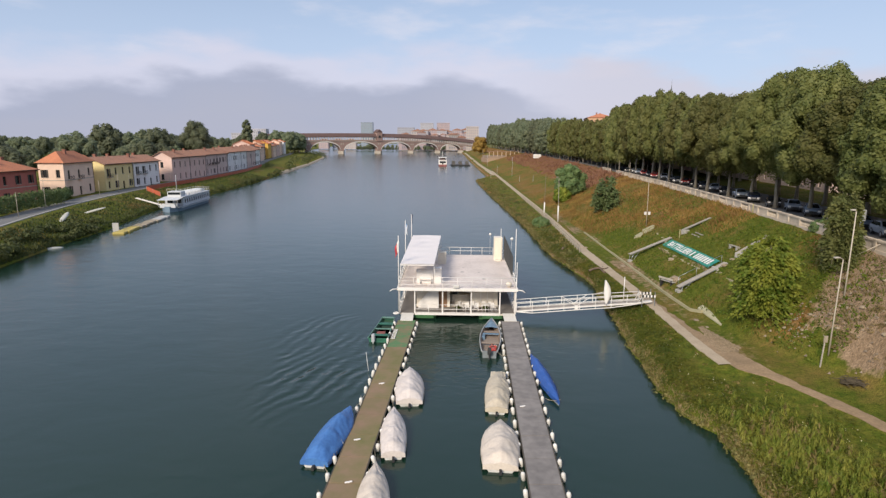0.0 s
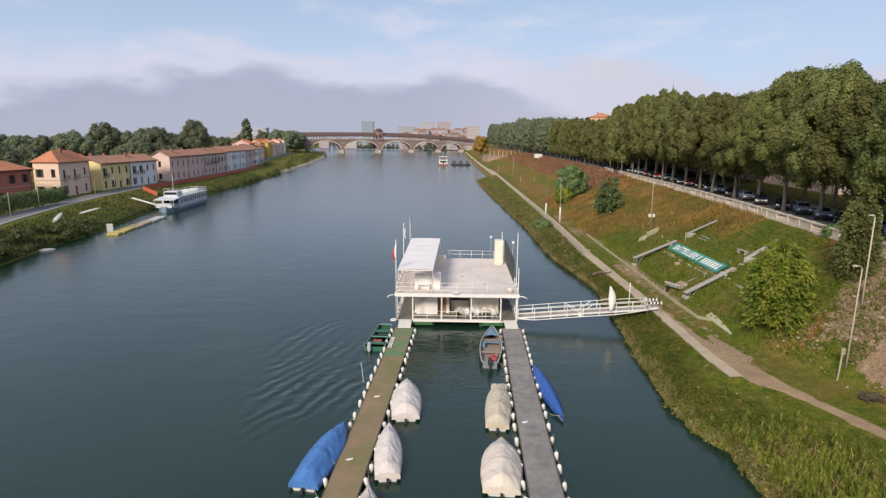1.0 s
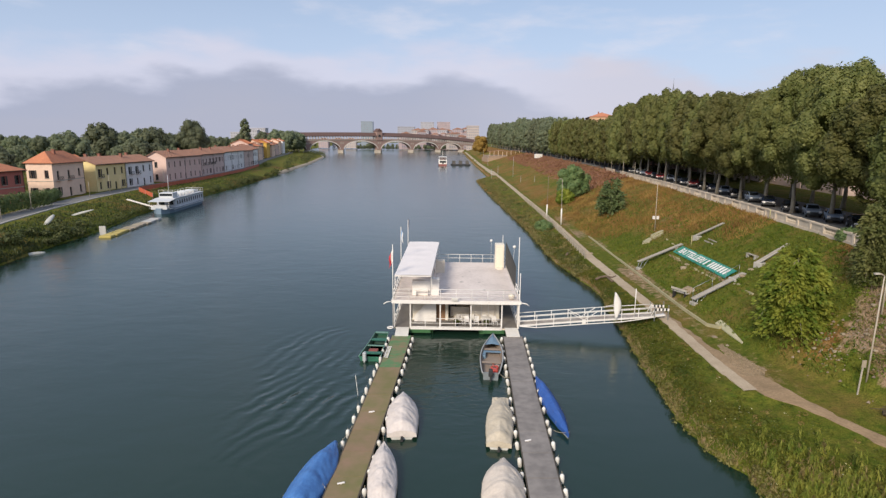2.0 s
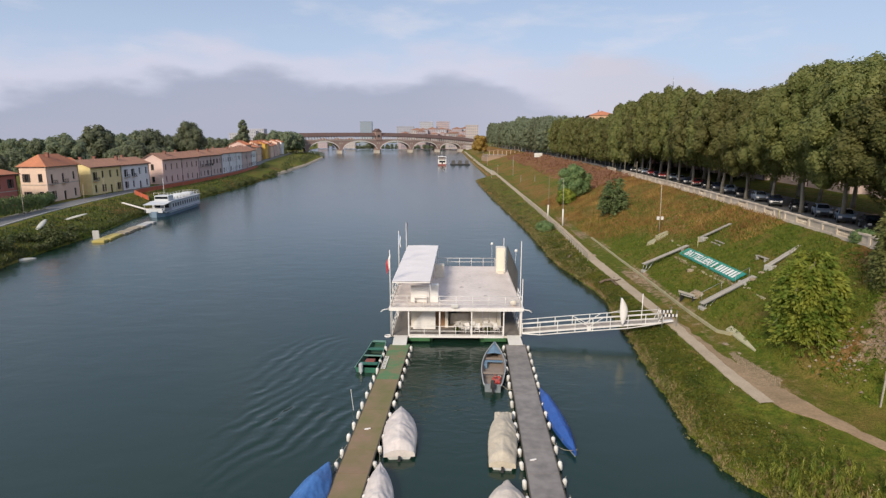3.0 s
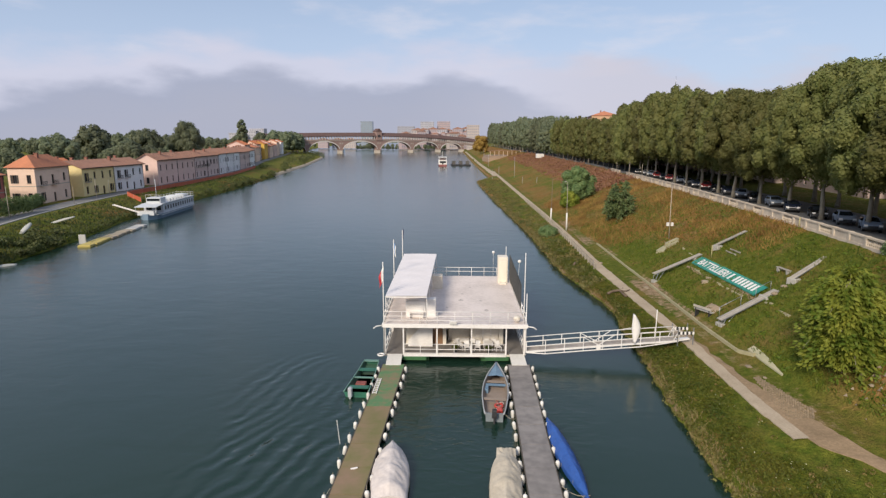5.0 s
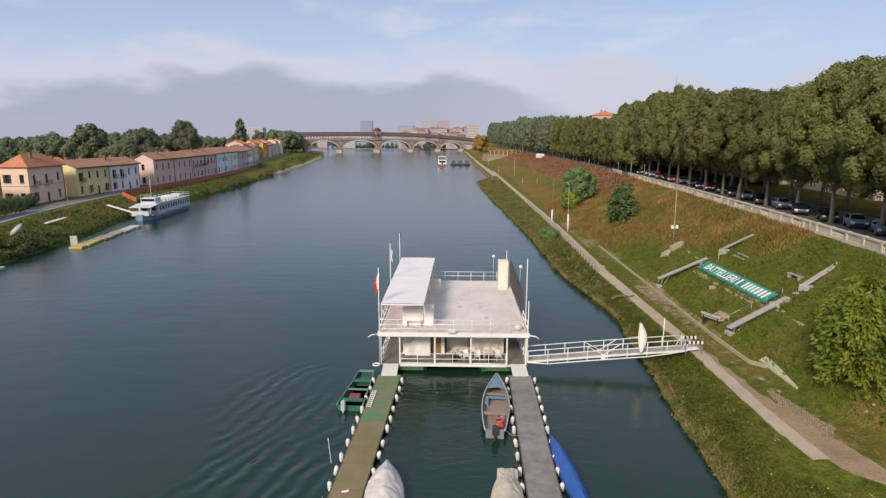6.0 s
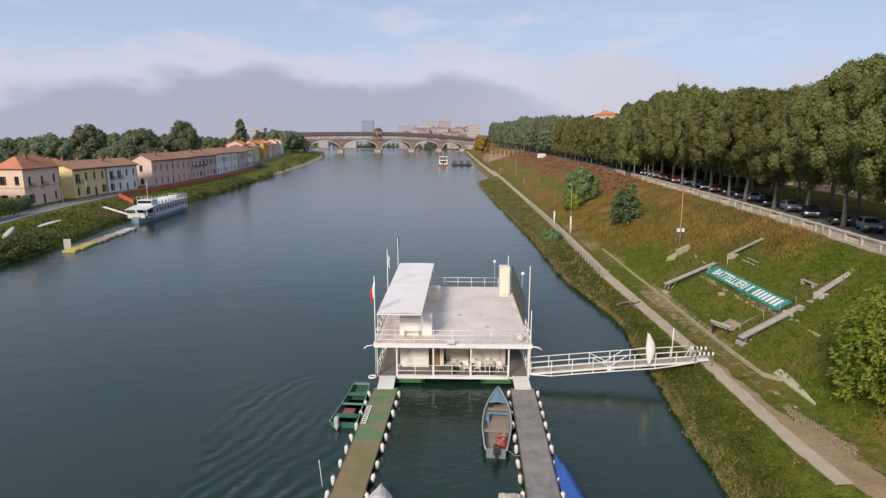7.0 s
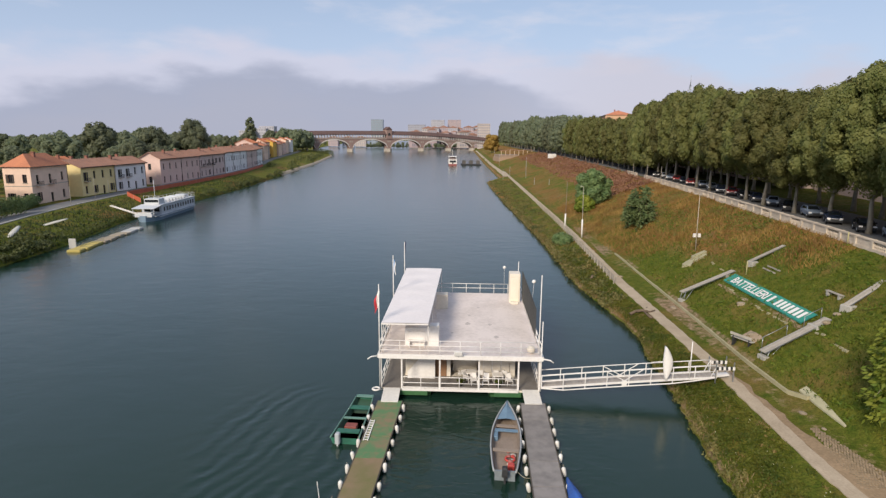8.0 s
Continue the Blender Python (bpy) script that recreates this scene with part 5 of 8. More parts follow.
# ---- trees ----
def crown_quads(seed, cx, cz, rx, rz, blobs, leaves, size, low=-0.9, inner=0.35, fat=(0.16, 0.30), skin=0.6, deep=(0.45, 0.85), jit=0.38):
    """Leaves gathered in clumps over an uneven crown; returns an array of quads."""
    rng = np.random.default_rng(seed)
    C, R = [], []
    while len(C) < blobs:
        d = rng.normal(0, 1, 3)
        d /= np.linalg.norm(d)
        if d[2] < low:
            continue
        k = rng.uniform(*deep) ** 0.5
        lobed = 0.84 + 0.28 * noise.noise(Vector((d[0] * 1.7 + seed, d[1] * 1.7, d[2] * 1.7)))
        C.append([cx + d[0] * rx * k * lobed, d[1] * rx * k * lobed, cz + d[2] * rz * k * lobed])
        R.append(rng.uniform(*fat) * rx)
    C, R = np.array(C), np.array(R)
    idx = rng.integers(0, blobs, leaves)
    n = rng.normal(0, 1, (leaves, 3))
    n /= np.linalg.norm(n, axis=1)[:, None]
    rad = R[idx] * (1 - inner * rng.random(leaves) ** 2.5)
    p = C[idx] + n * rad[:, None]
    # part of the leaves lies in a lobed skin round the crown
    m = int(leaves * skin)
    for i in range(m):
        d = n[i]
        if d[2] < low:
            d[2] = -d[2]
        q = Vector(d)
        r = 0.95 + 0.24 * noise.noise(q * 1.7 + Vector((seed, 0, 0))) + 0.17 * noise.noise(q * 4.0 + Vector((0, seed, 0)))
        r *= 1 - 0.22 * rng.random() ** 2
        p[i] = (cx + d[0] * rx * r, d[1] * rx * r, cz + d[2] * rz * r)
    face = n + rng.normal(0, jit, (leaves, 3))
    face /= np.linalg.norm(face, axis=1)[:, None]
    u = np.cross(face, rng.normal(0, 1, (leaves, 3)))
    u /= np.linalg.norm(u, axis=1)[:, None] + 1e-9
    w = np.cross(face, u)
    s = (size * rng.uniform(0.55, 1.35, leaves))[:, None]
    u, w = u * s, w * s * 0.66
    return np.stack([p - u, p - w + face * s * 0.15, p + u, p + w + face * s * 0.15], 1)


def lobed_crown(seed, cz, rx, rz, lobes, leaves, size, low=-0.75, fat=(0.30, 0.46), jit=0.30, core=(8, 5), reach=(0.50, 0.78), tall=0.88):
    """A broad crown of rounded lobes: leaves lie on the lobes' outer skin over a dense leafy core."""
    rng = np.random.default_rng(seed)
    C, R = [], []
    for i in range(lobes):
        f = (i + 0.5) / lobes
        dz = low + (0.96 - low) * f
        a = i * 2.39996 + rng.uniform(-0.5, 0.5)
        h = math.sqrt(max(0.0, 1 - dz * dz))
        if dz < 0:
            h = 0.55 + 0.45 * h
        k = rng.uniform(*reach) * (1.0 + 0.10 * math.sin(3 * a + seed))
        r = rng.uniform(*fat) * rx * (1.0 - 0.22 * max(dz, 0))
        C.append((math.cos(a) * h * rx * k, math.sin(a) * h * rx * k, cz + dz * rz * rng.uniform(0.70, 0.84)))
        R.append(r)
    for f in (-0.38, 0.0, 0.40):
        C.append((0, 0, cz + f * rz))
        R.append(rx * (0.56 if f else 0.62))
    C, R = np.array(C), np.array(R)
    n = len(R)
    out, need = [], leaves
    share = R ** 2 / (R ** 2).sum()
    while need > 0:
        idx = rng.choice(n, need * 2, p=share)
        d = rng.normal(0, 1, (need * 2, 3))
        d /= np.linalg.norm(d, axis=1)[:, None]
        bump = 1.0 + 0.10 * np.sin(d[:, 0] * 6 + idx) * np.sin(d[:, 1] * 6 + 2 * idx) + rng.normal(0, 0.05, need * 2)
        p = C[idx] + d * (R[idx] * bump)[:, None] * np.array([1.0, 1.0, tall])
        far = np.full(len(p), True)
        for j in range(n):
            far &= (((p - C[j]) / (R[j] * np.array([1.0, 1.0, tall]))) ** 2).sum(1) > 0.72
        p, d = p[far][:need], d[far][:need]
        need -= len(p)
        face = d + rng.normal(0, jit, p.shape)
        face[:, 2] += 0.15
        face /= np.linalg.norm(face, axis=1)[:, None]
        u = np.cross(face, rng.normal(0, 1, p.shape))
        u /= np.linalg.norm(u, axis=1)[:, None] + 1e-9
        w = np.cross(face, u)
        s = (size * rng.uniform(0.6, 1.3, len(p)))[:, None]
        u, w = u * s, w * s * 0.8
        out.append(np.stack([p - u, p - w, p + u, p + w], 1))
    if core:
        Q = []
        for c, r in zip(C, R):
            g = [[c + 0.86 * r * np.array([math.sin(t) * math.cos(q), math.sin(t) * math.sin(q), tall * math.cos(t)]) for q in np.linspace(0, 2 * math.pi, core[0] + 1)] for t in np.linspace(0.15, math.pi - 0.15, core[1] + 1)]
            for i in range(core[1]):
                for j in range(core[0]):
                    Q.append([g[i][j], g[i + 1][j], g[i + 1][j + 1], g[i][j + 1]])
        out.append(np.array(Q))
    return np.concatenate(out)


def trunk_shape(h, r, limbs, top, seed, spread=2.5):
    rng = random.Random(seed)
    sh = Shape()
    pts = [(0.10 * h * 0.2 * math.sin(i * 1.3 + seed) * i / 6, 0.05 * i * math.cos(i + seed), h * i / 6) for i in range(7)]
    sh.tube(pts, [r * (1.25 if i == 0 else 1.0 - 0.09 * i) for i in range(7)], 9)
    for k in range(limbs):
        a = 2 * math.pi * k / limbs + rng.uniform(-0.4, 0.4)
        z0 = h * rng.uniform(0.7, 1.0)
        q = Vector((pts[-1][0] * z0 / h, pts[-1][1] * z0 / h, z0))
        l = []
        for i in range(5):
            f = i / 4
            l.append(q + Vector((math.cos(a) * spread * f ** 0.8, math.sin(a) * spread * f ** 0.8, (top - z0) * f * rng.uniform(0.85, 1.0))))
        sh.tube(l, [r * 0.5 * (1 - 0.8 * i / 4) for i in range(5)], 6)
    return sh


LEAF_PLANE = leaf_mat("plane_tree_leaves", (0.136, 0.156, 0.047), (0.290, 0.278, 0.100), 0.55, 0.6)
LEAF_DEEP = leaf_mat("deep_green_leaves", (0.104, 0.125, 0.037), (0.230, 0.224, 0.074), 0.52, 0.6)
# LEAF_FAR is paler and bluer than the near leaves: distance haze mixed into the colour
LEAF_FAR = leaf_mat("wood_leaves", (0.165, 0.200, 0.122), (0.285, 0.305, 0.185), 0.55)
LEAF_BUSH = leaf_mat("bush_leaves", (0.095, 0.172, 0.022), (0.360, 0.365, 0.060), 0.45, 0.9)
LEAF_DARK = leaf_mat("shrub_leaves", (0.100, 0.160, 0.062), (0.225, 0.275, 0.110), 0.4, 0.9)
LEAF_ORANGE = leaf_mat("autumn_leaves", (0.260, 0.150, 0.035), (0.380, 0.250, 0.070), 0.3)


def tree(name, label, crown_me, trunk_me, group=""):
    t = thing(name, label, "tree", group=group)
    for nm, me in (("trunk", trunk_me), ("crown", crown_me)):
        o = new(nm, me)
        o.parent = t
    return t


plane_near, plane_deep, plane_mid, plane_skirt, plane_far, wood = [], [], [], [], [], []
for v in range(3):
    tm = trunk_shape(5.6, 0.34, 6, 12.5, 20 + v).mesh("trunk", BARK)
    cr = quads("crown", lobed_crown(30 + v, 10.4, 5.4, 7.8, 120, 24000, 0.17, low=(-0.62, -0.90, -0.55)[v], fat=(0.13, 0.25), jit=0.42, core=(6, 4), reach=(0.62, 0.92), tall=1.12), LEAF_PLANE)
    plane_near.append(tree("plane_tree", "tall plane tree with a dense green crown beside the street", cr, tm, "street plane trees"))
    cr = quads("crown", lobed_crown(35 + v, 10.2, 5.6, 8.0, 130, 24000, 0.17, low=(-0.66, -0.62, -0.92)[v], fat=(0.12, 0.24), jit=0.42, core=(6, 4), reach=(0.60, 0.95), tall=1.2), LEAF_DEEP)
    plane_deep.append(tree("plane_tree", "tall dark green plane tree beside the street", cr, tm, "street plane trees"))
    cr = quads("crown", lobed_crown(40 + v, 10.2, 5.4, 7.9, 90, 8000, 0.26, low=-0.66, fat=(0.14, 0.27), jit=0.38, core=(6, 4), reach=(0.60, 0.90), tall=1.1), LEAF_PLANE)
    plane_mid.append(tree("plane_tree", "tall plane tree with a dense green crown beside the street", cr, tm, "street plane trees"))
    cr = quads("crown", lobed_crown(45 + v, 9.6, 5.6, 8.4, 80, 5600, 0.32, low=-0.97, fat=(0.15, 0.28), jit=0.34, core=(6, 4), reach=(0.58, 0.88), tall=1.05), LEAF_PLANE)
    plane_skirt.append(tree("plane_tree", "green plane tree with low boughs along the embankment", cr, tm, "street plane trees"))
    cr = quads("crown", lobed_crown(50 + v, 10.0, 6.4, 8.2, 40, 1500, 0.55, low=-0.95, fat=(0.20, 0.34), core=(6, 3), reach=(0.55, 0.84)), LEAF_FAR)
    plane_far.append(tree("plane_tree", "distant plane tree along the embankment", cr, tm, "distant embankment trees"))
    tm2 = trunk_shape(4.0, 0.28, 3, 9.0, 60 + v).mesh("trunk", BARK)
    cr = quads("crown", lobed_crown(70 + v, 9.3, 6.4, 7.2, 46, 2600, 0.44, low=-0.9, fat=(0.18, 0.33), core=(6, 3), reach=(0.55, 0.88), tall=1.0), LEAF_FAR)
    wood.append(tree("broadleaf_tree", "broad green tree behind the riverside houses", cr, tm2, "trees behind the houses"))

used = set()


def plant(kind, i, x, y, z, s=1.0, rz=0.0, sz=None):
    src = kind[i % 3]
    m = pose(x, y, z, 0, 0, rz)
    if src.name not in used:
        used.add(src.name)
        src.matrix_world = m @ Matrix.Diagonal((s, s, sz or s, 1))
        return src
    o = copy_thing(src, m)
    o.scale = (s, s, sz or s)
    return o


# crown heights over the street, front row and back row
TALL = curve([30, 48, 58, 62, 70, 79, 85, 100, 120, 150, 183, 190, 230, 262, 330, 365, 420, 560, 850], [14.5, 15.2, 15.2, 15.8, 18.1, 18.1, 16.0, 17.2, 18.9, 21.0, 21.4, 16.8, 17.2, 19.2, 20.4, 23.5, 26, 27, 32])
TALL_BACK = curve([30, 74, 88, 96, 101, 105, 118, 137, 158, 203, 236, 244, 330, 400, 500, 850], [14.5, 16.2, 19.6, 19.8, 18.2, 17.4, 18.2, 19.9, 21.7, 23.6, 22.2, 17.9, 18.5, 22, 28, 33])
HT = 17.2
rng = random.Random(4)
y, i = 36.0, 0
while y < 335:
    front = BALUS(y) + 5.2 + rng.uniform(-0.5, 0.5)
    kind = plane_deep if y < 61 else plane_near if y < 104 else plane_mid if y < 168 else plane_skirt
    s = float(TALL(y)) / HT * rng.uniform(0.95, 1.03)
    plant(kind, i, front, y, STREET_Z - 0.1, rng.uniform(0.78, 0.94), rng.uniform(0, 360), s)
    y2 = y + 4 + rng.uniform(-0.8, 0.8)
    s = float(TALL_BACK(y2)) / HT
    plant(plane_skirt if y2 > 168 else plane_mid, i + 1, BALUS(y2) + 14.5 + rng.uniform(-0.5, 0.5), y2, STREET_Z - 0.1, rng.uniform(0.85, 1.05), rng.uniform(0, 360), s * rng.uniform(0.94, 1.0))
    if 130 < y2 < 240:
        plant(plane_skirt, i + 2, BALUS(y2) + 23.0 + rng.uniform(-0.5, 0.5), y2 + 2, STREET_Z - 0.1, rng.uniform(0.85, 1.0), rng.uniform(0, 360), s * rng.uniform(0.85, 0.95))
    i += 1
    y += rng.uniform(7.6, 9.4)
while y < 850:
    for off in (4.0, 15.0):
        plant(plane_far, i, BALUS(y) + off + rng.uniform(-1, 1), y + rng.uniform(-2, 2), STREET_Z - 0.1, rng.uniform(0.95, 1.2), rng.uniform(0, 360), float(TALL(y)) / HT * rng.uniform(0.86, 1.03))
        i += 1
    y += rng.uniform(11, 15)


def spray_quads(seed, r, h, boughs, per, size):
    """Arching boughs with hanging leaves, for an open loose bush."""
    rg = np.random.default_rng(seed)
    out, lines = [], []
    for b in range(boughs):
        a = rg.uniform(0, 2 * math.pi)
        f = rg.random() ** 1.05
        z0 = h * (0.05 + 0.60 * f)
        reach = r * rg.uniform(0.75, 1.1) * (0.82 + 0.62 * f - 0.98 * f ** 2.2)
        rise = h * rg.uniform(0.12, 0.40)
        drop = h * rg.uniform(0.04, 0.17) + 0.10 * h * (1 - f) ** 2
        pts = []
        for k in range(7):
            t = k / 6
            pts.append((math.cos(a) * reach * t, math.sin(a) * reach * t, z0 * (0.25 + 0.75 * min(1, t * 3)) + rise * math.sin(t * 2.2) - drop * t ** 3))
        lines.append(pts)
        P = np.array(pts)
        t = rg.uniform(0.12, 1.0, per) * 5.999
        i = t.astype(int)
        base = P[i] + (P[i + 1] - P[i]) * (t - i)[:, None]
        base = base + rg.normal(0, 0.13, (per, 3))
        d = np.stack([math.cos(a) + rg.normal(0, 0.6, per), math.sin(a) + rg.normal(0, 0.6, per), -0.55 + rg.normal(0, 0.35, per)], 1)
        d /= np.linalg.norm(d, axis=1)[:, None]
        w = np.cross(d, rg.normal(0, 1, (per, 3)))
        w /= np.linalg.norm(w, axis=1)[:, None]
        s = (size * rg.uniform(0.6, 1.3, per))[:, None]
        out.append(np.stack([base, base + d * s * 0.55 - w * s * 0.29, base + d * s * 1.25, base + d * s * 0.55 + w * s * 0.29], 1))
    return np.concatenate(out), lines


def loose_bush(label, x, y, r, h, boughs, per, size, material, seed):
    b = thing("leafy_bush", label, "bush", x, y, ground_z(x, y) - 0.15)
    Q, lines = spray_quads(seed, r, h, boughs, per, size)
    for pts in lines[::7]:
        part("stem", Shape().tube([(0, 0, 0)] + pts[1:], [0.06, 0.05, 0.04, 0.03, 0.022, 0.016, 0.01], 5), BARK, b)
    o = new("foliage", quads("foliage", Q, material))
    o.parent = b


def bush(name, label, x, y, r, h, leaves, size, material, seed, stems=9, sink=0.15, cat="bush", z=None):
    z = ground_z(x, y) - sink if z is None else z
    b = thing(name, label, cat, x, y, z)
    rg = random.Random(seed)
    for k in range(stems):
        a = 2 * math.pi * k / stems + rg.uniform(-0.3, 0.3)
        e = rg.uniform(0.3, 0.75) * r
        part("stem", Shape().tube([(0.08 * math.cos(a), 0.08 * math.sin(a), 0), (e * 0.35 * math.cos(a), e * 0.35 * math.sin(a), h * 0.35), (e * math.cos(a), e * math.sin(a), h * 0.8)], [0.06, 0.045, 0.015], 5), BARK, b)
    o = new("foliage", quads("foliage", lobed_crown(seed, h * 0.52, r, h * 0.50, 22, leaves, size * 0.7, low=-0.95, jit=0.45), material))
    o.parent = b
    return b


loose_bush("large bright yellow-green bush on the bank", 25.75, 47.6, 2.6, 6.9, 240, 130, 0.28, LEAF_BUSH, 101)
loose_bush("dense green shrub below the balustrade", 31.2, 47.2, 1.55, 6.8, 150, 90, 0.24, leaf_mat("streaky_leaves", (0.120, 0.170, 0.050), (0.285, 0.290, 0.105), 0.45, 1.0), 102)
loose_bush("dark green round shrub on the dry slope", 30.4, 113.0, 2.8, 7.0, 90, 50, 0.45, LEAF_DARK, 103)
bush("leafy_bush", "tall green shrub on the dry slope", 31.0, 148.0, 4.0, 8.2, 3500, 0.34, LEAF_DARK, 104)
bush("leafy_bush", "yellowish shrub on the slope", 28.0, 143.0, 2.2, 3.8, 1600, 0.28, LEAF_BUSH, 105)
bush("leafy_bush", "low green shrub at the water's edge", 18.3, 116.0, 1.7, 1.9, 1600, 0.20, LEAF_DARK, 106)
bush("leafy_bush", "small weedy shrub by the balustrade", 35.8, 56.5, 1.1, 1.3, 900, 0.14, LEAF_DARK, 107)

# reddish tangle of dead creepers over the upper part of the far slope
def pick_creeper(rng):
    y = 150 + 270 * rng.random() ** 1.2
    k, b = KERB(y), BALUS(y)
    return k + (b - k) * (0.42 + 0.58 * rng.random() ** 0.7), y, 1.0 + 0.7 * noise.noise(Vector((y * 0.15, 4, 4)))


heap("creeper_hedge", 1300, pick_creeper, 26, 0.20, (0.6, 1.5), (0.8, 1.9), 19, leaf_mat("dead_creeper", (0.165, 0.066, 0.046), (0.285, 0.140, 0.090), 0.2, 0.25), "reddish brown tangle of creepers on the far slope")


# ---- stone balustrade along the street ----
BALM = mat("balustrade_stone", (0.60, 0.51, 0.40), (0.45, 0.37, 0.285), rough=0.95, scale=0.8, fine=6, bump=0.3, rnd=0.08)


def balustrade():
    b = thing("balustrade", "pale stone balustrade along the edge of the street", "balustrade", kind="structure")
    prof = [(0.10, 0.0), (0.10, 0.06), (0.06, 0.11), (0.11, 0.24), (0.115, 0.30), (0.065, 0.46), (0.095, 0.53), (0.095, 0.66)]
    bal = Shape().loft([[(r * math.cos(k * math.pi / 3), r * math.sin(k * math.pi / 3), z) for k in range(6)] for r, z in prof], soft=True).mesh("baluster", BALM)
    pil = Shape().box(-0.19, 0.19, -0.19, 0.19, -0.5, 0.98, 0.02).box(-0.21, 0.21, -0.21, 0.21, 0.98, 1.05, 0.02).mesh("pillar", BALM)
    bays = 0
    y = 22.0
    rest = Shape()
    while y < 178:
        L = 2.75
        p0 = Vector((BALUS(y), y, 0))
        y1 = y + L * 0.99
        p1 = Vector((BALUS(y1), y1, 0))
        if 160 < y < 168:
            y = y1
            continue
        d = (p1 - p0).normalized()
        ang = math.degrees(math.atan2(d.y, d.x))
        o = new("pillar", pil)
        o.parent = b
        o.matrix_basis = pose(p0.x, p0.y, STREET_Z, 0, 0, ang)
        up = Vector((0, 0, STREET_Z))
        part("plinth", Shape().bar(p0 + up + Vector((0, 0, -0.14)), p1 + up + Vector((0, 0, -0.14)), 0.34, 0.72), BALM, b)
        part("cap_rail", Shape().bar(p0 + up + Vector((0, 0, 0.94)), p1 + up + Vector((0, 0, 0.94)), 0.36, 0.16), BALM, b)
        if bays % 3 != 1:
            part("solid_panel", Shape().bar(p0 + up + Vector((0, 0, 0.54)), p1 + up + Vector((0, 0, 0.54)), 0.20, 0.64), BALM, b)
        else:
            for k in range(8):
                q = p0.lerp(p1, (k + 1) / 9)
                if y < 100:
                    o = new("baluster", bal)
                    o.parent = b
                    o.matrix_basis = pose(q.x, q.y, STREET_Z + 0.21)
                else:
                    rest.tube([(q.x, q.y, STREET_Z + 0.22), (q.x, q.y, STREET_Z + 0.5), (q.x, q.y, STREET_Z + 0.86)], [0.09, 0.11, 0.09], 5)
        bays += 1
        y = y1
    part("far_balusters", rest, BALM, b, kind="stuff")


# ---- things on the right-hand bank ----
def gz(x, y):
    return ground_z(x, y)


PLANKM = mat("grey_boards", (0.42, 0.375, 0.315), (0.29, 0.26, 0.215), rough=0.9, scale=1.0, fine=8, bump=0.3, rnd=0.12)


def slide_rack(p, q, w, blocks, legs, rails, label):
    """A sloping boarded boat slide on a block at the upper end and steel legs at the lower end."""
    p, q = Vector(p), Vector(q)
    L = (q.xy - p.xy).length
    r = thing("boat_slide", label, "boat slide", p.x, p.y, 0, math.degrees(math.atan2(q.y - p.y, q.x - p.x)), group="boat slides on the bank")
    k = (q.z - p.z) / L

    def at(x, y, z):
        return (x, y, p.z + k * x + z)

    n = 3
    for i in range(n):
        y0 = -w / 2 + w * i / n
        part("board", Shape().loft([[at(x, yy, zz) for yy, zz in ((y0 + 0.01, 0), (y0 + w / n - 0.01, 0), (y0 + w / n - 0.01, 0.06), (y0 + 0.01, 0.06))] for x in (0, L)]), PLANKM, r)
    for y in (-w / 2, w / 2):
        part("side_rail", Shape().bar(at(0, y, 0.0), at(L, y, 0.0), 0.05, 0.09), STEEL, r)
    cs, sn = (q.x - p.x) / L, (q.y - p.y) / L
    for x in blocks:
        g = gz(p.x + cs * x, p.y + sn * x)
        part("concrete_block", Shape().box(x - 0.4, x + 0.4, -w / 2 - 0.2, w / 2 + 0.2, g - 0.4, max(at(x, 0, -0.1)[2], g + 0.12), 0.06), CONCRETE, r)
    for x in legs:
        g = gz(p.x + cs * x, p.y + sn * x)
        for y in (-w / 2, w / 2):
            part("leg", Shape().tube([at(x, y, 0), (x - 0.25, y, g - 0.2)], 0.035, 6), STEEL, r)
            part("leg", Shape().tube([at(x + 0.9, y, 0), (x - 0.1, y, g - 0.2)], 0.03, 6), STEEL, r)
        part("foot_block", Shape().box(x - 0.42, x + 0.05, -w / 2 - 0.1, w / 2 + 0.1, g - 0.3, g + 0.10, 0.05), CONCRETE, r)
    if rails:
        for x0, x1 in rails:
            for x in (x0, x1):
                part("rail_post", Shape().tube([at(x, w / 2, 0), at(x, w / 2, 0.95)], 0.025, 6), STEEL, r)
            part("handrail", Shape().tube([at(x0, w / 2, 0.95), at(x1, w / 2, 0.95)], 0.025, 6), STEEL, r)


slide_rack((23.67, 76.5, 3.12), (29.6, 77.8, 5.25), 0.62, [5.4], [0.35], [], "grey boarded boat slide on steel legs")
slide_rack((23.5, 59.8, 2.92), (28.75, 60.6, 5.42), 0.72, [4.4], [0.35], [(0.2, 2.2), (3.6, 5.0)], "grey boarded boat slide with a handrail")
slide_rack((31.0, 77.2, 6.45), (35.2, 78.7, 7.9), 0.42, [0.3], [], [], "narrow grey boat slide high on the bank")
slide_rack((30.0, 60.6, 6.52), (33.8, 62.1, 8.15), 0.5, [0.3], [], [], "narrow boat slide beside concrete blocks")


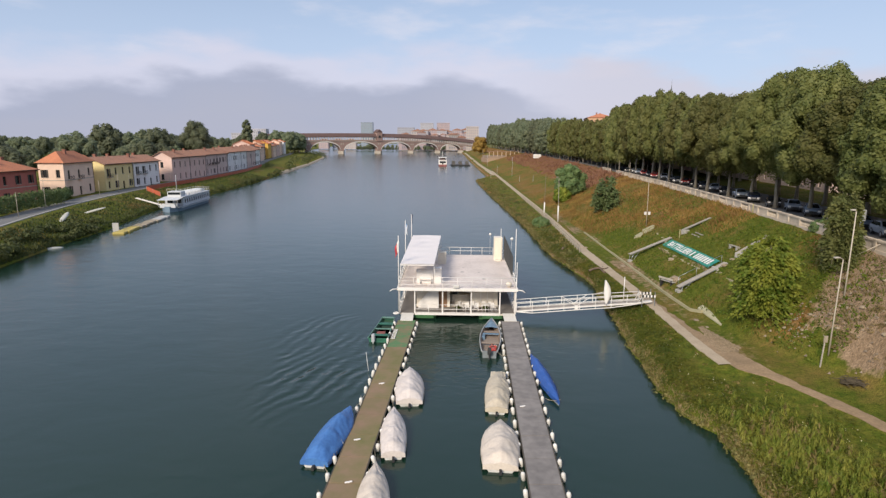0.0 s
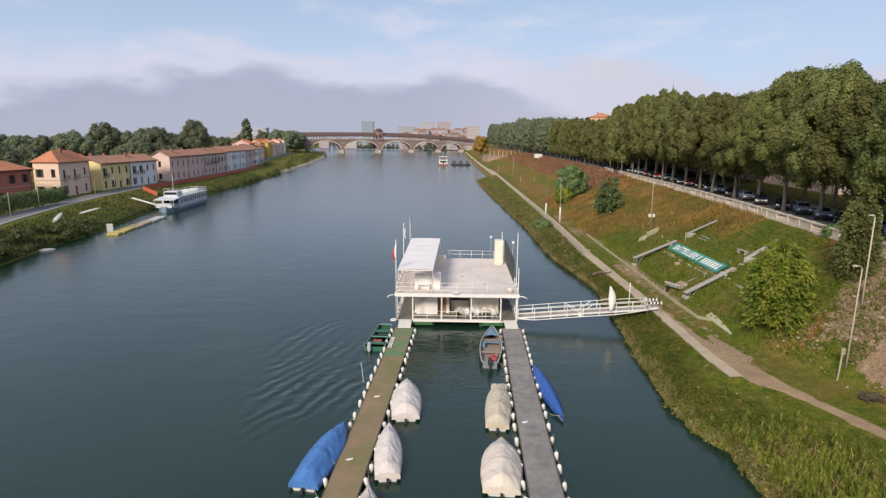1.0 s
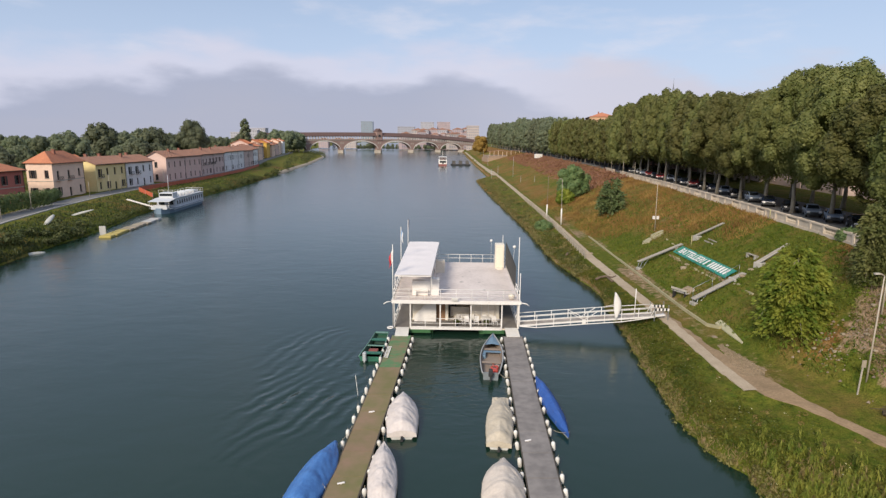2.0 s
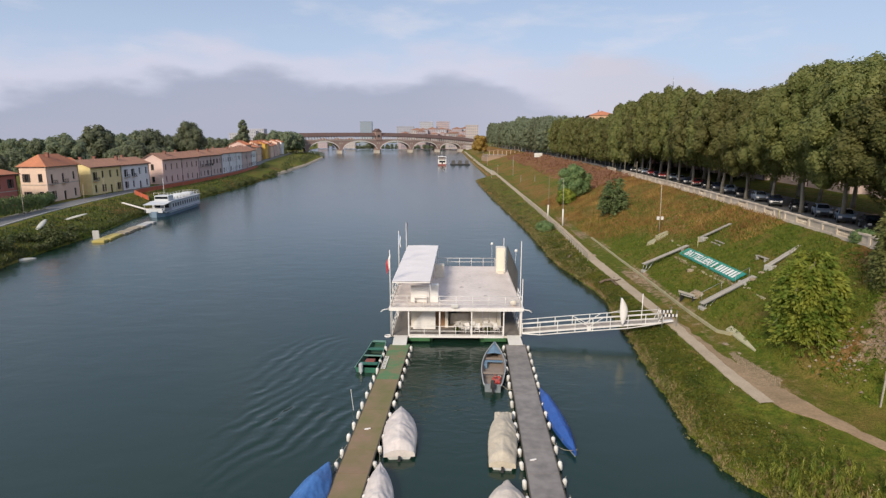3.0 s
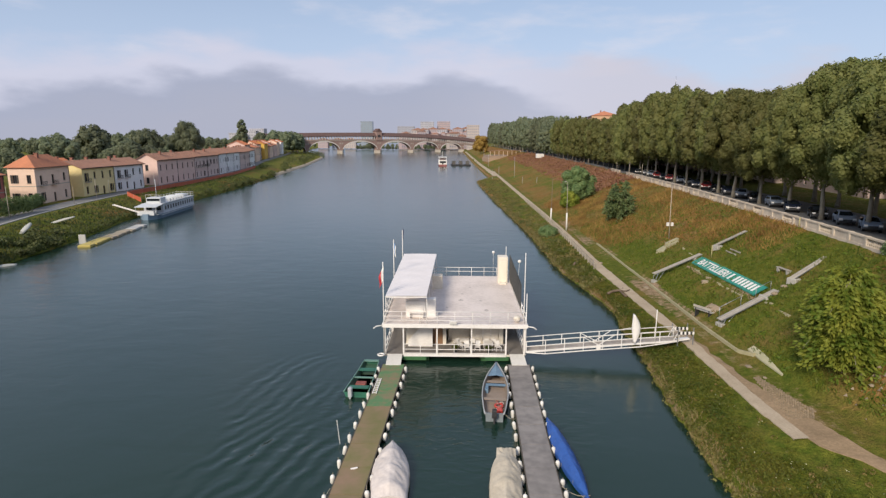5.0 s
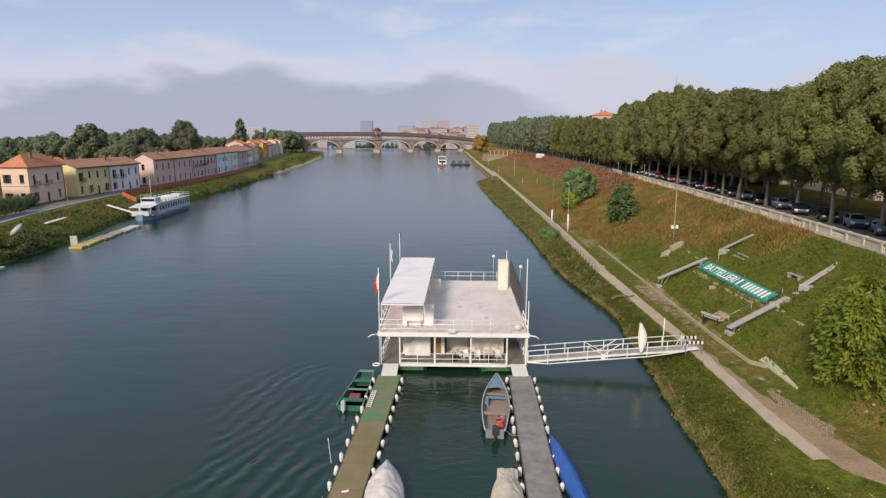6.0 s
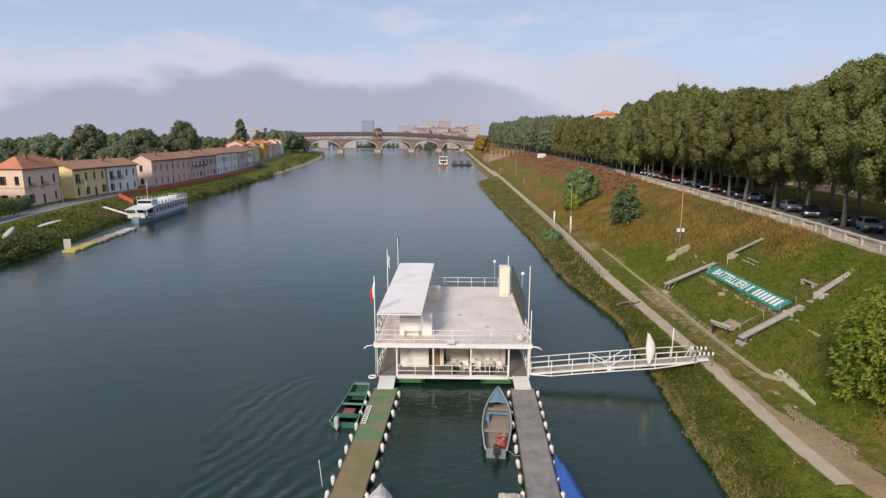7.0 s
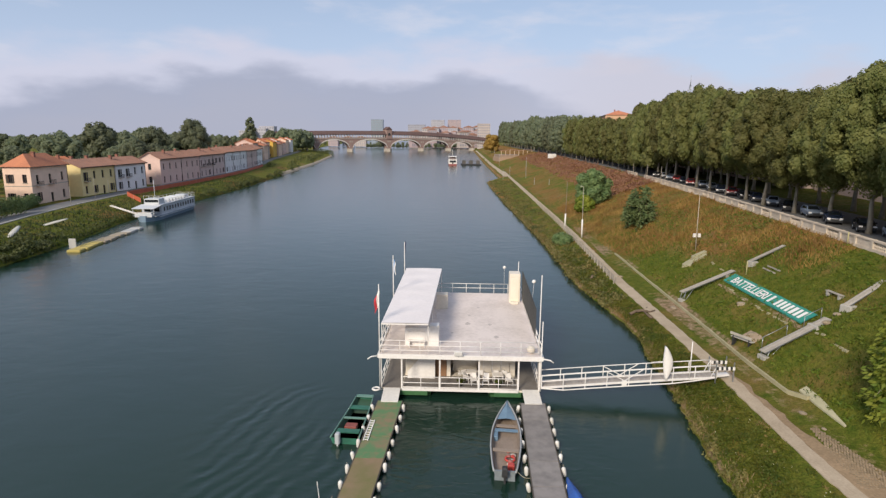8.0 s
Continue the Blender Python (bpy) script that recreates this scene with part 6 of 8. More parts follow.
def banner():
    a, c = Vector((28.1, 76.6, 0)), Vector((27.45, 61.7, 0))
    a.z, c.z = gz(a.x, a.y) + 0.10, gz(c.x, c.y) + 0.10
    d = (c - a)
    L = d.length
    X = d.normalized()
    Y = Vector((1.0, 0.0, 0.62))
    Y = (Y - X * Y.dot(X)).normalized()
    Z = X.cross(Y)
    M = Matrix((X, Y, Z)).transposed().to_4x4()
    M.translation = a
    b = thing("banner", "green club banner with white lettering lying on the slope", "banner")
    b.matrix_world = M
    H = 1.30
    rings = []
    for i in range(41):
        x = L * i / 40
        rings.append([(x, y, 0.05 + 0.03 * noise.noise(Vector((x * 0.9, y * 1.5, 4)))) for y in (0, H * 0.25, H * 0.5, H * 0.75, H)])
    sh = Shape().loft([list(reversed(r)) for r in rings], False, False, True)
    sh.loft([[(x, y, z - 0.03) for x, y, z in r] for r in rings], False, False, True)
    part("cloth", sh, mat("green_banner", (0.030, 0.270, 0.200), (0.025, 0.220, 0.165), rough=0.6, scale=0.5, fine=5), b)
    for y in (-0.05, H + 0.05):
        part("lath", Shape().bar((0, y, 0), (L, y, 0), 0.05, 0.05), mat("green_banner", (0.03, 0.27, 0.2)), b)
    cu = bpy.data.curves.new("word", "FONT")
    cu.body = "BATTELLIERI"
    cu.size, cu.extrude, cu.offset = 1.28, 0.008, 0.022
    tmp = new("word", cu)
    me = bpy.data.meshes.new_from_object(tmp.evaluated_get(bpy.context.evaluated_depsgraph_get()))
    bpy.data.objects.remove(tmp)
    bpy.data.curves.remove(cu)
    co = np.array([v.co[:] for v in me.vertices])
    x0, x1 = co[:, 0].min(), co[:, 0].max()
    k = 7.0 / (x1 - x0)
    for v in me.vertices:
        v.co = ((v.co.x - x0) * k + 1.3, v.co.y + 0.19, v.co.z + 0.115)
    me.materials.clear()
    me.materials.append(WHITE)
    o = new("lettering", me)
    o.parent = b
    tagged(o, "white block capitals")
    x = 8.8
    for w in (0.36, 0, 0.36, 0.36, 0.34, 0.36, 0.44, 0.36, 0.36):
        if w:
            part("letter_bar", Shape().box(x, x + w, 0.19, 1.10, 0.095, 0.115), WHITE, b)
        x += (w or 0.26) + 0.27


banner()

# low stone kerb along the foot of the slope
LICHEN = mat("lichen_concrete", (0.40, 0.355, 0.22), (0.29, 0.265, 0.15), rough=0.95, scale=0.9, fine=7, bump=0.5)
kb = thing("stone_kerb", "low pale stone kerb at the foot of the grass slope", "kerb", kind="structure")
y = 53.2
rk = random.Random(6)
while y < 102:
    L = rk.uniform(1.1, 1.6)
    x0, x1 = (KERB(v) + 0.5 * max(0.0, (54.9 - v) / 1.7) ** 1.5 for v in (y, y + L))
    dz = rk.uniform(-0.03, 0.03)
    sh = Shape().loft([[(x + s * 0.10, yy, gz(x, yy) - 0.3 if b == 0 else gz(x, yy) + 0.23 + dz) for s, b in ((-1, 0), (1, 0), (0.9, 1), (-0.9, 1))] for x, yy in ((x0, y + 0.02), (x1, y + L - 0.03))])
    part("kerb_stone", sh, LICHEN, kb)
    y += L
rings = []
for i in range(11):
    f = i / 10
    y = 54.4 - 4.7 * f
    w = 0.21 * (1 - 0.85 * max(0.0, f - 0.4) / 0.6) + 0.02
    xc = 23.5 - 0.18 * f
    za, zb = gz(xc - w, y) + 0.10, gz(xc + w, y) + 0.10
    rings.append([(xc - w, y, za - 0.3), (xc + w, y, zb - 0.3), (xc + w, y, zb), (xc - w, y, za)])
solid("concrete_slab", Shape().loft(rings), mat("slab_concrete", (0.43, 0.39, 0.26), (0.33, 0.31, 0.19), rough=0.95, scale=0.5, fine=2.5, bump=0.12), "tilted pale concrete slab on the grass", "slab")

# field of small grass pavers beside the track
pv = thing("paver_field", "worn concrete grass pavers beside the path", "pavers", kind="structure")
PAVER = mat("paver_concrete", (0.285, 0.215, 0.14), (0.21, 0.16, 0.10), rough=0.95, fine=9, rnd=0.2)
pm = Shape().box(-0.054, 0.054, -0.048, 0.048, -0.12, 0.0, 0.014).mesh("paver", PAVER)
rk = random.Random(17)
cnt = 0
rest = Shape()
for i in range(41):
    for j in range(20):
        f = 1 - i / 40
        y = 44.0 + 0.15 * i
        x = 20.45 + 0.45 * (1 - f) + 0.152 * j + 0.05 * (i % 2)
        wide = 0.40 + 1.85 * f - 0.8 * max(0.0, f - 0.85) / 0.15
        left = 0.10 + 0.45 * (1 - f) ** 1.5
        edge = 0.20 * noise.noise(Vector((x * 1.3, y * 0.9, 2)))
        x0 = 20.45 + 0.45 * (1 - f) + left + edge
        if x < x0 or x > x0 + wide or rk.random() < 0.05:
            continue
        z = gz(x, y) + 0.085 + rk.uniform(-0.012, 0.016)
        if cnt < 300:
            o = new("paver", pm)
            o.parent = pv
            o.matrix_basis = pose(x + rk.uniform(-0.012, 0.012), y, z, rk.uniform(-5, 5), rk.uniform(-5, 5), rk.uniform(-5, 5) - 4)
        else:
            rest.box(x - 0.054, x + 0.054, y - 0.048, y + 0.048, z - 0.12, z)
        cnt += 1
part("far_pavers", rest, PAVER, pv, kind="stuff")


STONEM = mat("field_stone", (0.33, 0.265, 0.185), (0.24, 0.19, 0.13), rough=0.95, fine=6, bump=0.4, rnd=0.12)


def stone(x, y, r, seed, material=STONEM, label="rough pale stone lying in the grass", z=None):
    rg = random.Random(seed)
    sh = Shape()
    rings = []
    ox = rg.uniform(0, 50)
    for i in range(1, 6):
        a = math.pi * i / 6
        rings.append([(r * math.sin(a) * math.cos(t) * (1 + 0.35 * noise.noise(Vector((ox + math.cos(t), math.sin(t), a)))), r * 0.8 * math.sin(a) * math.sin(t) * (1 + 0.35 * noise.noise(Vector((ox + math.cos(t), math.sin(t), a + 4)))), -r * 0.5 * math.cos(a)) for t in [2 * math.pi * k / 8 for k in range(8)]])
    sh.loft(rings)
    solid("stone", sh, material, label, "stone", x, y, (gz(x, y) if z is None else z) + r * 0.15, rg.uniform(0, 360), group="stones on the bank")


for k, (x, y, r) in enumerate(((22.1, 51.9, 0.25), (22.2, 49.9, 0.16), (26.6, 69.6, 0.5), (27.2, 70.2, 0.3), (29.4, 60.6, 0.3), (28.4, 60.2, 0.35), (24.7, 63.6, 0.45), (22.4, 75.0, 0.4), (20.9, 89.2, 0.35), (26.6, 43.6, 0.22), (27.6, 44.4, 0.2), (28.3, 43.1, 0.24), (26.0, 44.9, 0.2), (29.5, 41.5, 0.3), (30.2, 39.0, 0.35), (31.4, 42.2, 0.28), (28.9, 38.4, 0.26), (29.9, 45.0, 0.25), (27.9, 41.6, 0.2), (37.1, 65.3, 0.5))):
    stone(x, y, r, 300 + k)
# grey rubble scattered over the bare earth
P = Shape()
rk = random.Random(21)
for k in range(300):
    x, y = rk.gauss(30.0, 1.9), rk.gauss(40.5, 3.0)
    if k > 190:
        x, y = rk.gauss(27.2, 1.3), rk.gauss(44.2, 1.4)
    if x > BALUS(y) - 0.6 or x < KERB(y) + 0.2:
        continue
    z, r = gz(x, y) + 0.03, rk.uniform(0.04, 0.16)
    P.add([(x - r, y, z), (x, y - r, z), (x + r, y, z), (x, y + r * 0.8, z), (x + r * 0.2, y, z + r * 0.9), (x, y, z - r)], [(0, 1, 4), (1, 2, 4), (2, 3, 4), (3, 0, 4)])
solid("rubble", P, mat("rubble", (0.26, 0.205, 0.145), (0.18, 0.14, 0.10), rough=0.95, island=0.3), "broken stones and rubble on bare soil", "rubble", kind="stuff")


def bench(x, y, rz, label):
    z = gz(x, y)
    b = thing("bench", label, "bench", x, y, z, rz, group="benches on the bank")
    for yy, zz in ((-0.16, 0.46), (0.05, 0.46)):
        part("seat_board", Shape().box(-1.0, 1.0, yy, yy + 0.18, zz, zz + 0.05), mat("pale_board", (0.48, 0.44, 0.37), (0.34, 0.31, 0.26), rough=0.85, fine=8), b)
    part("back_board", Shape().box(-1.0, 1.0, 0.26, 0.31, 0.68, 0.90), mat("pale_board", (0.6, 0.57, 0.5)), b)
    for xx in (-0.75, 0.75):
        part("leg", Shape().box(xx - 0.06, xx + 0.06, -0.16, 0.26, -0.3, 0.46), DARK, b)
        part("back_post", Shape().box(xx - 0.04, xx + 0.04, 0.22, 0.26, 0.4, 0.9), DARK, b)


bench(23.6, 63.0, 115, "weathered pale wooden bench beside the kerb")
# broken slabs lying on the slope
for k, (x, y, l, w, a) in enumerate(((28.9, 86.4, 1.5, 0.75, 24), (28.0, 85.8, 0.9, 0.6, 60), (29.8, 87.3, 0.9, 0.5, 5))):
    ca, sa = math.cos(math.radians(a)), math.sin(math.radians(a))
    rings = []
    for dz in (-0.25, 0.16 + 0.05 * k):
        rings.append([(px * ca - py * sa, px * sa + py * ca, gz(x + px * ca - py * sa, y + px * sa + py * ca) - gz(x, y) + dz) for px, py in ((-l, -w * 0.8), (l * 0.9, -w), (l, w * 0.7), (-l * 0.7, w))])
    solid("stone_slab", Shape().loft(rings), LICHEN, "broken pale stone slab lying on the slope", "slab", x, y, gz(x, y), group="broken slabs")
# broken stone edging round the lawn
rk = random.Random(44)
for label, pts in (("broken stone edging between lamp and slide", ((29.9, 86.1), (29.3, 79.3))), ("half-buried stone edging below the banner", ((27.7, 76.0), (27.2, 69.5), (26.9, 62.6))), ("crumbling stone edging beside the big bush", ((27.4, 59.7), (27.2, 55.7)))):
    ed = thing("stone_edging", label, "edging", kind="structure")
    for (xa, ya), (xb, yb) in zip(pts[:-1], pts[1:]):
        n = int(math.hypot(xb - xa, yb - ya) / 0.55)
        for k in range(n):
            if rk.random() < 0.38:
                continue
            f = (k + 0.5) / n
            x, y = xa + (xb - xa) * f + rk.uniform(-0.06, 0.06), ya + (yb - ya) * f
            l, w, h = rk.uniform(0.18, 0.28), rk.uniform(0.07, 0.13), rk.uniform(0.04, 0.13)
            z = gz(x, y) + lump(x, y)
            part("edging_stone", Shape().loft([[(x - w, y - l, z - 0.3), (x + w, y - l * 0.9, z - 0.3), (x + w, y + l, z - 0.3), (x - w, y + l * 0.9, z - 0.3)], [(x - w * 0.8, y - l * 0.8, z + h), (x + w * 0.7, y - l * 0.8, z + h), (x + w * 0.8, y + l * 0.7, z + h * 0.9), (x - w * 0.8, y + l * 0.8, z + h)]]), LICHEN, ed)
tb = thing("wooden_panel", "tan wooden panel lying on the grass beside the bench", "panel", 24.45, 63.2, gz(24.45, 63.2) + 0.02, 8)
for k in range(3):
    part("board", Shape().loft([[(-0.45, -0.85 + 0.57 * k, -0.22 + dz), (0.45, -0.85 + 0.57 * k, 0.24 + dz), (0.45, -0.30 + 0.57 * k, 0.24 + dz), (-0.45, -0.30 + 0.57 * k, -0.22 + dz)] for dz in (0.06, 0.14)]), mat("tan_panel", (0.36, 0.27, 0.18), (0.27, 0.20, 0.13), rough=0.9, fine=8), tb)
lb2 = thing("low_bench", "low weathered plank bench near the upper slide", "bench", 30.9, 63.4, gz(30.9, 63.4), 92)
for yy in (-0.17, 0.03):
    part("plank", Shape().box(-0.95, 0.95, yy, yy + 0.14, 0.30, 0.35), PLANKM, lb2)
for xx in (-0.7, 0.7):
    part("block", Shape().box(xx - 0.12, xx + 0.12, -0.17, 0.17, -0.3, 0.30), CONCRETE, lb2)
for k, dx in enumerate((0.0, 0.45)):
    x = 31.2 + dx
    solid("timber", Shape().bar((-1.2, 0, 0.06), (1.2, 0, 0.06), 0.12, 0.12), PLANKM, "grey timber lying on the slope", "timber", x, 73.9, gz(x, 73.9) + 0.05, 88, group="timbers on the slope")
# stump and dead wood at the water's edge
for k, (x, y, a, l) in enumerate(((18.9, 75.0, 30, 2.6), (19.2, 73.2, 100, 1.6), (19.3, 74.3, -20, 1.8), (18.0, 91.2, 60, 2.2))):
    sh = Shape().tube([(-l / 2, 0, 0.12), (-l / 6, 0.1, 0.25), (l / 4, -0.05, 0.22), (l / 2, 0.15, 0.42)], [0.16, 0.14, 0.10, 0.05], 7)
    solid("dead_branch", sh, mat("dead_wood", (0.095, 0.068, 0.048), (0.17, 0.125, 0.088), rough=0.95), "dead brown branch lying by the path", "branch", x, y, gz(x, y) - 0.02, a, group="dead wood by the path")
# rotten stump with a tangle of dead twigs below the bare earth
st = thing("tree_stump", "dark rotten stump tangled with dead twigs beside the track", "stump", 26.4, 37.3, gz(26.4, 37.3) - 0.1, -30)
DARKWOOD = mat("dark_wood", (0.045, 0.036, 0.024), (0.095, 0.074, 0.046), rough=0.95, fine=9, bump=0.6)
part("trunk", Shape().tube([(-0.75, 0, 0.15), (-0.2, 0.1, 0.3), (0.3, 0.0, 0.28), (0.7, -0.1, 0.2)], [0.12, 0.26, 0.22, 0.10], 9), DARKWOOD, st)
rk = random.Random(71)
for k in range(46):
    x, y, a, l = rk.gauss(0, 0.42), rk.gauss(0, 0.24), rk.uniform(0, 6.28), rk.uniform(0.25, 0.6)
    z = rk.uniform(0.1, 0.4)
    p = [(x - math.cos(a) * l, y - math.sin(a) * l * 0.6, z), (x, y, z + 0.18), (x + math.cos(a) * l, y + math.sin(a) * l * 0.6, z + rk.uniform(-0.1, 0.3))]
    part("twig", Shape().tube(p, [0.025, 0.03, 0.012], 4), DARKWOOD, st)


def street_lamp(x, y, h, label, arm=0.9, lean=(0, 0), col=STEEL, boxes=False, z=None, side=-1, sock=0.0):
    z = gz(x, y) - 0.1 if z is None else z
    l = thing("street_lamp", label, "street lamp", x, y, z, group="lamps")
    lx, ly = lean
    part("pole", Shape().tube([(0, 0, 0), (lx * 0.5, ly * 0.5, h * 0.5), (lx, ly, h)], [0.062, 0.048, 0.036], 8), col, l)
    if sock:
        part("pole_sleeve", Shape().tube([(0, 0, 0), (lx * sock / h, ly * sock / h, sock)], 0.15, 8), WHITE, l, "white painted sleeve")
    if arm:
        part("arm", Shape().tube([(lx, ly, h), (lx + side * arm * 0.5, ly, h + 0.14), (lx + side * arm, ly, h + 0.12)], 0.035, 6), col, l)
        part("lamp_head", Shape().loft([[(lx + side * arm + a * 0.16, ly + b * 0.07, h + 0.10 + c) for a, b in ((-1, -1), (1, -1), (1, 1), (-1, 1))] for c in (0, 0.10)]), mat("lamp_head", (0.50, 0.46, 0.40), (0.40, 0.37, 0.32), rough=0.6), l, "pale lamp head")
    if boxes:
        for s in (-1, 1):
            part("signal_box", Shape().box(s * 0.30 - 0.16, s * 0.30 + 0.16, -0.15, 0.15, 1.95, 2.4, 0.03), WHITE, l, "white box on the pole")


POLE = mat("grey_pole", (0.48, 0.42, 0.34), (0.36, 0.31, 0.25), rough=0.7)
street_lamp(26.6, 40.4, 7.2, "grey lamp post beside the dirt track", 0.5, (0.1, 0), POLE)
street_lamp(29.7, 43.9, 6.6, "tall pale lamp post on the slope", 0.25, (0.0, 0), mat("beige_pole", (0.55, 0.49, 0.40), (0.43, 0.38, 0.31), rough=0.7))
street_lamp(30.3, 89.4, 7.3, "slim grey lamp post with white boxes", 0.5, (-0.1, 0), POLE, boxes=True)
street_lamp(22.4, 119.0, 9.2, "slim grey lamp post by the footpath", 0.4, (-0.15, 0), POLE, sock=3.4)
street_lamp(21.2, 129.0, 9.5, "slim brownish pole by the footpath", 0.0, (0.1, 0), mat("brown_pole", (0.25, 0.20, 0.15), rough=0.9), sock=3.2)
for x, y, h in ((25.5, 292, 4.5), (28.5, 228, 2.6), (31.7, 214, 2.2), (29.5, 262, 9.0), (20.3, 268, 4.5), (27.0, 380, 8.0), (30, 470, 9.0)):
    street_lamp(x, y, h, "pale post beside the far quay walk", 0.0, (0, 0), mat("pale_pole", (0.6, 0.6, 0.6)))
for k, y in enumerate((150, 163, 178)):
    street_lamp(BALUS(y) + 1.2, y, 3.6, "short street lamp behind the balustrade", 0.0, (0, 0), POLE, z=STREET_Z)
sg = thing("road_sign", "small sign on a tilted wooden post", "sign", 25.9, 40.1, gz(25.9, 40.1) - 0.1)
part("post", Shape().bar((0, 0, 0), (0.22, 0.15, 2.4), 0.07, 0.07), PLANKM, sg)
part("plate", Shape().box(0.06, 0.34, 0.06, 0.10, 1.95, 2.45), mat("weathered_plate", (0.34, 0.29, 0.22), (0.25, 0.21, 0.16), rough=0.8), sg)
bs = thing("bus_sign", "grey sign panel on a post beside the street", "sign", 35.6, 51.3, STREET_Z)
part("post", Shape().tube([(0, 0, 0), (0, 0, 3.0)], 0.05, 6), STEEL, bs)
part("panel", Shape().box(-0.4, 0.4, -0.05, 0.05, 1.9, 2.9, 0.02), mat("grey_panel", (0.33, 0.34, 0.35), (0.26, 0.27, 0.28), rough=0.5), bs, "grey sign panel")
for x, y, h in ((29.8, 75.5, 1.5), (37.0, 71.6, 1.3), (33.6, 49.6, 1.0)):
    solid("marker_post", Shape().tube([(0, 0, -0.3), (0, 0, h)], 0.06, 6), mat("yellow_post", (0.45, 0.40, 0.20), rough=0.8), "small pale marker post in the grass", "post", x, y, gz(x, y), group="marker posts")
hr = thing("handrail", "thin bent handrail on the bare slope", "handrail", 0, 0, 0)
part("rail", Shape().tube([(31.9, 46.2, gz(31.9, 46.2) + 0.9), (33.6, 45.8, gz(33.6, 45.8) + 0.9)], 0.04, 6), POLE, hr)
for x, y in ((31.9, 46.2), (33.5, 45.8)):
    part("post", Shape().tube([(x, y, gz(x, y) - 0.2), (x, y, gz(x, y) + 0.9)], 0.04, 6), POLE, hr)

# wooden fence on the river side of the footpath
fe = thing("path_fence", "weathered pale post-and-rail fence beside the footpath", "fence")
ys = np.arange(86.5, 172, 2.0)
PALE_W = mat("pale_fence_wood", (0.42, 0.37, 0.30), (0.30, 0.26, 0.20), rough=0.9, rnd=0.15)
for k, y in enumerate(ys):
    x = PATH_L(y) - 0.15
    z = gz(x, y)
    part("post", Shape().box(x - 0.06, x + 0.06, y - 0.06, y + 0.06, z - 0.3, z + 1.05), PALE_W, fe)
    if k:
        yp = ys[k - 1]
        xp = PATH_L(yp) - 0.15
        for h in (0.5, 0.95):
            part("rail", Shape().bar((xp, yp, gz(xp, yp) + h), (x, y, z + h), 0.05, 0.10), PALE_W, fe)


# ---- parked cars ----
def car(paint, label, estate):
    c = thing("parked_car", label, "car", group="cars parked along the street")
    # side outline: x, height, half width; the cabin leans in above the waist
    tail = 1.75 if estate else 1.45
    prof = [(-2.05, 0.35, 0.74), (-2.10, 0.55, 0.78), (-2.02, 0.76, 0.80), (-1.55, 0.90, 0.82), (-1.05, 0.98, 0.83), (-0.40, 1.40, 0.62), (0.20, 1.47, 0.62), (0.95, 1.45, 0.62), (tail, 1.36 if estate else 1.22, 0.63), (2.0, 0.98, 0.78), (2.06, 0.6, 0.80), (2.0, 0.35, 0.76)]
    n = len(prof)
    rings = [[(x, s * hw, z) for x, z, hw in prof] for s in (-1.0, -0.86, 0.86, 1.0)]
    for r, k in ((rings[0], -0.05), (rings[3], -0.05)):
        for q in range(n):
            r[q] = (r[q][0] * 0.985, r[q][1], r[q][2] + k * (r[q][2] > 0.7))
    part("body", Shape().loft(rings, soft=False), paint, c)
    gl = Shape()
    for s in (-1, 1):
        pts = [(-0.92, 1.00), (-0.40, 1.33), (0.92, 1.37), (tail - 0.12, 1.20), (1.62, 1.00)]
        gl.add([(x, s * (0.835 if z < 1.02 else 0.665), z) for x, z in pts], [(0, 1, 2, 3, 4) if s > 0 else (4, 3, 2, 1, 0)])
    part("side_glass", gl, GLASS, c)
    part("windscreen", Shape().add([(-1.03, -0.66, 1.03), (-1.03, 0.66, 1.03), (-0.44, 0.53, 1.41), (-0.44, -0.53, 1.41)], [(0, 3, 2, 1)]), GLASS, c)
    part("rear_window", Shape().add([(tail + 0.06, -0.52, 1.27 if estate else 1.17), (tail + 0.06, 0.52, 1.27 if estate else 1.17), (2.0, 0.66, 1.02), (2.0, -0.66, 1.02)], [(0, 3, 2, 1)]), GLASS, c)
    part("grille", Shape().box(-2.12, -2.06, -0.42, 0.42, 0.56, 0.70), DARK, c)
    for s in (-1, 1):
        part("mirror", Shape().box(-0.85, -0.70, s * 0.92 - 0.09, s * 0.92 + 0.09, 0.98, 1.10, 0.02), paint, c)
    for x in (-1.3, 1.25):
        for s in (-1, 1):
            wh = part("wheel", Shape().tube([(x, s * 0.62, 0.32), (x, s * 0.83, 0.32)], 0.32, 12), DARK, c, "black tyre")
            part("rim", Shape().tube([(x, s * 0.83, 0.32), (x, s * 0.845, 0.32)], 0.19, 10), STEEL, wh, "silver rim")
    for s in (-1, 1):
        part("headlight", Shape().box(-2.1, -2.0, s * 0.62 - 0.16, s * 0.62 + 0.16, 0.66, 0.82), WHITE, c)
        part("tail_light", Shape().box(1.98, 2.06, s * 0.66 - 0.1, s * 0.66 + 0.1, 0.75, 0.95), mat("red_lens", (0.35, 0.02, 0.02), rough=0.3), c)
    part("bumper", Shape().box(-2.14, -2.02, -0.8, 0.8, 0.36, 0.56, 0.03), DARK, c)
    return c


def paint(name, col):
    return mat(name, col, tuple(v * 0.85 for v in col), rough=0.25, bump=0.0, spec=0.6)


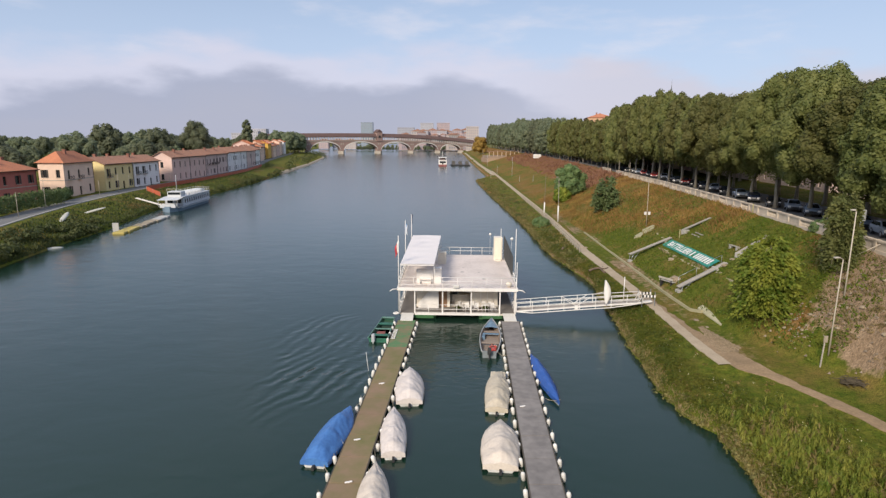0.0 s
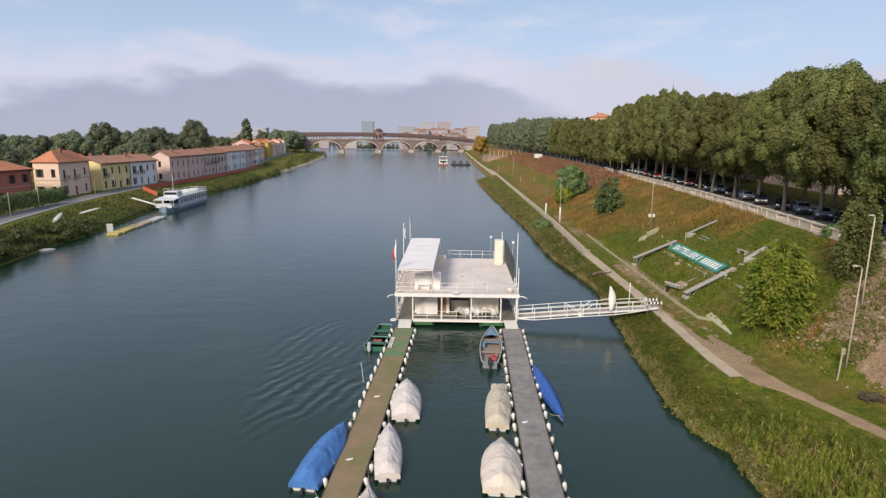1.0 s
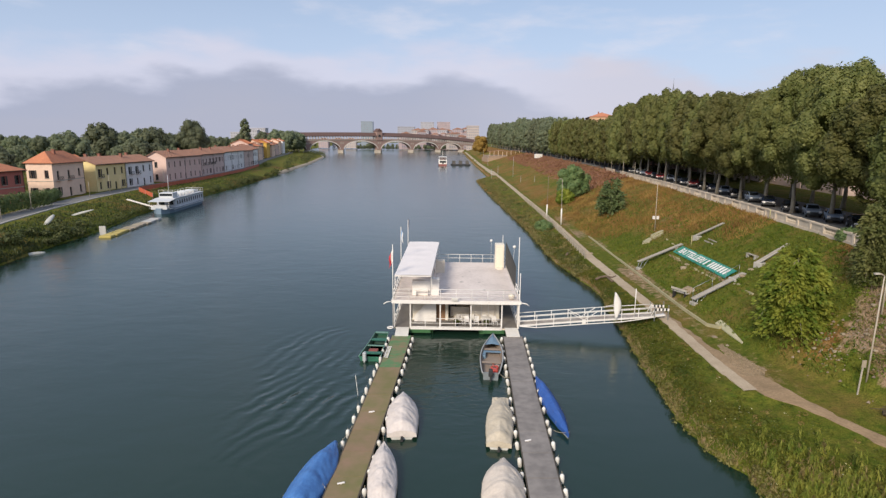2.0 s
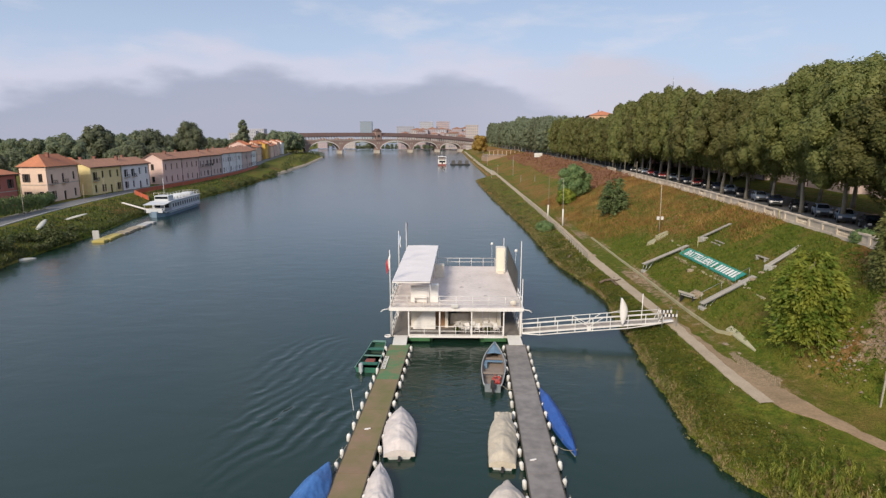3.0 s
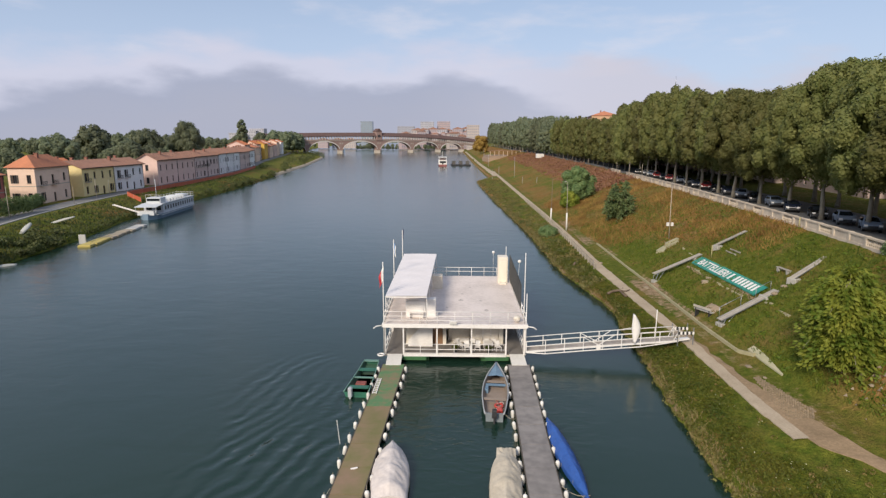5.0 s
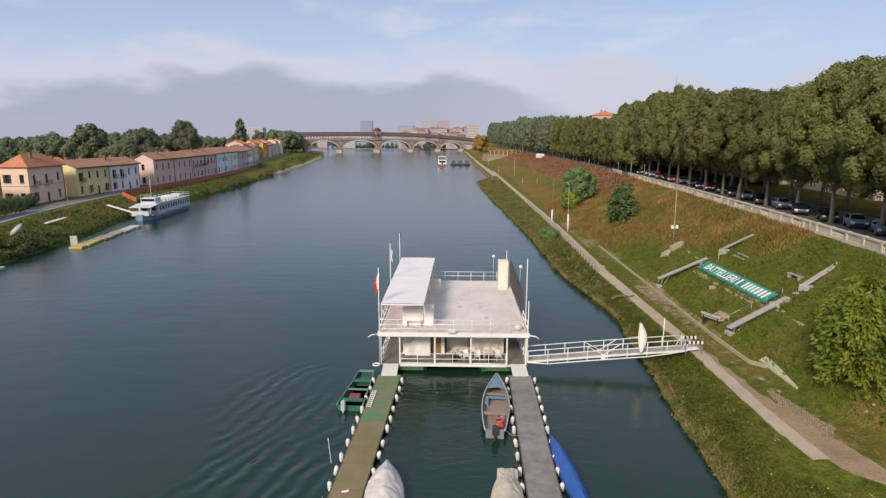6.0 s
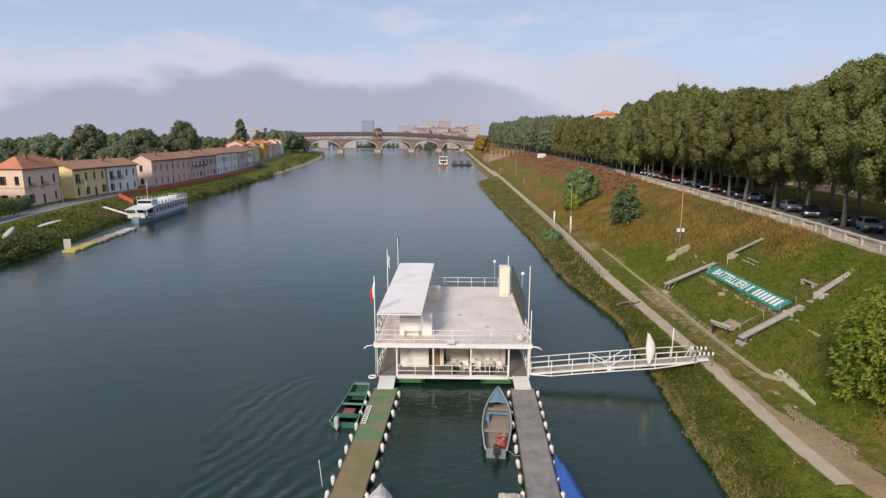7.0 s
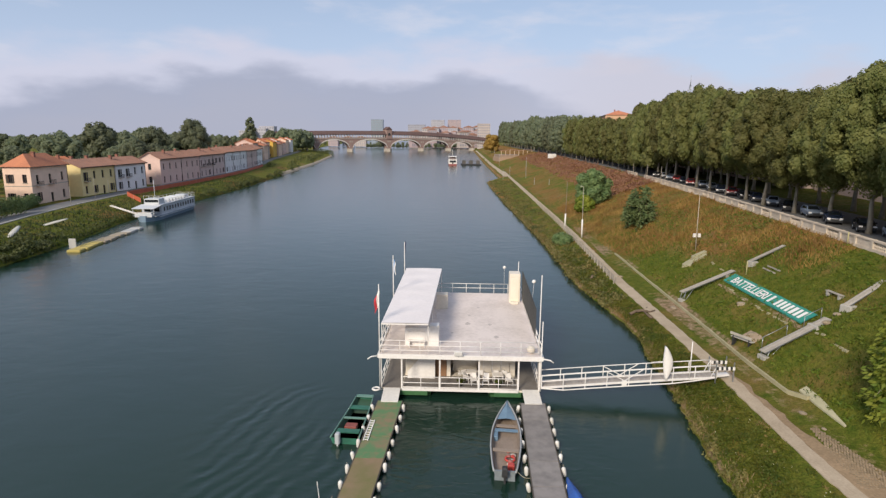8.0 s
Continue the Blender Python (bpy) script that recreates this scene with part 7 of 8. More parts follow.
cars = [car(paint("silver_paint", (0.33, 0.36, 0.40)), "silver parked hatchback under the trees", False), car(paint("dark_blue_paint", (0.02, 0.03, 0.06)), "dark blue parked car under the trees", True), car(paint("light_grey_paint", (0.26, 0.31, 0.38)), "pale blue-grey parked estate car", True), car(paint("black_paint", (0.012, 0.012, 0.014)), "black parked car under the trees", False), car(paint("red_paint", (0.33, 0.03, 0.03)), "red parked car under the trees", False), car(paint("white_car_paint", (0.45, 0.45, 0.45)), "white parked van-like car", True)]
order = [3, 3, 0, 2, 3, 2, 0, 3, 1, 2, 3, 0, 1, 3, 4, 1, 5, 0, 4, 1, 4, 2, 5, 3]
done = set()
rk = random.Random(31)
y = 44.0
for k, i in enumerate(order):
    x = BALUS(y) + 5.6 + rk.uniform(-0.3, 0.3)
    m = pose(x, y, STREET_Z + 0.05, 0, 0, 66 + rk.uniform(-7, 7))
    if i in done:
        copy_thing(cars[i], m)
    else:
        cars[i].matrix_world = m
        done.add(i)
    y += rk.uniform(4.8, 6.2)
balustrade()


# ---- houses ----
ROOF = mat("terracotta_tiles", (0.56, 0.215, 0.105), (0.40, 0.155, 0.085), rough=0.9, scale=0.5, fine=4, bump=0.5)
ROOF_OLD = mat("old_roof_tiles", (0.34, 0.185, 0.135), (0.25, 0.145, 0.108), rough=0.9, scale=0.5, fine=4, bump=0.5)
SHUT = mat("dark_shutter", (0.075, 0.06, 0.05), (0.05, 0.042, 0.036), rough=0.7)
BRICKM = mat("red_brick", (0.30, 0.135, 0.095), (0.22, 0.10, 0.07), rough=0.9, scale=0.4, fine=3, bump=0.3)


def wall_with_holes(sh, L, z0, z1, holes, place, deep=0.22):
    """A wall face of length L with recessed openings (x0, x1, a, b); place maps (x, depth, z) to the house."""
    xs = sorted({0.0, L, *[h[0] for h in holes], *[h[1] for h in holes]})
    zs = sorted({z0, z1, *[h[2] for h in holes], *[h[3] for h in holes]})
    for i in range(len(xs) - 1):
        for j in range(len(zs) - 1):
            cx, cz = (xs[i] + xs[i + 1]) / 2, (zs[j] + zs[j + 1]) / 2
            if any(h[0] < cx < h[1] and h[2] < cz < h[3] for h in holes):
                continue
            sh.add([place(xs[i], 0, zs[j]), place(xs[i + 1], 0, zs[j]), place(xs[i + 1], 0, zs[j + 1]), place(xs[i], 0, zs[j + 1])], [(0, 1, 2, 3)])
    for a, b, c, d in holes:
        f = [(a, c), (b, c), (b, d), (a, d)]
        for k in range(4):
            (xa, za), (xb, zb) = f[k], f[(k + 1) % 4]
            sh.add([place(xa, 0, za), place(xa, deep, za), place(xb, deep, zb), place(xb, 0, zb)], [(0, 1, 2, 3)])


def house(x, y, rz, L, D, h, wall, roof, label, storeys=2, bays=4, hip=False, side_bays=1, rise=2.2, seed=1, balconies=0, shutters=True, doors=1, group="houses along the river road", z=None, chims=2):
    """Local x runs along the street front, which faces local -y."""
    rg = random.Random(seed)
    H = thing("house", label, "house", x, y, ROAD_Z - 0.05 if z is None else z, rz, group=group)
    fl = h / storeys

    def front(u, d, z):
        return (u, d, z)

    def back(u, d, z):
        return (L - u, D - d, z)

    def left(u, d, z):
        return (d, D - u, z)

    def right(u, d, z):
        return (L - d, u, z)

    sh = Shape()
    for place, W, nb, vis in ((front, L, bays, True), (left, D, side_bays, True), (right, D, side_bays, False), (back, L, 0, False)):
        holes = []
        for s in range(storeys):
            for b in range(nb):
                c = W * (b + 0.5) / nb + rg.uniform(-0.12, 0.12)
                ww = 0.50
                if s == 0 and place is front and doors and b in (bays // 2, bays - 1)[:doors]:
                    zb, top = 0.05, 2.35
                elif s > 0 and place is front and b < balconies:
                    zb, top = s * fl + 0.15, s * fl + 2.45
                else:
                    zb, top = s * fl + 0.7, s * fl + 2.68
                holes.append((c - ww, c + ww, zb, min(top, h - 0.25)))
        wall_with_holes(sh, W, -0.6, h, holes, place)
        for a, b, c, d in holes:
            w = part("window", Shape().add([place(a, 0.20, c), place(b, 0.20, c), place(b, 0.20, d), place(a, 0.20, d)], [(0, 1, 2, 3)]), GLASS, H, "dark window")
            m = (a + b) / 2
            bar = Shape()
            bar.add([place(m - 0.04, 0.16, c), place(m + 0.04, 0.16, c), place(m + 0.04, 0.16, d), place(m - 0.04, 0.16, d)], [(0, 1, 2, 3)])
            part("mullion", bar, SHUT, w)
            if vis and d - c < 2.0:
                part("sill", Shape().loft([[place(u, dd, zz) for u, zz in ((a - 0.1, c - 0.1), (b + 0.1, c - 0.1), (b + 0.1, c), (a - 0.1, c))] for dd in (-0.12, 0.05)]), STONE, w)
            if vis and shutters and rg.random() < 0.35:
                for e, s in ((a, -1), (b, 1)):
                    e2 = e + s * 0.40
                    lo, hi = min(e, e2), max(e, e2)
                    part("shutter", Shape().loft([[place(u, dd, zz) for u, zz in ((lo, c), (hi, c), (hi, d), (lo, d))] for dd in (-0.07, -0.01)]), SHUT, w)
            if place is front and d - c > 2.0 and c > 1.0:
                part("balcony_slab", Shape().loft([[place(u, dd, zz) for u, zz in ((a - 0.5, c - 0.25), (b + 0.5, c - 0.25), (b + 0.5, c - 0.1), (a - 0.5, c - 0.1))] for dd in (-0.8, 0.0)]), STONE, w)
                for u in np.linspace(a - 0.48, b + 0.48, 9):
                    part("balcony_bar", Shape().bar(place(u, -0.78, c - 0.1), place(u, -0.78, c + 0.85), 0.04, 0.04), SHUT, w)
                part("balcony_rail", Shape().bar(place(a - 0.48, -0.78, c + 0.85), place(b + 0.48, -0.78, c + 0.85), 0.05, 0.05), SHUT, w)
    sh.add([(0, 0, h), (L, 0, h), (L, D, h), (0, D, h)], [(0, 1, 2, 3)])
    o = 0.55
    rf = Shape()
    e = [(-o, -o), (L + o, -o), (L + o, D + o), (-o, D + o)]
    if hip:
        r0, r1 = (D * 0.5, D / 2), (L - D * 0.5, D / 2)
        if r1[0] < r0[0]:
            r0 = r1 = (L / 2, D / 2)
        tops = [(r0[0], r0[1]), (max(r1[0], r0[0] + 0.2), r1[1])]
        zr = h + rise
        rf.add([(*e[0], h + 0.06), (*e[1], h + 0.06), (*e[2], h + 0.06), (*e[3], h + 0.06), (*tops[0], zr), (*tops[1], zr)], [(0, 1, 5, 4), (1, 2, 5), (2, 3, 4, 5), (3, 0, 4)])
    else:
        zr = h + rise
        rf.add([(*e[0], h - 0.1), (*e[1], h - 0.1), (*e[2], h - 0.1), (*e[3], h - 0.1), (-o, D / 2, zr), (L + o, D / 2, zr)], [(0, 1, 5, 4), (2, 3, 4, 5)])
        for u in (0.0, L):
            sh.add([(u, 0, h), (u, D, h), (u, D / 2, zr - 0.15)], [(0, 1, 2)])
        rf.add([(*e[0], h - 0.28), (*e[1], h - 0.28), (*e[2], h - 0.28), (*e[3], h - 0.28), (-o, D / 2, zr - 0.18), (L + o, D / 2, zr - 0.18)], [(4, 5, 1, 0), (5, 4, 3, 2)])
        for a, b in ((0, 3), (1, 2)):
            k = 4 if a == 0 else 5
            zz = (-o if a == 0 else L + o)
            rf.add([(*e[a], h - 0.1), (zz, D / 2, zr), (*e[b], h - 0.1), (*e[b], h - 0.28), (zz, D / 2, zr - 0.18), (*e[a], h - 0.28)], [(0, 1, 4, 5), (1, 2, 3, 4)])
    rf.box(-o, L + o, -o - 0.04, -o, h - 0.14 if not hip else h - 0.06, h + 0.06 if hip else h - 0.02)
    part("wall", sh, wall, H)
    if hip and storeys == 2:
        part("string_course", Shape().box(-0.07, L + 0.07, -0.07, D + 0.07, fl - 0.12, fl + 0.06), STONE, H, "pale string course")
    R = part("roof", rf, roof, H, "terracotta tiled roof")
    # rows of cover tiles running down the street slope
    rows = Shape()
    if not hip:
        n = int(L / 0.62)
        for k in range(n + 1):
            u = -o + (L + 2 * o) * k / n
            rows.bar((u, -o, h - 0.06), (u, D / 2, zr + 0.04), 0.2, 0.1)
        part("tile_cover", rows, roof, R, kind="stuff")
    part("gutter", Shape().tube([(-o, -o - 0.08, h - 0.05), (L + o, -o - 0.08, h - 0.05)], 0.08, 6), SHUT, H)
    for k in range(chims):
        u = L * (k + 0.6) / (chims + 0.4) + rg.uniform(-0.8, 0.8)
        v = D * rg.choice((0.38, 0.6))
        zc = h + rise * (1 - abs(v - D / 2) / (D / 2))
        part("chimney", Shape().box(u - 0.35, u + 0.35, v - 0.35, v + 0.35, zc - 0.6, zc + 1.0).box(u - 0.45, u + 0.45, v - 0.45, v + 0.45, zc + 1.0, zc + 1.15), BRICKM, R, "brick chimney")
    for k in range(max(1, bays // 3)):
        u = L * (k + 0.98) / max(1, bays // 3)
        u = min(u, L - 0.15)
        part("downpipe", Shape().tube([(u, -0.1, 0.1), (u, -0.1, h - 0.1)], 0.06, 6), SHUT, H)
    return H


def plaster(name, col):
    return mat(name, col, tuple(c * 0.86 for c in col), rough=0.95, scale=0.25, fine=1.6, bump=0.1, mixlo=0.4, mixhi=0.7)


PINK = plaster("pink_plaster", (0.70, 0.50, 0.43))
PEACH = plaster("peach_plaster", (0.78, 0.57, 0.44))
YELLOW = plaster("yellow_plaster", (0.78, 0.64, 0.32))
OFFWHITE = plaster("off_white_plaster", (0.82, 0.80, 0.78))
REDP = plaster("red_plaster", (0.46, 0.15, 0.12))
ROSE = plaster("rose_grey_plaster", (0.62, 0.48, 0.43))
OCHRE = plaster("ochre_plaster", (0.68, 0.42, 0.09))

house(-101.2, 128.2, 88, 11.7, 8.8, 7.6, REDP, ROOF, "low dark red house with a hipped tile roof", 2, 3, True, 2, 2.4, 11)
house(-99.7, 148.4, 95, 14.7, 6.2, 8.8, PEACH, ROOF, "pink-peach villa with a hipped orange tile roof", 2, 3, True, 2, 3.0, 12, balconies=2, chims=1)
house(-100.2, 167.1, 90, 15.2, 8.6, 7.8, YELLOW, ROOF_OLD, "yellow two-storey terraced house with dark shutters", 2, 4, False, 1, 2.0, 13, balconies=1)
house(-99.9, 182.3, 90, 16.1, 8.9, 7.8, OFFWHITE, ROOF_OLD, "white two-storey terraced house with dark shutters", 2, 4, False, 1, 2.0, 14, balconies=2)
house(-99.3, 206.7, 93, 33.6, 7.0, 8.6, PINK, ROOF_OLD, "long pink terraced house with small windows", 2, 7, False, 1, 2.2, 15, shutters=False, doors=2)
house(-101.2, 240.5, 94, 29.7, 7.5, 8.8, ROSE, ROOF_OLD, "weathered rose-grey terraced house with balconies", 2, 7, False, 1, 2.2, 16, balconies=4)
house(-103.0, 270.4, 97, 39.6, 10.5, 9.2, OFFWHITE, ROOF_OLD, "long white terraced house with dark shutters", 2, 9, False, 1, 2.2, 17, doors=2)
house(-108.0, 310.2, 99, 28.6, 11.0, 9.0, ROSE, ROOF_OLD, "grey-pink terraced house beside the river road", 2, 6, False, 1, 2.2, 18)
house(-112.9, 339.4, 100, 19.8, 11.0, 9.3, OFFWHITE, ROOF_OLD, "pale terraced house beside the river road", 2, 4, False, 1, 2.2, 19)
for k, (yy, L, h, w, r) in enumerate(((363, 21, 8.8, ROSE, ROOF_OLD), (386, 23, 9.2, OFFWHITE, ROOF_OLD), (411, 20, 10, PEACH, ROOF), (433, 16, 9.2, ROSE, ROOF), (451, 20, 10, PINK, ROOF), (473, 22, 12.0, OCHRE, ROOF), (497, 24, 10, PEACH, ROOF), (523, 18, 12.5, OFFWHITE, ROOF), (543, 22, 10.5, PINK, ROOF), (567, 20, 13, PEACH, ROOF), (589, 20, 12, PEACH, ROOF), (611, 22, 13, OFFWHITE, ROOF))):
    house(ROAD_L(yy) - 9.5 - 3.0 * (k % 3 == 1) + 1.5 * (k % 4 == 2), yy, 100.5, L, 11, h, w, r, "distant terraced house with a red tile roof", 2, max(3, int(L / 5)), k % 2 == 0, 2, 2.4, 30 + k, shutters=False, group="distant houses")
for k, (xx, yy) in enumerate(((-141, 440), (-153, 482), (-132, 388), (-170, 540), (-178, 572), (-186, 604))):
    house(xx, yy, 100, 20, 11, 12, (PEACH, OFFWHITE, PINK)[k % 3], ROOF, "distant house behind the row", 3, 4, False, 2, 2.6, 50 + k, shutters=False, group="distant houses")
house(-121.4, 186, 90, 12, 9, 7.0, OFFWHITE, ROOF, "house roof seen behind the terrace", 2, 3, False, 1, 2.6, 60)

# trees behind the houses
rng = random.Random(9)
belt = []
for k in range(26):  # tall dark group at the far end of the row
    y = rng.uniform(640, 760)
    belt.append((-0.2500 * y - 2 - 48 * rng.random() ** 1.2, y, rng.uniform(1.25, 1.65)))
for k in range(70):  # woods closing the plain behind the houses
    y = rng.uniform(420, 760)
    b = 0.34 + 0.62 * (k + rng.random()) / 70
    belt.append((-b * y, y, rng.uniform(0.95, 1.2) - 0.4 * max(0.0, b - 0.5)))
for row, (off, s0) in enumerate(((27, 0.76), (40, 0.88), (60, 0.94))):
    y = 112 + 6 * row
    while y < 360 + 30 * row:
        fade = min(max((y - 88) / 95, 0.42), 1.05)
        belt.append((ROAD_L(y) - 9 - off + rng.uniform(-4, 4), y, s0 * fade * rng.uniform(0.62, 1.45)))
        y += rng.uniform(14, 25)
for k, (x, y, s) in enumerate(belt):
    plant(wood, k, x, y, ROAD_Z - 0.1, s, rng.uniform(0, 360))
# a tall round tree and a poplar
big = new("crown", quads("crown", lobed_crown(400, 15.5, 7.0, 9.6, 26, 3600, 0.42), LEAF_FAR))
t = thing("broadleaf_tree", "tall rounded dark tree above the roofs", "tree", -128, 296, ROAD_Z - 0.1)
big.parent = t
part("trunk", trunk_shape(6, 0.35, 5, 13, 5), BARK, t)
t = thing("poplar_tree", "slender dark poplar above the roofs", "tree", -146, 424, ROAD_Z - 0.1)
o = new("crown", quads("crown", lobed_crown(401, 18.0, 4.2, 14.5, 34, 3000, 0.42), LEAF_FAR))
o.parent = t
part("trunk", trunk_shape(5, 0.35, 4, 22, 6, 0.8), BARK, t)

# clipped dark hedge and a garden wall beside the road
for k, (x0, y0, x1, y1, h) in enumerate(((-87.4, 104, -90.6, 132.6, 3.9), (-93.4, 136, -98.3, 146.9, 2.8))):
    n = 22 if k == 0 else 9
    P = []
    for i in range(n):
        f = i / (n - 1)
        q = crown_quads(420 + i + 50 * k, 0, h * 0.52, 1.2, h * 0.52, 14, 420, 0.18)
        P.append(q + np.array([x0 + (x1 - x0) * f, y0 + (y1 - y0) * f, ROAD_Z - 0.1]))
    hd = new("garden_hedge", quads("garden_hedge", np.concatenate(P), LEAF_DARK))
    tagged(hd, "dark green garden hedge beside the road", "hedge", group="garden hedges")

# orange mesh fence along the top of the left bank
of = thing("safety_fence", "orange plastic mesh safety fence on posts", "fence")
ORANGE = mat("orange_mesh", (0.50, 0.115, 0.055), (0.40, 0.10, 0.06), rough=0.7, scale=0.8, fine=4)
pts = [(-83.0, 164.0), (-86.6, 167.0), (-90.0, 170.0)] + [(ROAD_L(y) + 0.3, y) for y in np.arange(173, 330, 6.0)]
for a, b in zip(pts[:-1], pts[1:]):
    za, zb = ground_z(*a), ground_z(*b)
    part("mesh_panel", Shape().loft([[(p[0], p[1], z + lo) for lo in (0.15, 1.35)] + [(p[0] + 0.03, p[1], z + hi) for hi in (1.35, 0.15)] for p, z in ((a, za), (b, zb))]), ORANGE, of)
    part("post", Shape().tube([(a[0], a[1], za - 0.2), (a[0], a[1], za + 1.45)], 0.04, 5), STEEL, of)

for x, y, h in ((-83.5, 109.5, 5), (-87.3, 122.7, 6.5), (-91.4, 149.1, 4.5), (-93.9, 162.3, 5.5), (-95.6, 171.1, 4.5), (-95.1, 195.3, 5), (-96.2, 219.5, 5), (-79.1, 96.3, 7)):
    street_lamp(x, y, h, "grey lamp post beside the riverside road", 0.0, (0, 0), POLE, z=ROAD_Z - 0.1)
copy_thing(cars[5], pose(-91.0, 113.5, ROAD_Z + 0.05, 0, 0, 250))


def overturned(x, y, rz, L, label, tilt=0):
    rings = []
    for i in range(11):
        s = i / 10
        w = 0.55 * math.sin(math.pi * (0.1 + 0.82 * s)) ** 0.6
        rings.append([(w * math.cos(a), (s - 0.5) * L, 0.05 + 0.38 * math.sin(a) * (0.6 + 0.4 * math.sin(math.pi * s))) for a in np.linspace(0, math.pi, 8)])
    solid("upturned_boat", Shape().loft(rings, True, True, True), mat("worn_white_boat", (0.50, 0.49, 0.44), (0.36, 0.35, 0.31), rough=0.6), label, "boat", x, y, 0, rz, group="small boats on the far bank").matrix_world = pose(x, y, max(ground_z(x, y), -0.08) + 0.42 * L * math.sin(radians(tilt)) - 0.04, tilt, 0, rz)


overturned(-76.0, 111.5, 8, 3.6, "white boat lying upturned on the grass bank", 24)
overturned(-77.6, 123.4, -58, 5.0, "long grey-white boat lying upturned on the bank", 15)
overturned(-66.3, 93.4, -40, 2.9, "small white boat at the water's edge")


# ---- passenger ship on the left bank ----
def ship():
    s = thing("passenger_boat", "moored white passenger boat with a blue-grey hull", "boat", -70.7, 142.2, 0, 4.5)
    hullm = mat("blue_grey_hull", (0.20, 0.28, 0.36), (0.15, 0.21, 0.28), rough=0.5)
    SHIPW = mat("ship_paint", (0.60, 0.61, 0.62), (0.50, 0.51, 0.52), rough=0.5)
    L, rings = 26.0, []
    for i in range(15):
        f = i / 14
        w = 2.5 * (1 - max(0, (0.14 - f) / 0.14) ** 2 * 0.75) * (1 - 0.25 * max(0, (f - 0.9) / 0.1))
        rings.append([(-w, f * L, 1.1 + 0.3 * max(0, 0.2 - f) * 5), (-w * 0.85, f * L, -0.4), (w * 0.85, f * L, -0.4), (w, f * L, 1.1 + 0.3 * max(0, 0.2 - f) * 5)])
    part("hull", Shape().loft([list(reversed(r)) for r in rings]), hullm, s, "blue-grey hull")
    part("deck", Shape().box(-2.4, 2.4, 1.5, 25.5, 1.08, 1.16), SHIPW, s)
    sh = Shape()
    holes = [(1.0 + 1.62 * k, 2.1 + 1.62 * k, 1.75, 2.75) for k in range(12)]
    wall_with_holes(sh, 20.5, 1.16, 3.3, holes, lambda u, d, z: (2.25 - d, 4.8 + u, z), 0.1)
    wall_with_holes(sh, 20.5, 1.16, 3.3, [], lambda u, d, z: (-2.25, 25.3 - u, z), 0.1)
    wall_with_holes(sh, 4.5, 1.16, 3.3, [(0.5, 1.9, 1.8, 2.8), (2.6, 4.0, 1.8, 2.8)], lambda u, d, z: (-2.25 + u, 4.8 + d, z), 0.1)
    sh.add([(-2.25, 25.3, 1.16), (2.25, 25.3, 1.16), (2.25, 25.3, 3.3), (-2.25, 25.3, 3.3)], [(1, 0, 3, 2)])
    cab = part("saloon", sh, mat("ship_white", (0.58, 0.60, 0.63), (0.48, 0.50, 0.54), rough=0.5), s, "white saloon with a row of windows")
    for a, b, c, d in holes:
        part("window", Shape().add([(2.16, 4.8 + a, c), (2.16, 4.8 + b, c), (2.16, 4.8 + b, d), (2.16, 4.8 + a, d)], [(0, 1, 2, 3)]), GLASS, cab)
    for u in (-1.75, 0.35):
        part("window", Shape().add([(u, 4.89, 1.8), (u + 1.4, 4.89, 1.8), (u + 1.4, 4.89, 2.8), (u, 4.89, 2.8)], [(0, 1, 2, 3)]), GLASS, cab)
    part("upper_deck", Shape().box(-2.45, 2.45, 4.0, 25.5, 3.3, 3.42), SHIPW, s)
    part("wheelhouse", Shape().box(-1.7, 1.7, 5.0, 8.2, 3.42, 4.75, 0.1), SHIPW, s, "white wheelhouse")
    part("wheelhouse_window", Shape().box(-1.5, 1.5, 4.96, 5.0, 3.95, 4.55), GLASS, s)
    part("front_awning", Shape().loft([[(-2.5, y, z), (2.5, y, z), (2.5, y, z + 0.1), (-2.5, y, z + 0.1)] for y, z in ((0.3, 2.95), (4.2, 3.25))]), SHIPW, s, "white awning over the bow")
    for x in (-2.3, 2.3):
        part("awning_post", Shape().tube([(x, 0.6, 1.2), (x, 0.6, 3.0)], 0.05, 6), SHIPW, s)
        rail_run(s, (x, 8.6, 3.42), (x, 25.2, 3.42), 9, 1.0, (1.0, 0.5), 0.035)
    part("funnel_box", Shape().box(-1.2, 1.2, 21.5, 24.2, 3.42, 4.15, 0.08), SHIPW, s)
    part("locker", Shape().box(-1.2, 1.2, 10.0, 20.0, 3.42, 4.0, 0.05), mat("pale_blue_bench", (0.5, 0.56, 0.62), rough=0.7), s)
    part("bow_box", Shape().box(-1.6, 1.6, 0.8, 2.4, 1.1, 2.0, 0.08), SHIPW, s)
    part("mast", Shape().tube([(0, 7.0, 4.7), (0, 7.0, 9.0)], 0.06, 6), SHIPW, s)
    for k in range(6):
        part("deck_seat", Shape().box(-1.9, 1.9, 10.2 + 1.8 * k, 10.7 + 1.8 * k, 3.42, 4.15, 0.04), SHIPW, s, "white deck seat")
    rail_run(s, (-2.3, 25.2, 3.42), (2.3, 25.2, 3.42), 4, 1.0, (1.0, 0.5), 0.035)
    rail_run(s, (-2.0, 0.9, 1.2), (2.0, 0.9, 1.2), 5, 0.9, (1.0, 0.5), 0.035)
    rail_run(s, (-1.7, 5.0, 4.75), (1.7, 5.0, 4.75), 4, 0.7, (1.0,), 0.03)
    part("bow_bulwark", Shape().loft([[(-1.9, y, 1.1), (1.9, y, 1.1), (1.9, y, 1.75), (-1.9, y, 1.75)] for y in (0.3, 0.45)]), SHIPW, s, "white bow bulwark")
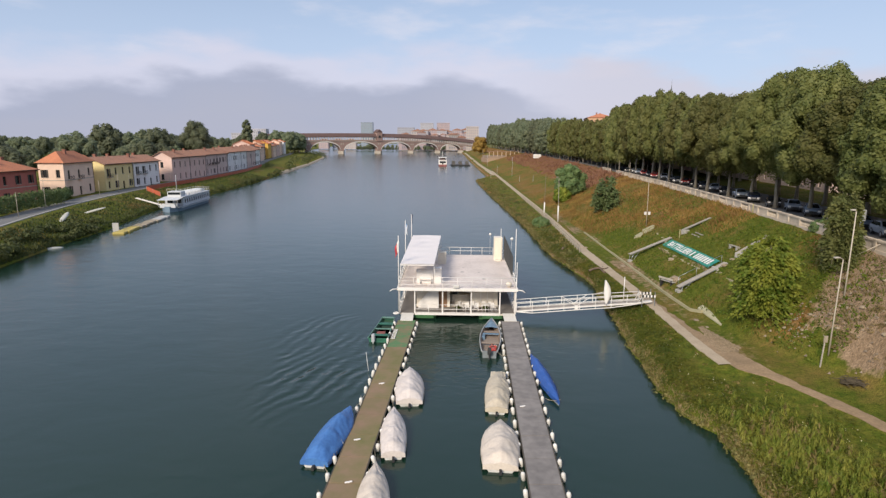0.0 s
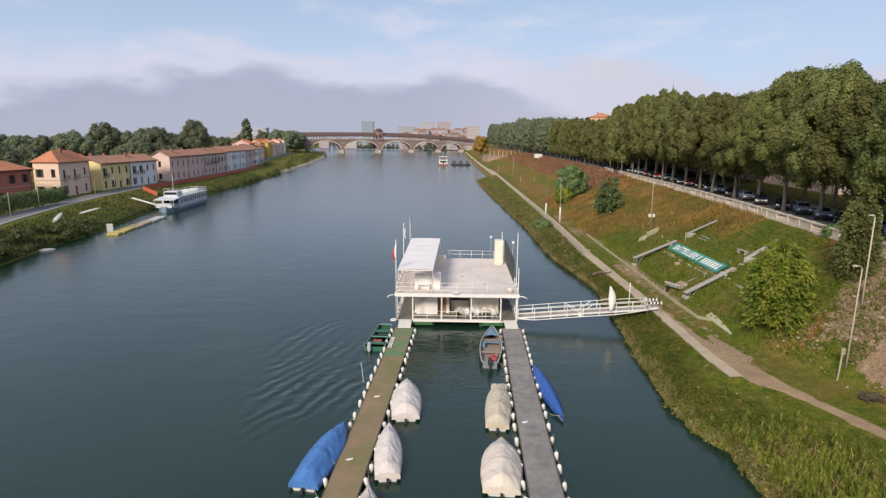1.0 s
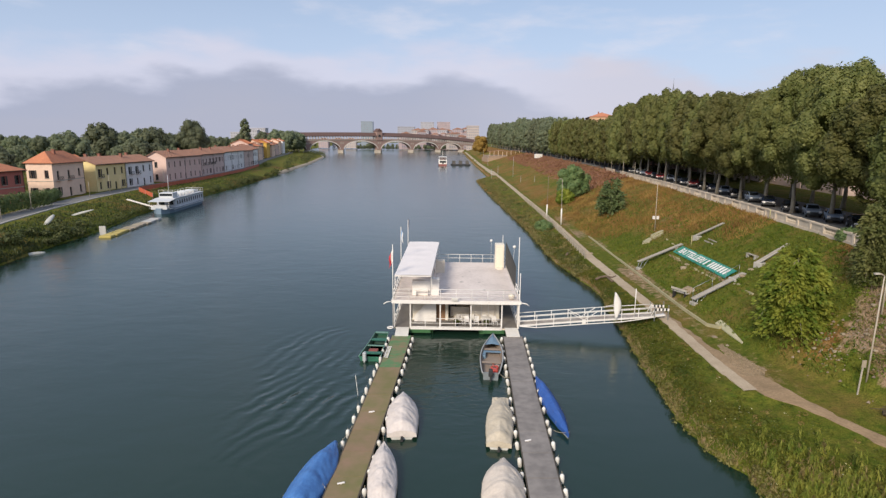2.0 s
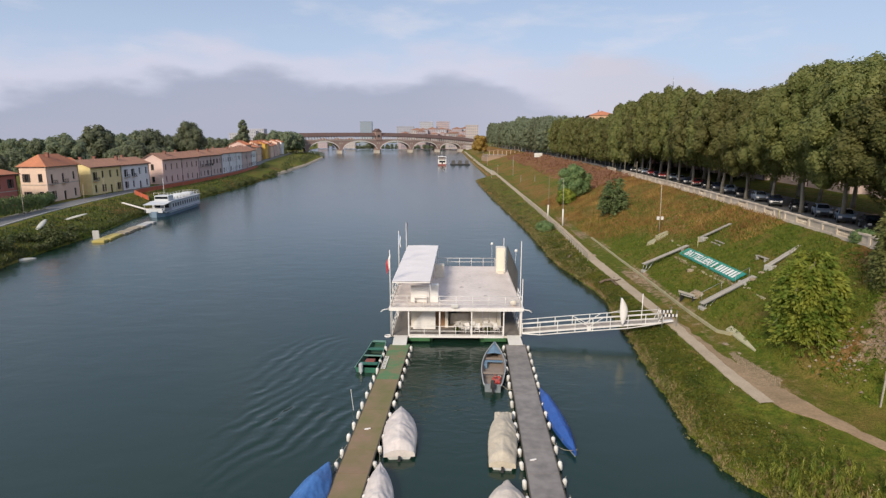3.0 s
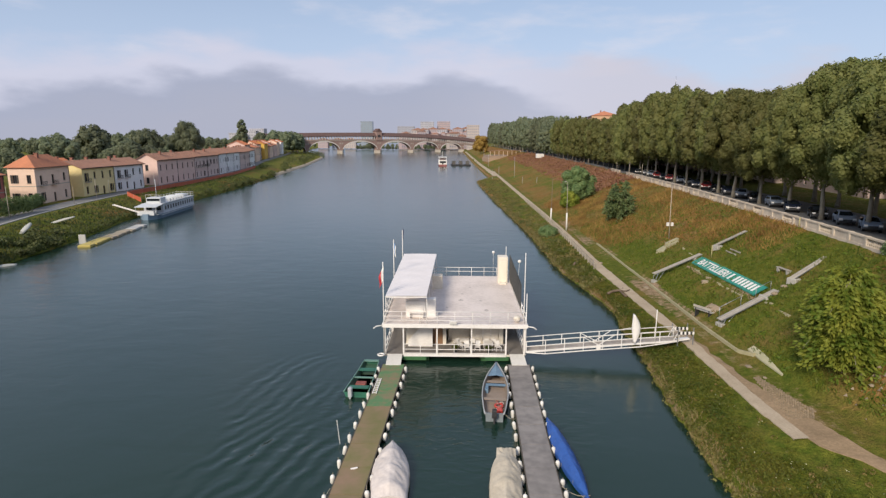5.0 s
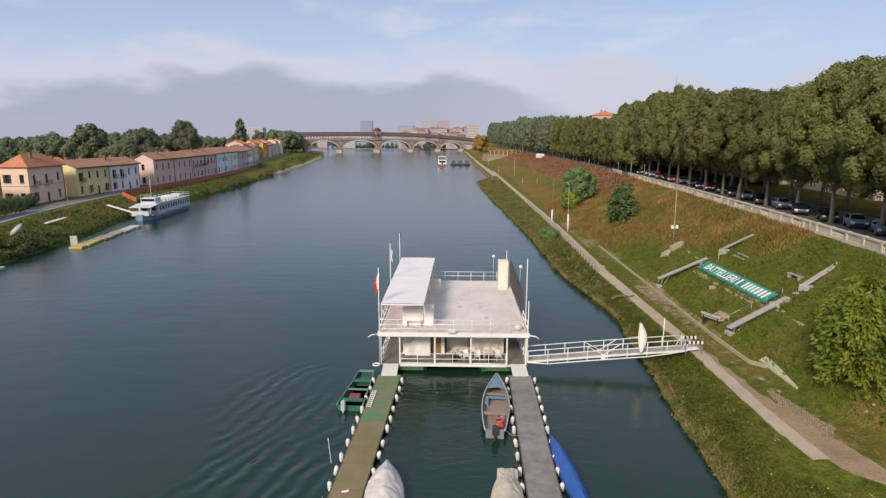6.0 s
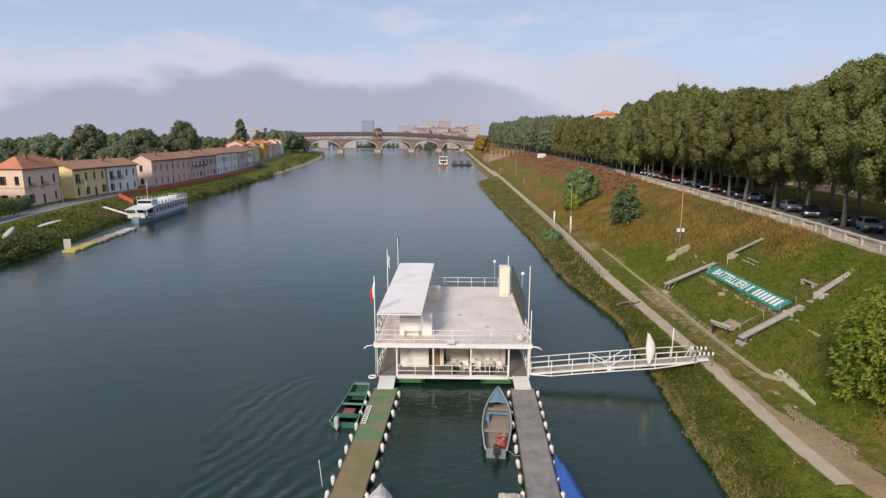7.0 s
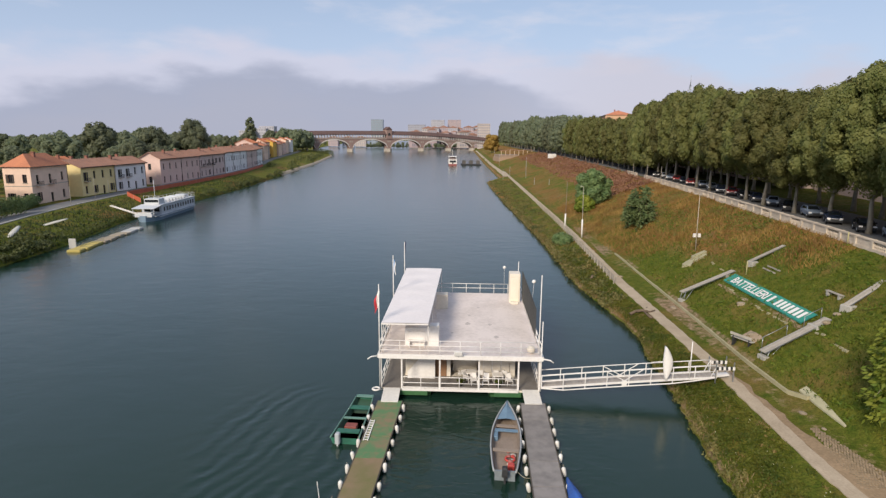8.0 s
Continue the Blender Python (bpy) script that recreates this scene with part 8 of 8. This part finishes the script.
    for k in range(4):
        part("side_stripe", Shape().box(2.44, 2.47, 3.0 + 5.6 * k, 8.2 + 5.6 * k, 0.75, 0.95), SHIPW, s)


ship()
fp = thing("floating_pier", "long floating pier with a yellow end", "pier", -64.0, 108.4, 0, 6.5)
YEL = mat("yellow_floats", (0.50, 0.39, 0.10), (0.36, 0.29, 0.09), rough=0.6)
GREYF = mat("grey_floats", (0.46, 0.45, 0.42), (0.36, 0.35, 0.33), rough=0.7)
BROWNF = mat("brown_floats", (0.36, 0.30, 0.22), (0.26, 0.215, 0.155), rough=0.9)
for k in range(12):
    part("float_unit", Shape().box(-1.1 + 0.12 * math.sin(2.3 * k), 1.1 + 0.18 * math.sin(1.7 * k), 2.1 * k + 0.10, 2.1 * k + 2.00, -0.2, 0.38 + 0.08 * math.sin(3.1 * k), 0.10), YEL if k < 4 else BROWNF if k < 9 else GREYF, fp)
part("ladder_board", Shape().box(-2.5, -1.3, 3.6, 3.8, 0.0, 1.7, 0.05), GREYF, fp, "pale upright board")
part("yellow_rail", Shape().tube([(1.1, 0.2, 0.42), (1.1, 0.2, 0.9), (1.1, 8.0, 0.9), (1.1, 8.0, 0.42)], 0.04, 6), YEL, fp)
gp = thing("gangplank", "narrow white gangplank from the bank to the boat", "gangway", 0, 0, 0)
ga, gb = Vector((-82.5, 150.0, 2.7)), Vector((-73.0, 144.5, 1.45))
part("plank", Shape().bar(ga, gb, 0.6, 0.10), GREYF, gp)
for e in (-0.3, 0.3):
    part("side_bar", Shape().bar(ga + Vector((0, e, 0.08)), gb + Vector((0, e, 0.08)), 0.05, 0.16), WHITE, gp)

# scrub along the left waterline and on the far spit
P = []
rng = random.Random(77)
for k in range(78):
    near = k < 30 or k >= 54
    y = 72 + 46 * rng.random() if k >= 54 else 74 + 230 * rng.random() ** 1.3 if k < 30 else rng.uniform(300, 700)
    if 114 < y < 178:
        continue
    x = SHORE_L(y) - rng.uniform(0.2, 1.8 if k < 30 else 5.0) if near else SHORE_L(y) - rng.uniform(-1, 14)
    s = rng.uniform(0.5, 1.1) if near else rng.uniform(1.6, 3.2)
    P.append(crown_quads(500 + k, 0, 0.75 * s, 1.5 * s, 0.95 * s, 9, 200, 0.22 * s ** 0.5) + np.array([x, y, max(ground_z(x, y), 0.0)]))
sc = new("waterside_scrub", quads("waterside_scrub", np.concatenate(P), leaf_mat("scrub_leaves", (0.062, 0.088, 0.030), (0.150, 0.158, 0.058), 0.35, 0.5)))
tagged(sc, "tangled green scrub along the far waterline", "scrub", kind="stuff")


# ---- covered bridge ----
def bridge():
    B = thing("covered_bridge", "long red-brick covered bridge with stone-edged arches", "bridge", -93, 815, 0, 34.8)
    brick = mat("bridge_brick", (0.32, 0.215, 0.185), (0.26, 0.175, 0.15), rough=0.9, scale=0.15, fine=1.2, bump=0.1)
    piers = [-150, -105, -57, 0, 54, 102, 145]
    deck, W = 17.2, 8.0

    def dip(u):
        return -7.5 * (max(u, 0) / 165) ** 2 - 2.5 * (min(u, 0) / 165) ** 2

    for a, b in zip(piers[:-1], piers[1:]):
        pw = 2.3
        n = 24
        arc = []
        for i in range(n + 1):
            u = a + pw + (b - a - 2 * pw) * i / n
            t = 2 * i / n - 1
            arc.append((u, 3.6 + (15.8 - 3.6 + 0.7 * dip((a + b) / 2)) * math.sqrt(max(0, 1 - t * t * 0.985))))
        sh = Shape()
        for y in (0, W):
            pts = [(u, y, z) for u, z in arc] + [(u, y, deck) for u, z in reversed(arc)]
            for i in range(n):
                q = [(arc[i][0], y, arc[i][1]), (arc[i + 1][0], y, arc[i + 1][1]), (arc[i + 1][0], y, deck + dip(arc[i + 1][0])), (arc[i][0], y, deck + dip(arc[i][0]))]
                sh.add(q, [(0, 1, 2, 3) if y == 0 else (3, 2, 1, 0)])
        for i in range(n):
            sh.add([(arc[i][0], 0, arc[i][1]), (arc[i][0], W, arc[i][1]), (arc[i + 1][0], W, arc[i + 1][1]), (arc[i + 1][0], 0, arc[i + 1][1])], [(0, 1, 2, 3)])
        part("arch_wall", sh, brick, B)
        rg = Shape()
        for i in range(n):
            (u0, z0), (u1, z1) = arc[i], arc[i + 1]
            rg.loft([[(u, -0.35, z - 0.1), (u, 0.1, z - 0.1), (u, 0.1, z + 1.3), (u, -0.35, z + 1.3)] for u, z in ((u0, z0), (u1, z1))])
        part("arch_ring", rg, mat("ring_stone", (0.66, 0.61, 0.56), (0.56, 0.51, 0.46), rough=0.9, scale=0.3, fine=2), B, "pale stone arch ring")
    for k, a in enumerate(piers):
        w = 3.6 if k == 3 else 2.3
        part("pier", Shape().box(a - w, a + w, -0.05, W + 0.05, 4.0, deck + dip(a)), brick, B)
        pts = [(a - w - 0.3, -0.4), (a, -3.0), (a + w + 0.3, -0.4), (a + w + 0.3, W + 0.4), (a, W + 3.0), (a - w - 0.3, W + 0.4)]
        part("cutwater", Shape().loft([[(x, y, z) for x, y in pts] for z in (-2, 3.8)]), STONE, B, "pale stone cutwater")
        for s in (-1, 1):
            part("spandrel_niche", Shape().box(a + s * 1.5 - 0.8, a + s * 1.5 + 0.8, -0.12, -0.06, 12.6 + dip(a), 14.6 + dip(a)), STONE, B)
    us = [-165 + 335 * i / 40 for i in range(41)]

    def run(name, y0, y1, z0, z1, m):
        part(name, Shape().loft([[(u, y0, z0 + dip(u)), (u, y1, z0 + dip(u)), (u, y1, z1 + dip(u)), (u, y0, z1 + dip(u))] for u in us]), m, B)

    run("cornice", -0.5, W + 0.5, deck, deck + 0.7, STONE)
    for y in (-0.1, W - 0.3):
        run("parapet", y, y + 0.4, deck + 0.7, deck + 1.8, brick)
        run("beam", y - 0.2, y + 0.5, deck + 5.2, deck + 6.0, brick)
    col = Shape().box(-0.55, 0.55, -0.2, 0.35, deck + 1.8, deck + 5.3).mesh("column", mat("bridge_column", (0.64, 0.58, 0.53), (0.54, 0.48, 0.43), rough=0.9))
    for i in range(84):
        for y in (0.0, W - 0.2):
            o = new("column", col)
            o.parent = B
            o.matrix_basis = pose(-163 + 4.0 * i, y, dip(-163 + 4.0 * i))
    part("roof", Shape().loft([[(u, -1.2, deck + 5.8 + dip(u)), (u, W + 1.2, deck + 5.8 + dip(u)), (u, W / 2, deck + 10.6 + dip(u))] for u in us]), mat("bridge_roof_tiles", (0.130, 0.078, 0.068), (0.10, 0.062, 0.055), rough=0.9, scale=0.2, fine=1.5), B, "dark terracotta roof")
    part("tower", Shape().box(-4.4, 4.4, -1.0, W + 1, deck, 29.5, 0.2), brick, B)
    # no hole in the tower: a dark plate gives the shade of the archway
    part("tower_arch", Shape().loft([[(2.0 * math.cos(a), y, deck + 5.5 + 2.4 * max(math.sin(a), -1.2)) for a in np.linspace(-0.5, math.pi + 0.5, 12)] for y in (-1.12, -1.02)]), DARK, B, "dark arched plate for a shaded opening")
    part("tower_gable", Shape().loft([[(-5, y, 29.5), (5, y, 29.5), (0, y, 33.5)] for y in (-1.4, W + 1.4)]), mat("bridge_roof_tiles", (0.23, 0.125, 0.095)), B)


bridge()


def block(x, y, w, d, h, material, label, floors, bays, z=ROAD_Z, rz=0, roof=None, name="city_building"):
    b = thing(name, label, "building", x, y, z, rz, group="town beyond the bridge")
    part("wall", Shape().box(-w / 2, w / 2, -d / 2, d / 2, -1, h), material, b)
    part("parapet", Shape().box(-w / 2 - 0.3, w / 2 + 0.3, -d / 2 - 0.3, d / 2 + 0.3, h, h + 0.8), material, b)
    me = Shape().box(-0.5 * w / bays * 0.55, 0.5 * w / bays * 0.55, -0.08, 0.0, 0, h / floors * 0.5).mesh("window", mat("far_blinds", (0.27, 0.27, 0.30), (0.22, 0.22, 0.25), rough=0.4))
    for f in range(floors):
        for k in range(bays):
            o = new("window", me)
            o.parent = b
            o.matrix_basis = pose(-w / 2 + w * (k + 0.5) / bays, -d / 2 - 0.02, h * (f + 0.35) / floors)
    if roof:
        part("roof", Shape().loft([[(-w / 2 - 0.8, y, h + 0.7), (w / 2 + 0.8, y, h + 0.7), (0, y, h + 0.7 + w * 0.18)] for y in (-d / 2 - 0.8, d / 2 + 0.8)]), roof, b)
    return b


# town walls, greyed so that their base colours carry the far haze
CITYG = mat("grey_town_plaster", (0.36, 0.36, 0.40), (0.31, 0.31, 0.35), rough=0.8, scale=0.1, fine=0.6)
CITYW = mat("white_town_plaster", (0.44, 0.43, 0.46), (0.38, 0.37, 0.40), rough=0.8, scale=0.1, fine=0.6)
CITYP = mat("pink_town_plaster", (0.44, 0.34, 0.34), (0.38, 0.29, 0.29), rough=0.8, scale=0.1, fine=0.6)
CITYC = mat("cream_town_plaster", (0.48, 0.41, 0.38), (0.41, 0.35, 0.32), rough=0.8, scale=0.1, fine=0.6)


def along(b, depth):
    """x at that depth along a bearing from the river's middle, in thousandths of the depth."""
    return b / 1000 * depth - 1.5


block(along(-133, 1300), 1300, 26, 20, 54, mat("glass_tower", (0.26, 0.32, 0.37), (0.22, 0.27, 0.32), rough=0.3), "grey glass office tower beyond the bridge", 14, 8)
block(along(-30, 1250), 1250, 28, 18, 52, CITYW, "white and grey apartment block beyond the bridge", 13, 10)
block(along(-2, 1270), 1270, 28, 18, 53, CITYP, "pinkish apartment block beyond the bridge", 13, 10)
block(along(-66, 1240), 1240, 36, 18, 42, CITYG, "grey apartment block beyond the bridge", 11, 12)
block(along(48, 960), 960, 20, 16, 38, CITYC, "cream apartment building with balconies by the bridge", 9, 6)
rng = random.Random(14)
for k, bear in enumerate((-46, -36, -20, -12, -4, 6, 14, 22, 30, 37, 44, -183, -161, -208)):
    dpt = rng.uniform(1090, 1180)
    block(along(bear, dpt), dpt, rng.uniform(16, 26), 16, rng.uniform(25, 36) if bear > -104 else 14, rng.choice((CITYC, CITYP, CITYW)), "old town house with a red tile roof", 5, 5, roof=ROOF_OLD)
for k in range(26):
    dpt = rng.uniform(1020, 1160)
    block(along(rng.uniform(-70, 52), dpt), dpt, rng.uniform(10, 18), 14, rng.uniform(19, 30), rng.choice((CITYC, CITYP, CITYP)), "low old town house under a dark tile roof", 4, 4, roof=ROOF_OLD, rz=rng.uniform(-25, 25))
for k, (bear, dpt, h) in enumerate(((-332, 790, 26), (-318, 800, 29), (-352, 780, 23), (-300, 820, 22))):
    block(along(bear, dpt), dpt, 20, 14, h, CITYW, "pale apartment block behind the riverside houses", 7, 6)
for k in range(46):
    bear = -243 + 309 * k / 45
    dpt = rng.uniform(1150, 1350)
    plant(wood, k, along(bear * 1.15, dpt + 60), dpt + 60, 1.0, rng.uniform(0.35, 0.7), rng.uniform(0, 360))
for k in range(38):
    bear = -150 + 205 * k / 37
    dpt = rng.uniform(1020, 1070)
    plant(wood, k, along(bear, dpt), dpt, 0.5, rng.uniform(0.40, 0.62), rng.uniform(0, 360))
# rooftops and a lattice mast behind the embankment trees
house(91, 388, 262, 26, 16, 23.5, plaster("orange_plaster", (0.58, 0.36, 0.22)), ROOF, "tall orange town house above the trees", 6, 5, True, 3, 3.0, 70, shutters=False, group="town above the trees", z=STREET_Z)
ms = thing("lattice_mast", "slim grey lattice mast behind the trees", "mast", 245, 640, STREET_Z)
for a in range(4):
    sx, sy = (-1, 1)[a % 2], (-1, 1)[a // 2]
    part("leg", Shape().tube([(sx * 5, sy * 5, 0), (sx * 1.1, sy * 1.1, 58), (sx * 0.5, sy * 0.5, 66)], 0.20, 5), STEEL, ms)
for k in range(11):
    z = 5.6 * k + 4
    r = 5 - 3.9 * z / 58 if z < 58 else 1.0
    part("brace", Shape().tube([(-r, -r, z), (r, -r, z + 4), (r, r, z), (-r, r, z + 4), (-r, -r, z)], 0.11, 4), STEEL, ms)
part("platform", Shape().box(-1.9, 1.9, -1.9, 1.9, 57.6, 58.4, 0.1), STEEL, ms)
part("spike", Shape().tube([(0, 0, 65), (0, 0, 76)], [0.4, 0.1], 6), STEEL, ms)

# street fronts behind the plane trees
rng = random.Random(15)
y = 36.0
k = 0
while y < 320:
    L = rng.uniform(20, 30)
    house(BALUS(y) + 30, y + L, -90 - 8, L, 12, rng.uniform(10, 13), rng.choice((PEACH, ROSE, ROSE, PINK)), ROOF_OLD, "plastered town house behind the plane trees", 3, 5, False, 1, 2.4, 80 + k, shutters=False, group="street fronts behind the trees", z=STREET_Z)
    y += L + rng.uniform(2, 5)
    k += 1

# far quay: moored launch, dark pontoon, terrace and an autumn tree
lb = thing("moored_launch", "white two-deck launch moored at the far quay", "boat", -2.5, 418, 0, 2)
part("hull", Shape().loft([[(-3.2 * k, y, 1.2), (-2.6 * k, y, -0.4), (2.6 * k, y, -0.4), (3.2 * k, y, 1.2)] for y, k in ((0, 0.9), (14, 1.0), (20, 0.3))]), mat("launch_hull", (0.30, 0.10, 0.09), rough=0.6), lb, "dark red hull")
part("cabin", Shape().box(-2.9, 2.9, 0.5, 13, 1.2, 4.2, 0.1), WHITE, lb)
part("upper_cabin", Shape().box(-2.0, 2.0, 3, 11, 4.2, 6.0, 0.1), mat("launch_upper", (0.20, 0.12, 0.11), rough=0.6), lb, "dark upper cabin")
part("awning", Shape().box(-2.9, 2.9, 0.8, 12, 6.1, 6.35, 0.05), WHITE, lb, "white awning over the upper deck")
for x in (-2.7, 2.7):
    part("awning_post", Shape().tube([(x, 1.0, 4.2), (x, 1.0, 6.1)], 0.09, 6), WHITE, lb)
part("deck_rail", Shape().tube([(-2.8, 0.6, 4.2), (-2.8, 0.6, 5.1), (2.8, 0.6, 5.1), (2.8, 0.6, 4.2)], 0.07, 6), WHITE, lb)
part("stern_door", Shape().box(-0.5, 0.5, 0.40, 0.5, 1.3, 3.5), DARK, lb)
part("stern_window", Shape().box(-2.2, 2.2, 0.42, 0.5, 2.2, 3.6), GLASS, lb)
part("mast", Shape().tube([(0, 9, 6.6), (0, 9, 10.5)], 0.12, 6), WHITE, lb)
dp = thing("dark_pontoon", "dark landing pontoon at the far quay", "pontoon", 9.5, 428, 0, 3)
part("float", Shape().box(-6, 8, -4, 6, -0.3, 0.9), DARK, dp)
for x in (-4, 1, 6):
    part("hut", Shape().box(x - 1.2, x + 1.2, -1, 3, 0.9, 3.4), mat("dark_hut", (0.08, 0.075, 0.07), (0.12, 0.11, 0.1), rough=0.8), dp)
tc = thing("cafe_terrace", "ochre terrace with posts on the far embankment", "terrace", 44, 455, 6.5, 5)
part("platform", Shape().box(-13, 13, -10, 22, -5, -1.6), plaster("terrace_plaster", (0.36, 0.25, 0.17)), tc)
part("terrace_floor", Shape().box(-12, 13, -8, 22, -1.6, 0.2), plaster("terrace_floor", (0.30, 0.22, 0.16)), tc)
for k in range(8):
    part("post", Shape().box(-11.6 + 3.3 * k, -11.2 + 3.3 * k, -8, -7.6, 0.2, 3.4 + 0.5 * (k % 3)), plaster("terrace_post", (0.55, 0.42, 0.30)), tc)
for k in range(4):
    part("pergola", Shape().box(-12 + 6.3 * k, -6.4 + 6.3 * k, -8.2, 0, 3.6 + 0.4 * (k % 2), 3.8 + 0.4 * (k % 2)), mat("pergola_cloth", (0.36, 0.20, 0.13), rough=0.9), tc, "faded awning strip")
for x, y, w in ((52, 332, 4.2),):
    solid("parked_van", Shape().box(-w / 2, w / 2, -1.2, 1.2, 0.3, 2.6, 0.25), WHITE, "white van parked on the far embankment", "van", x, y, ground_z(x, y) + 0.02, 10, group="vans on the embankment")
t = thing("autumn_tree", "golden autumn tree beside the bridge", "tree", 38, 640, 2.0)
o = new("crown", quads("crown", lobed_crown(600, 12, 8.5, 10, 22, 2200, 0.6), LEAF_ORANGE))
o.parent = t
part("trunk", trunk_shape(5, 0.4, 5, 12, 8), BARK, t)
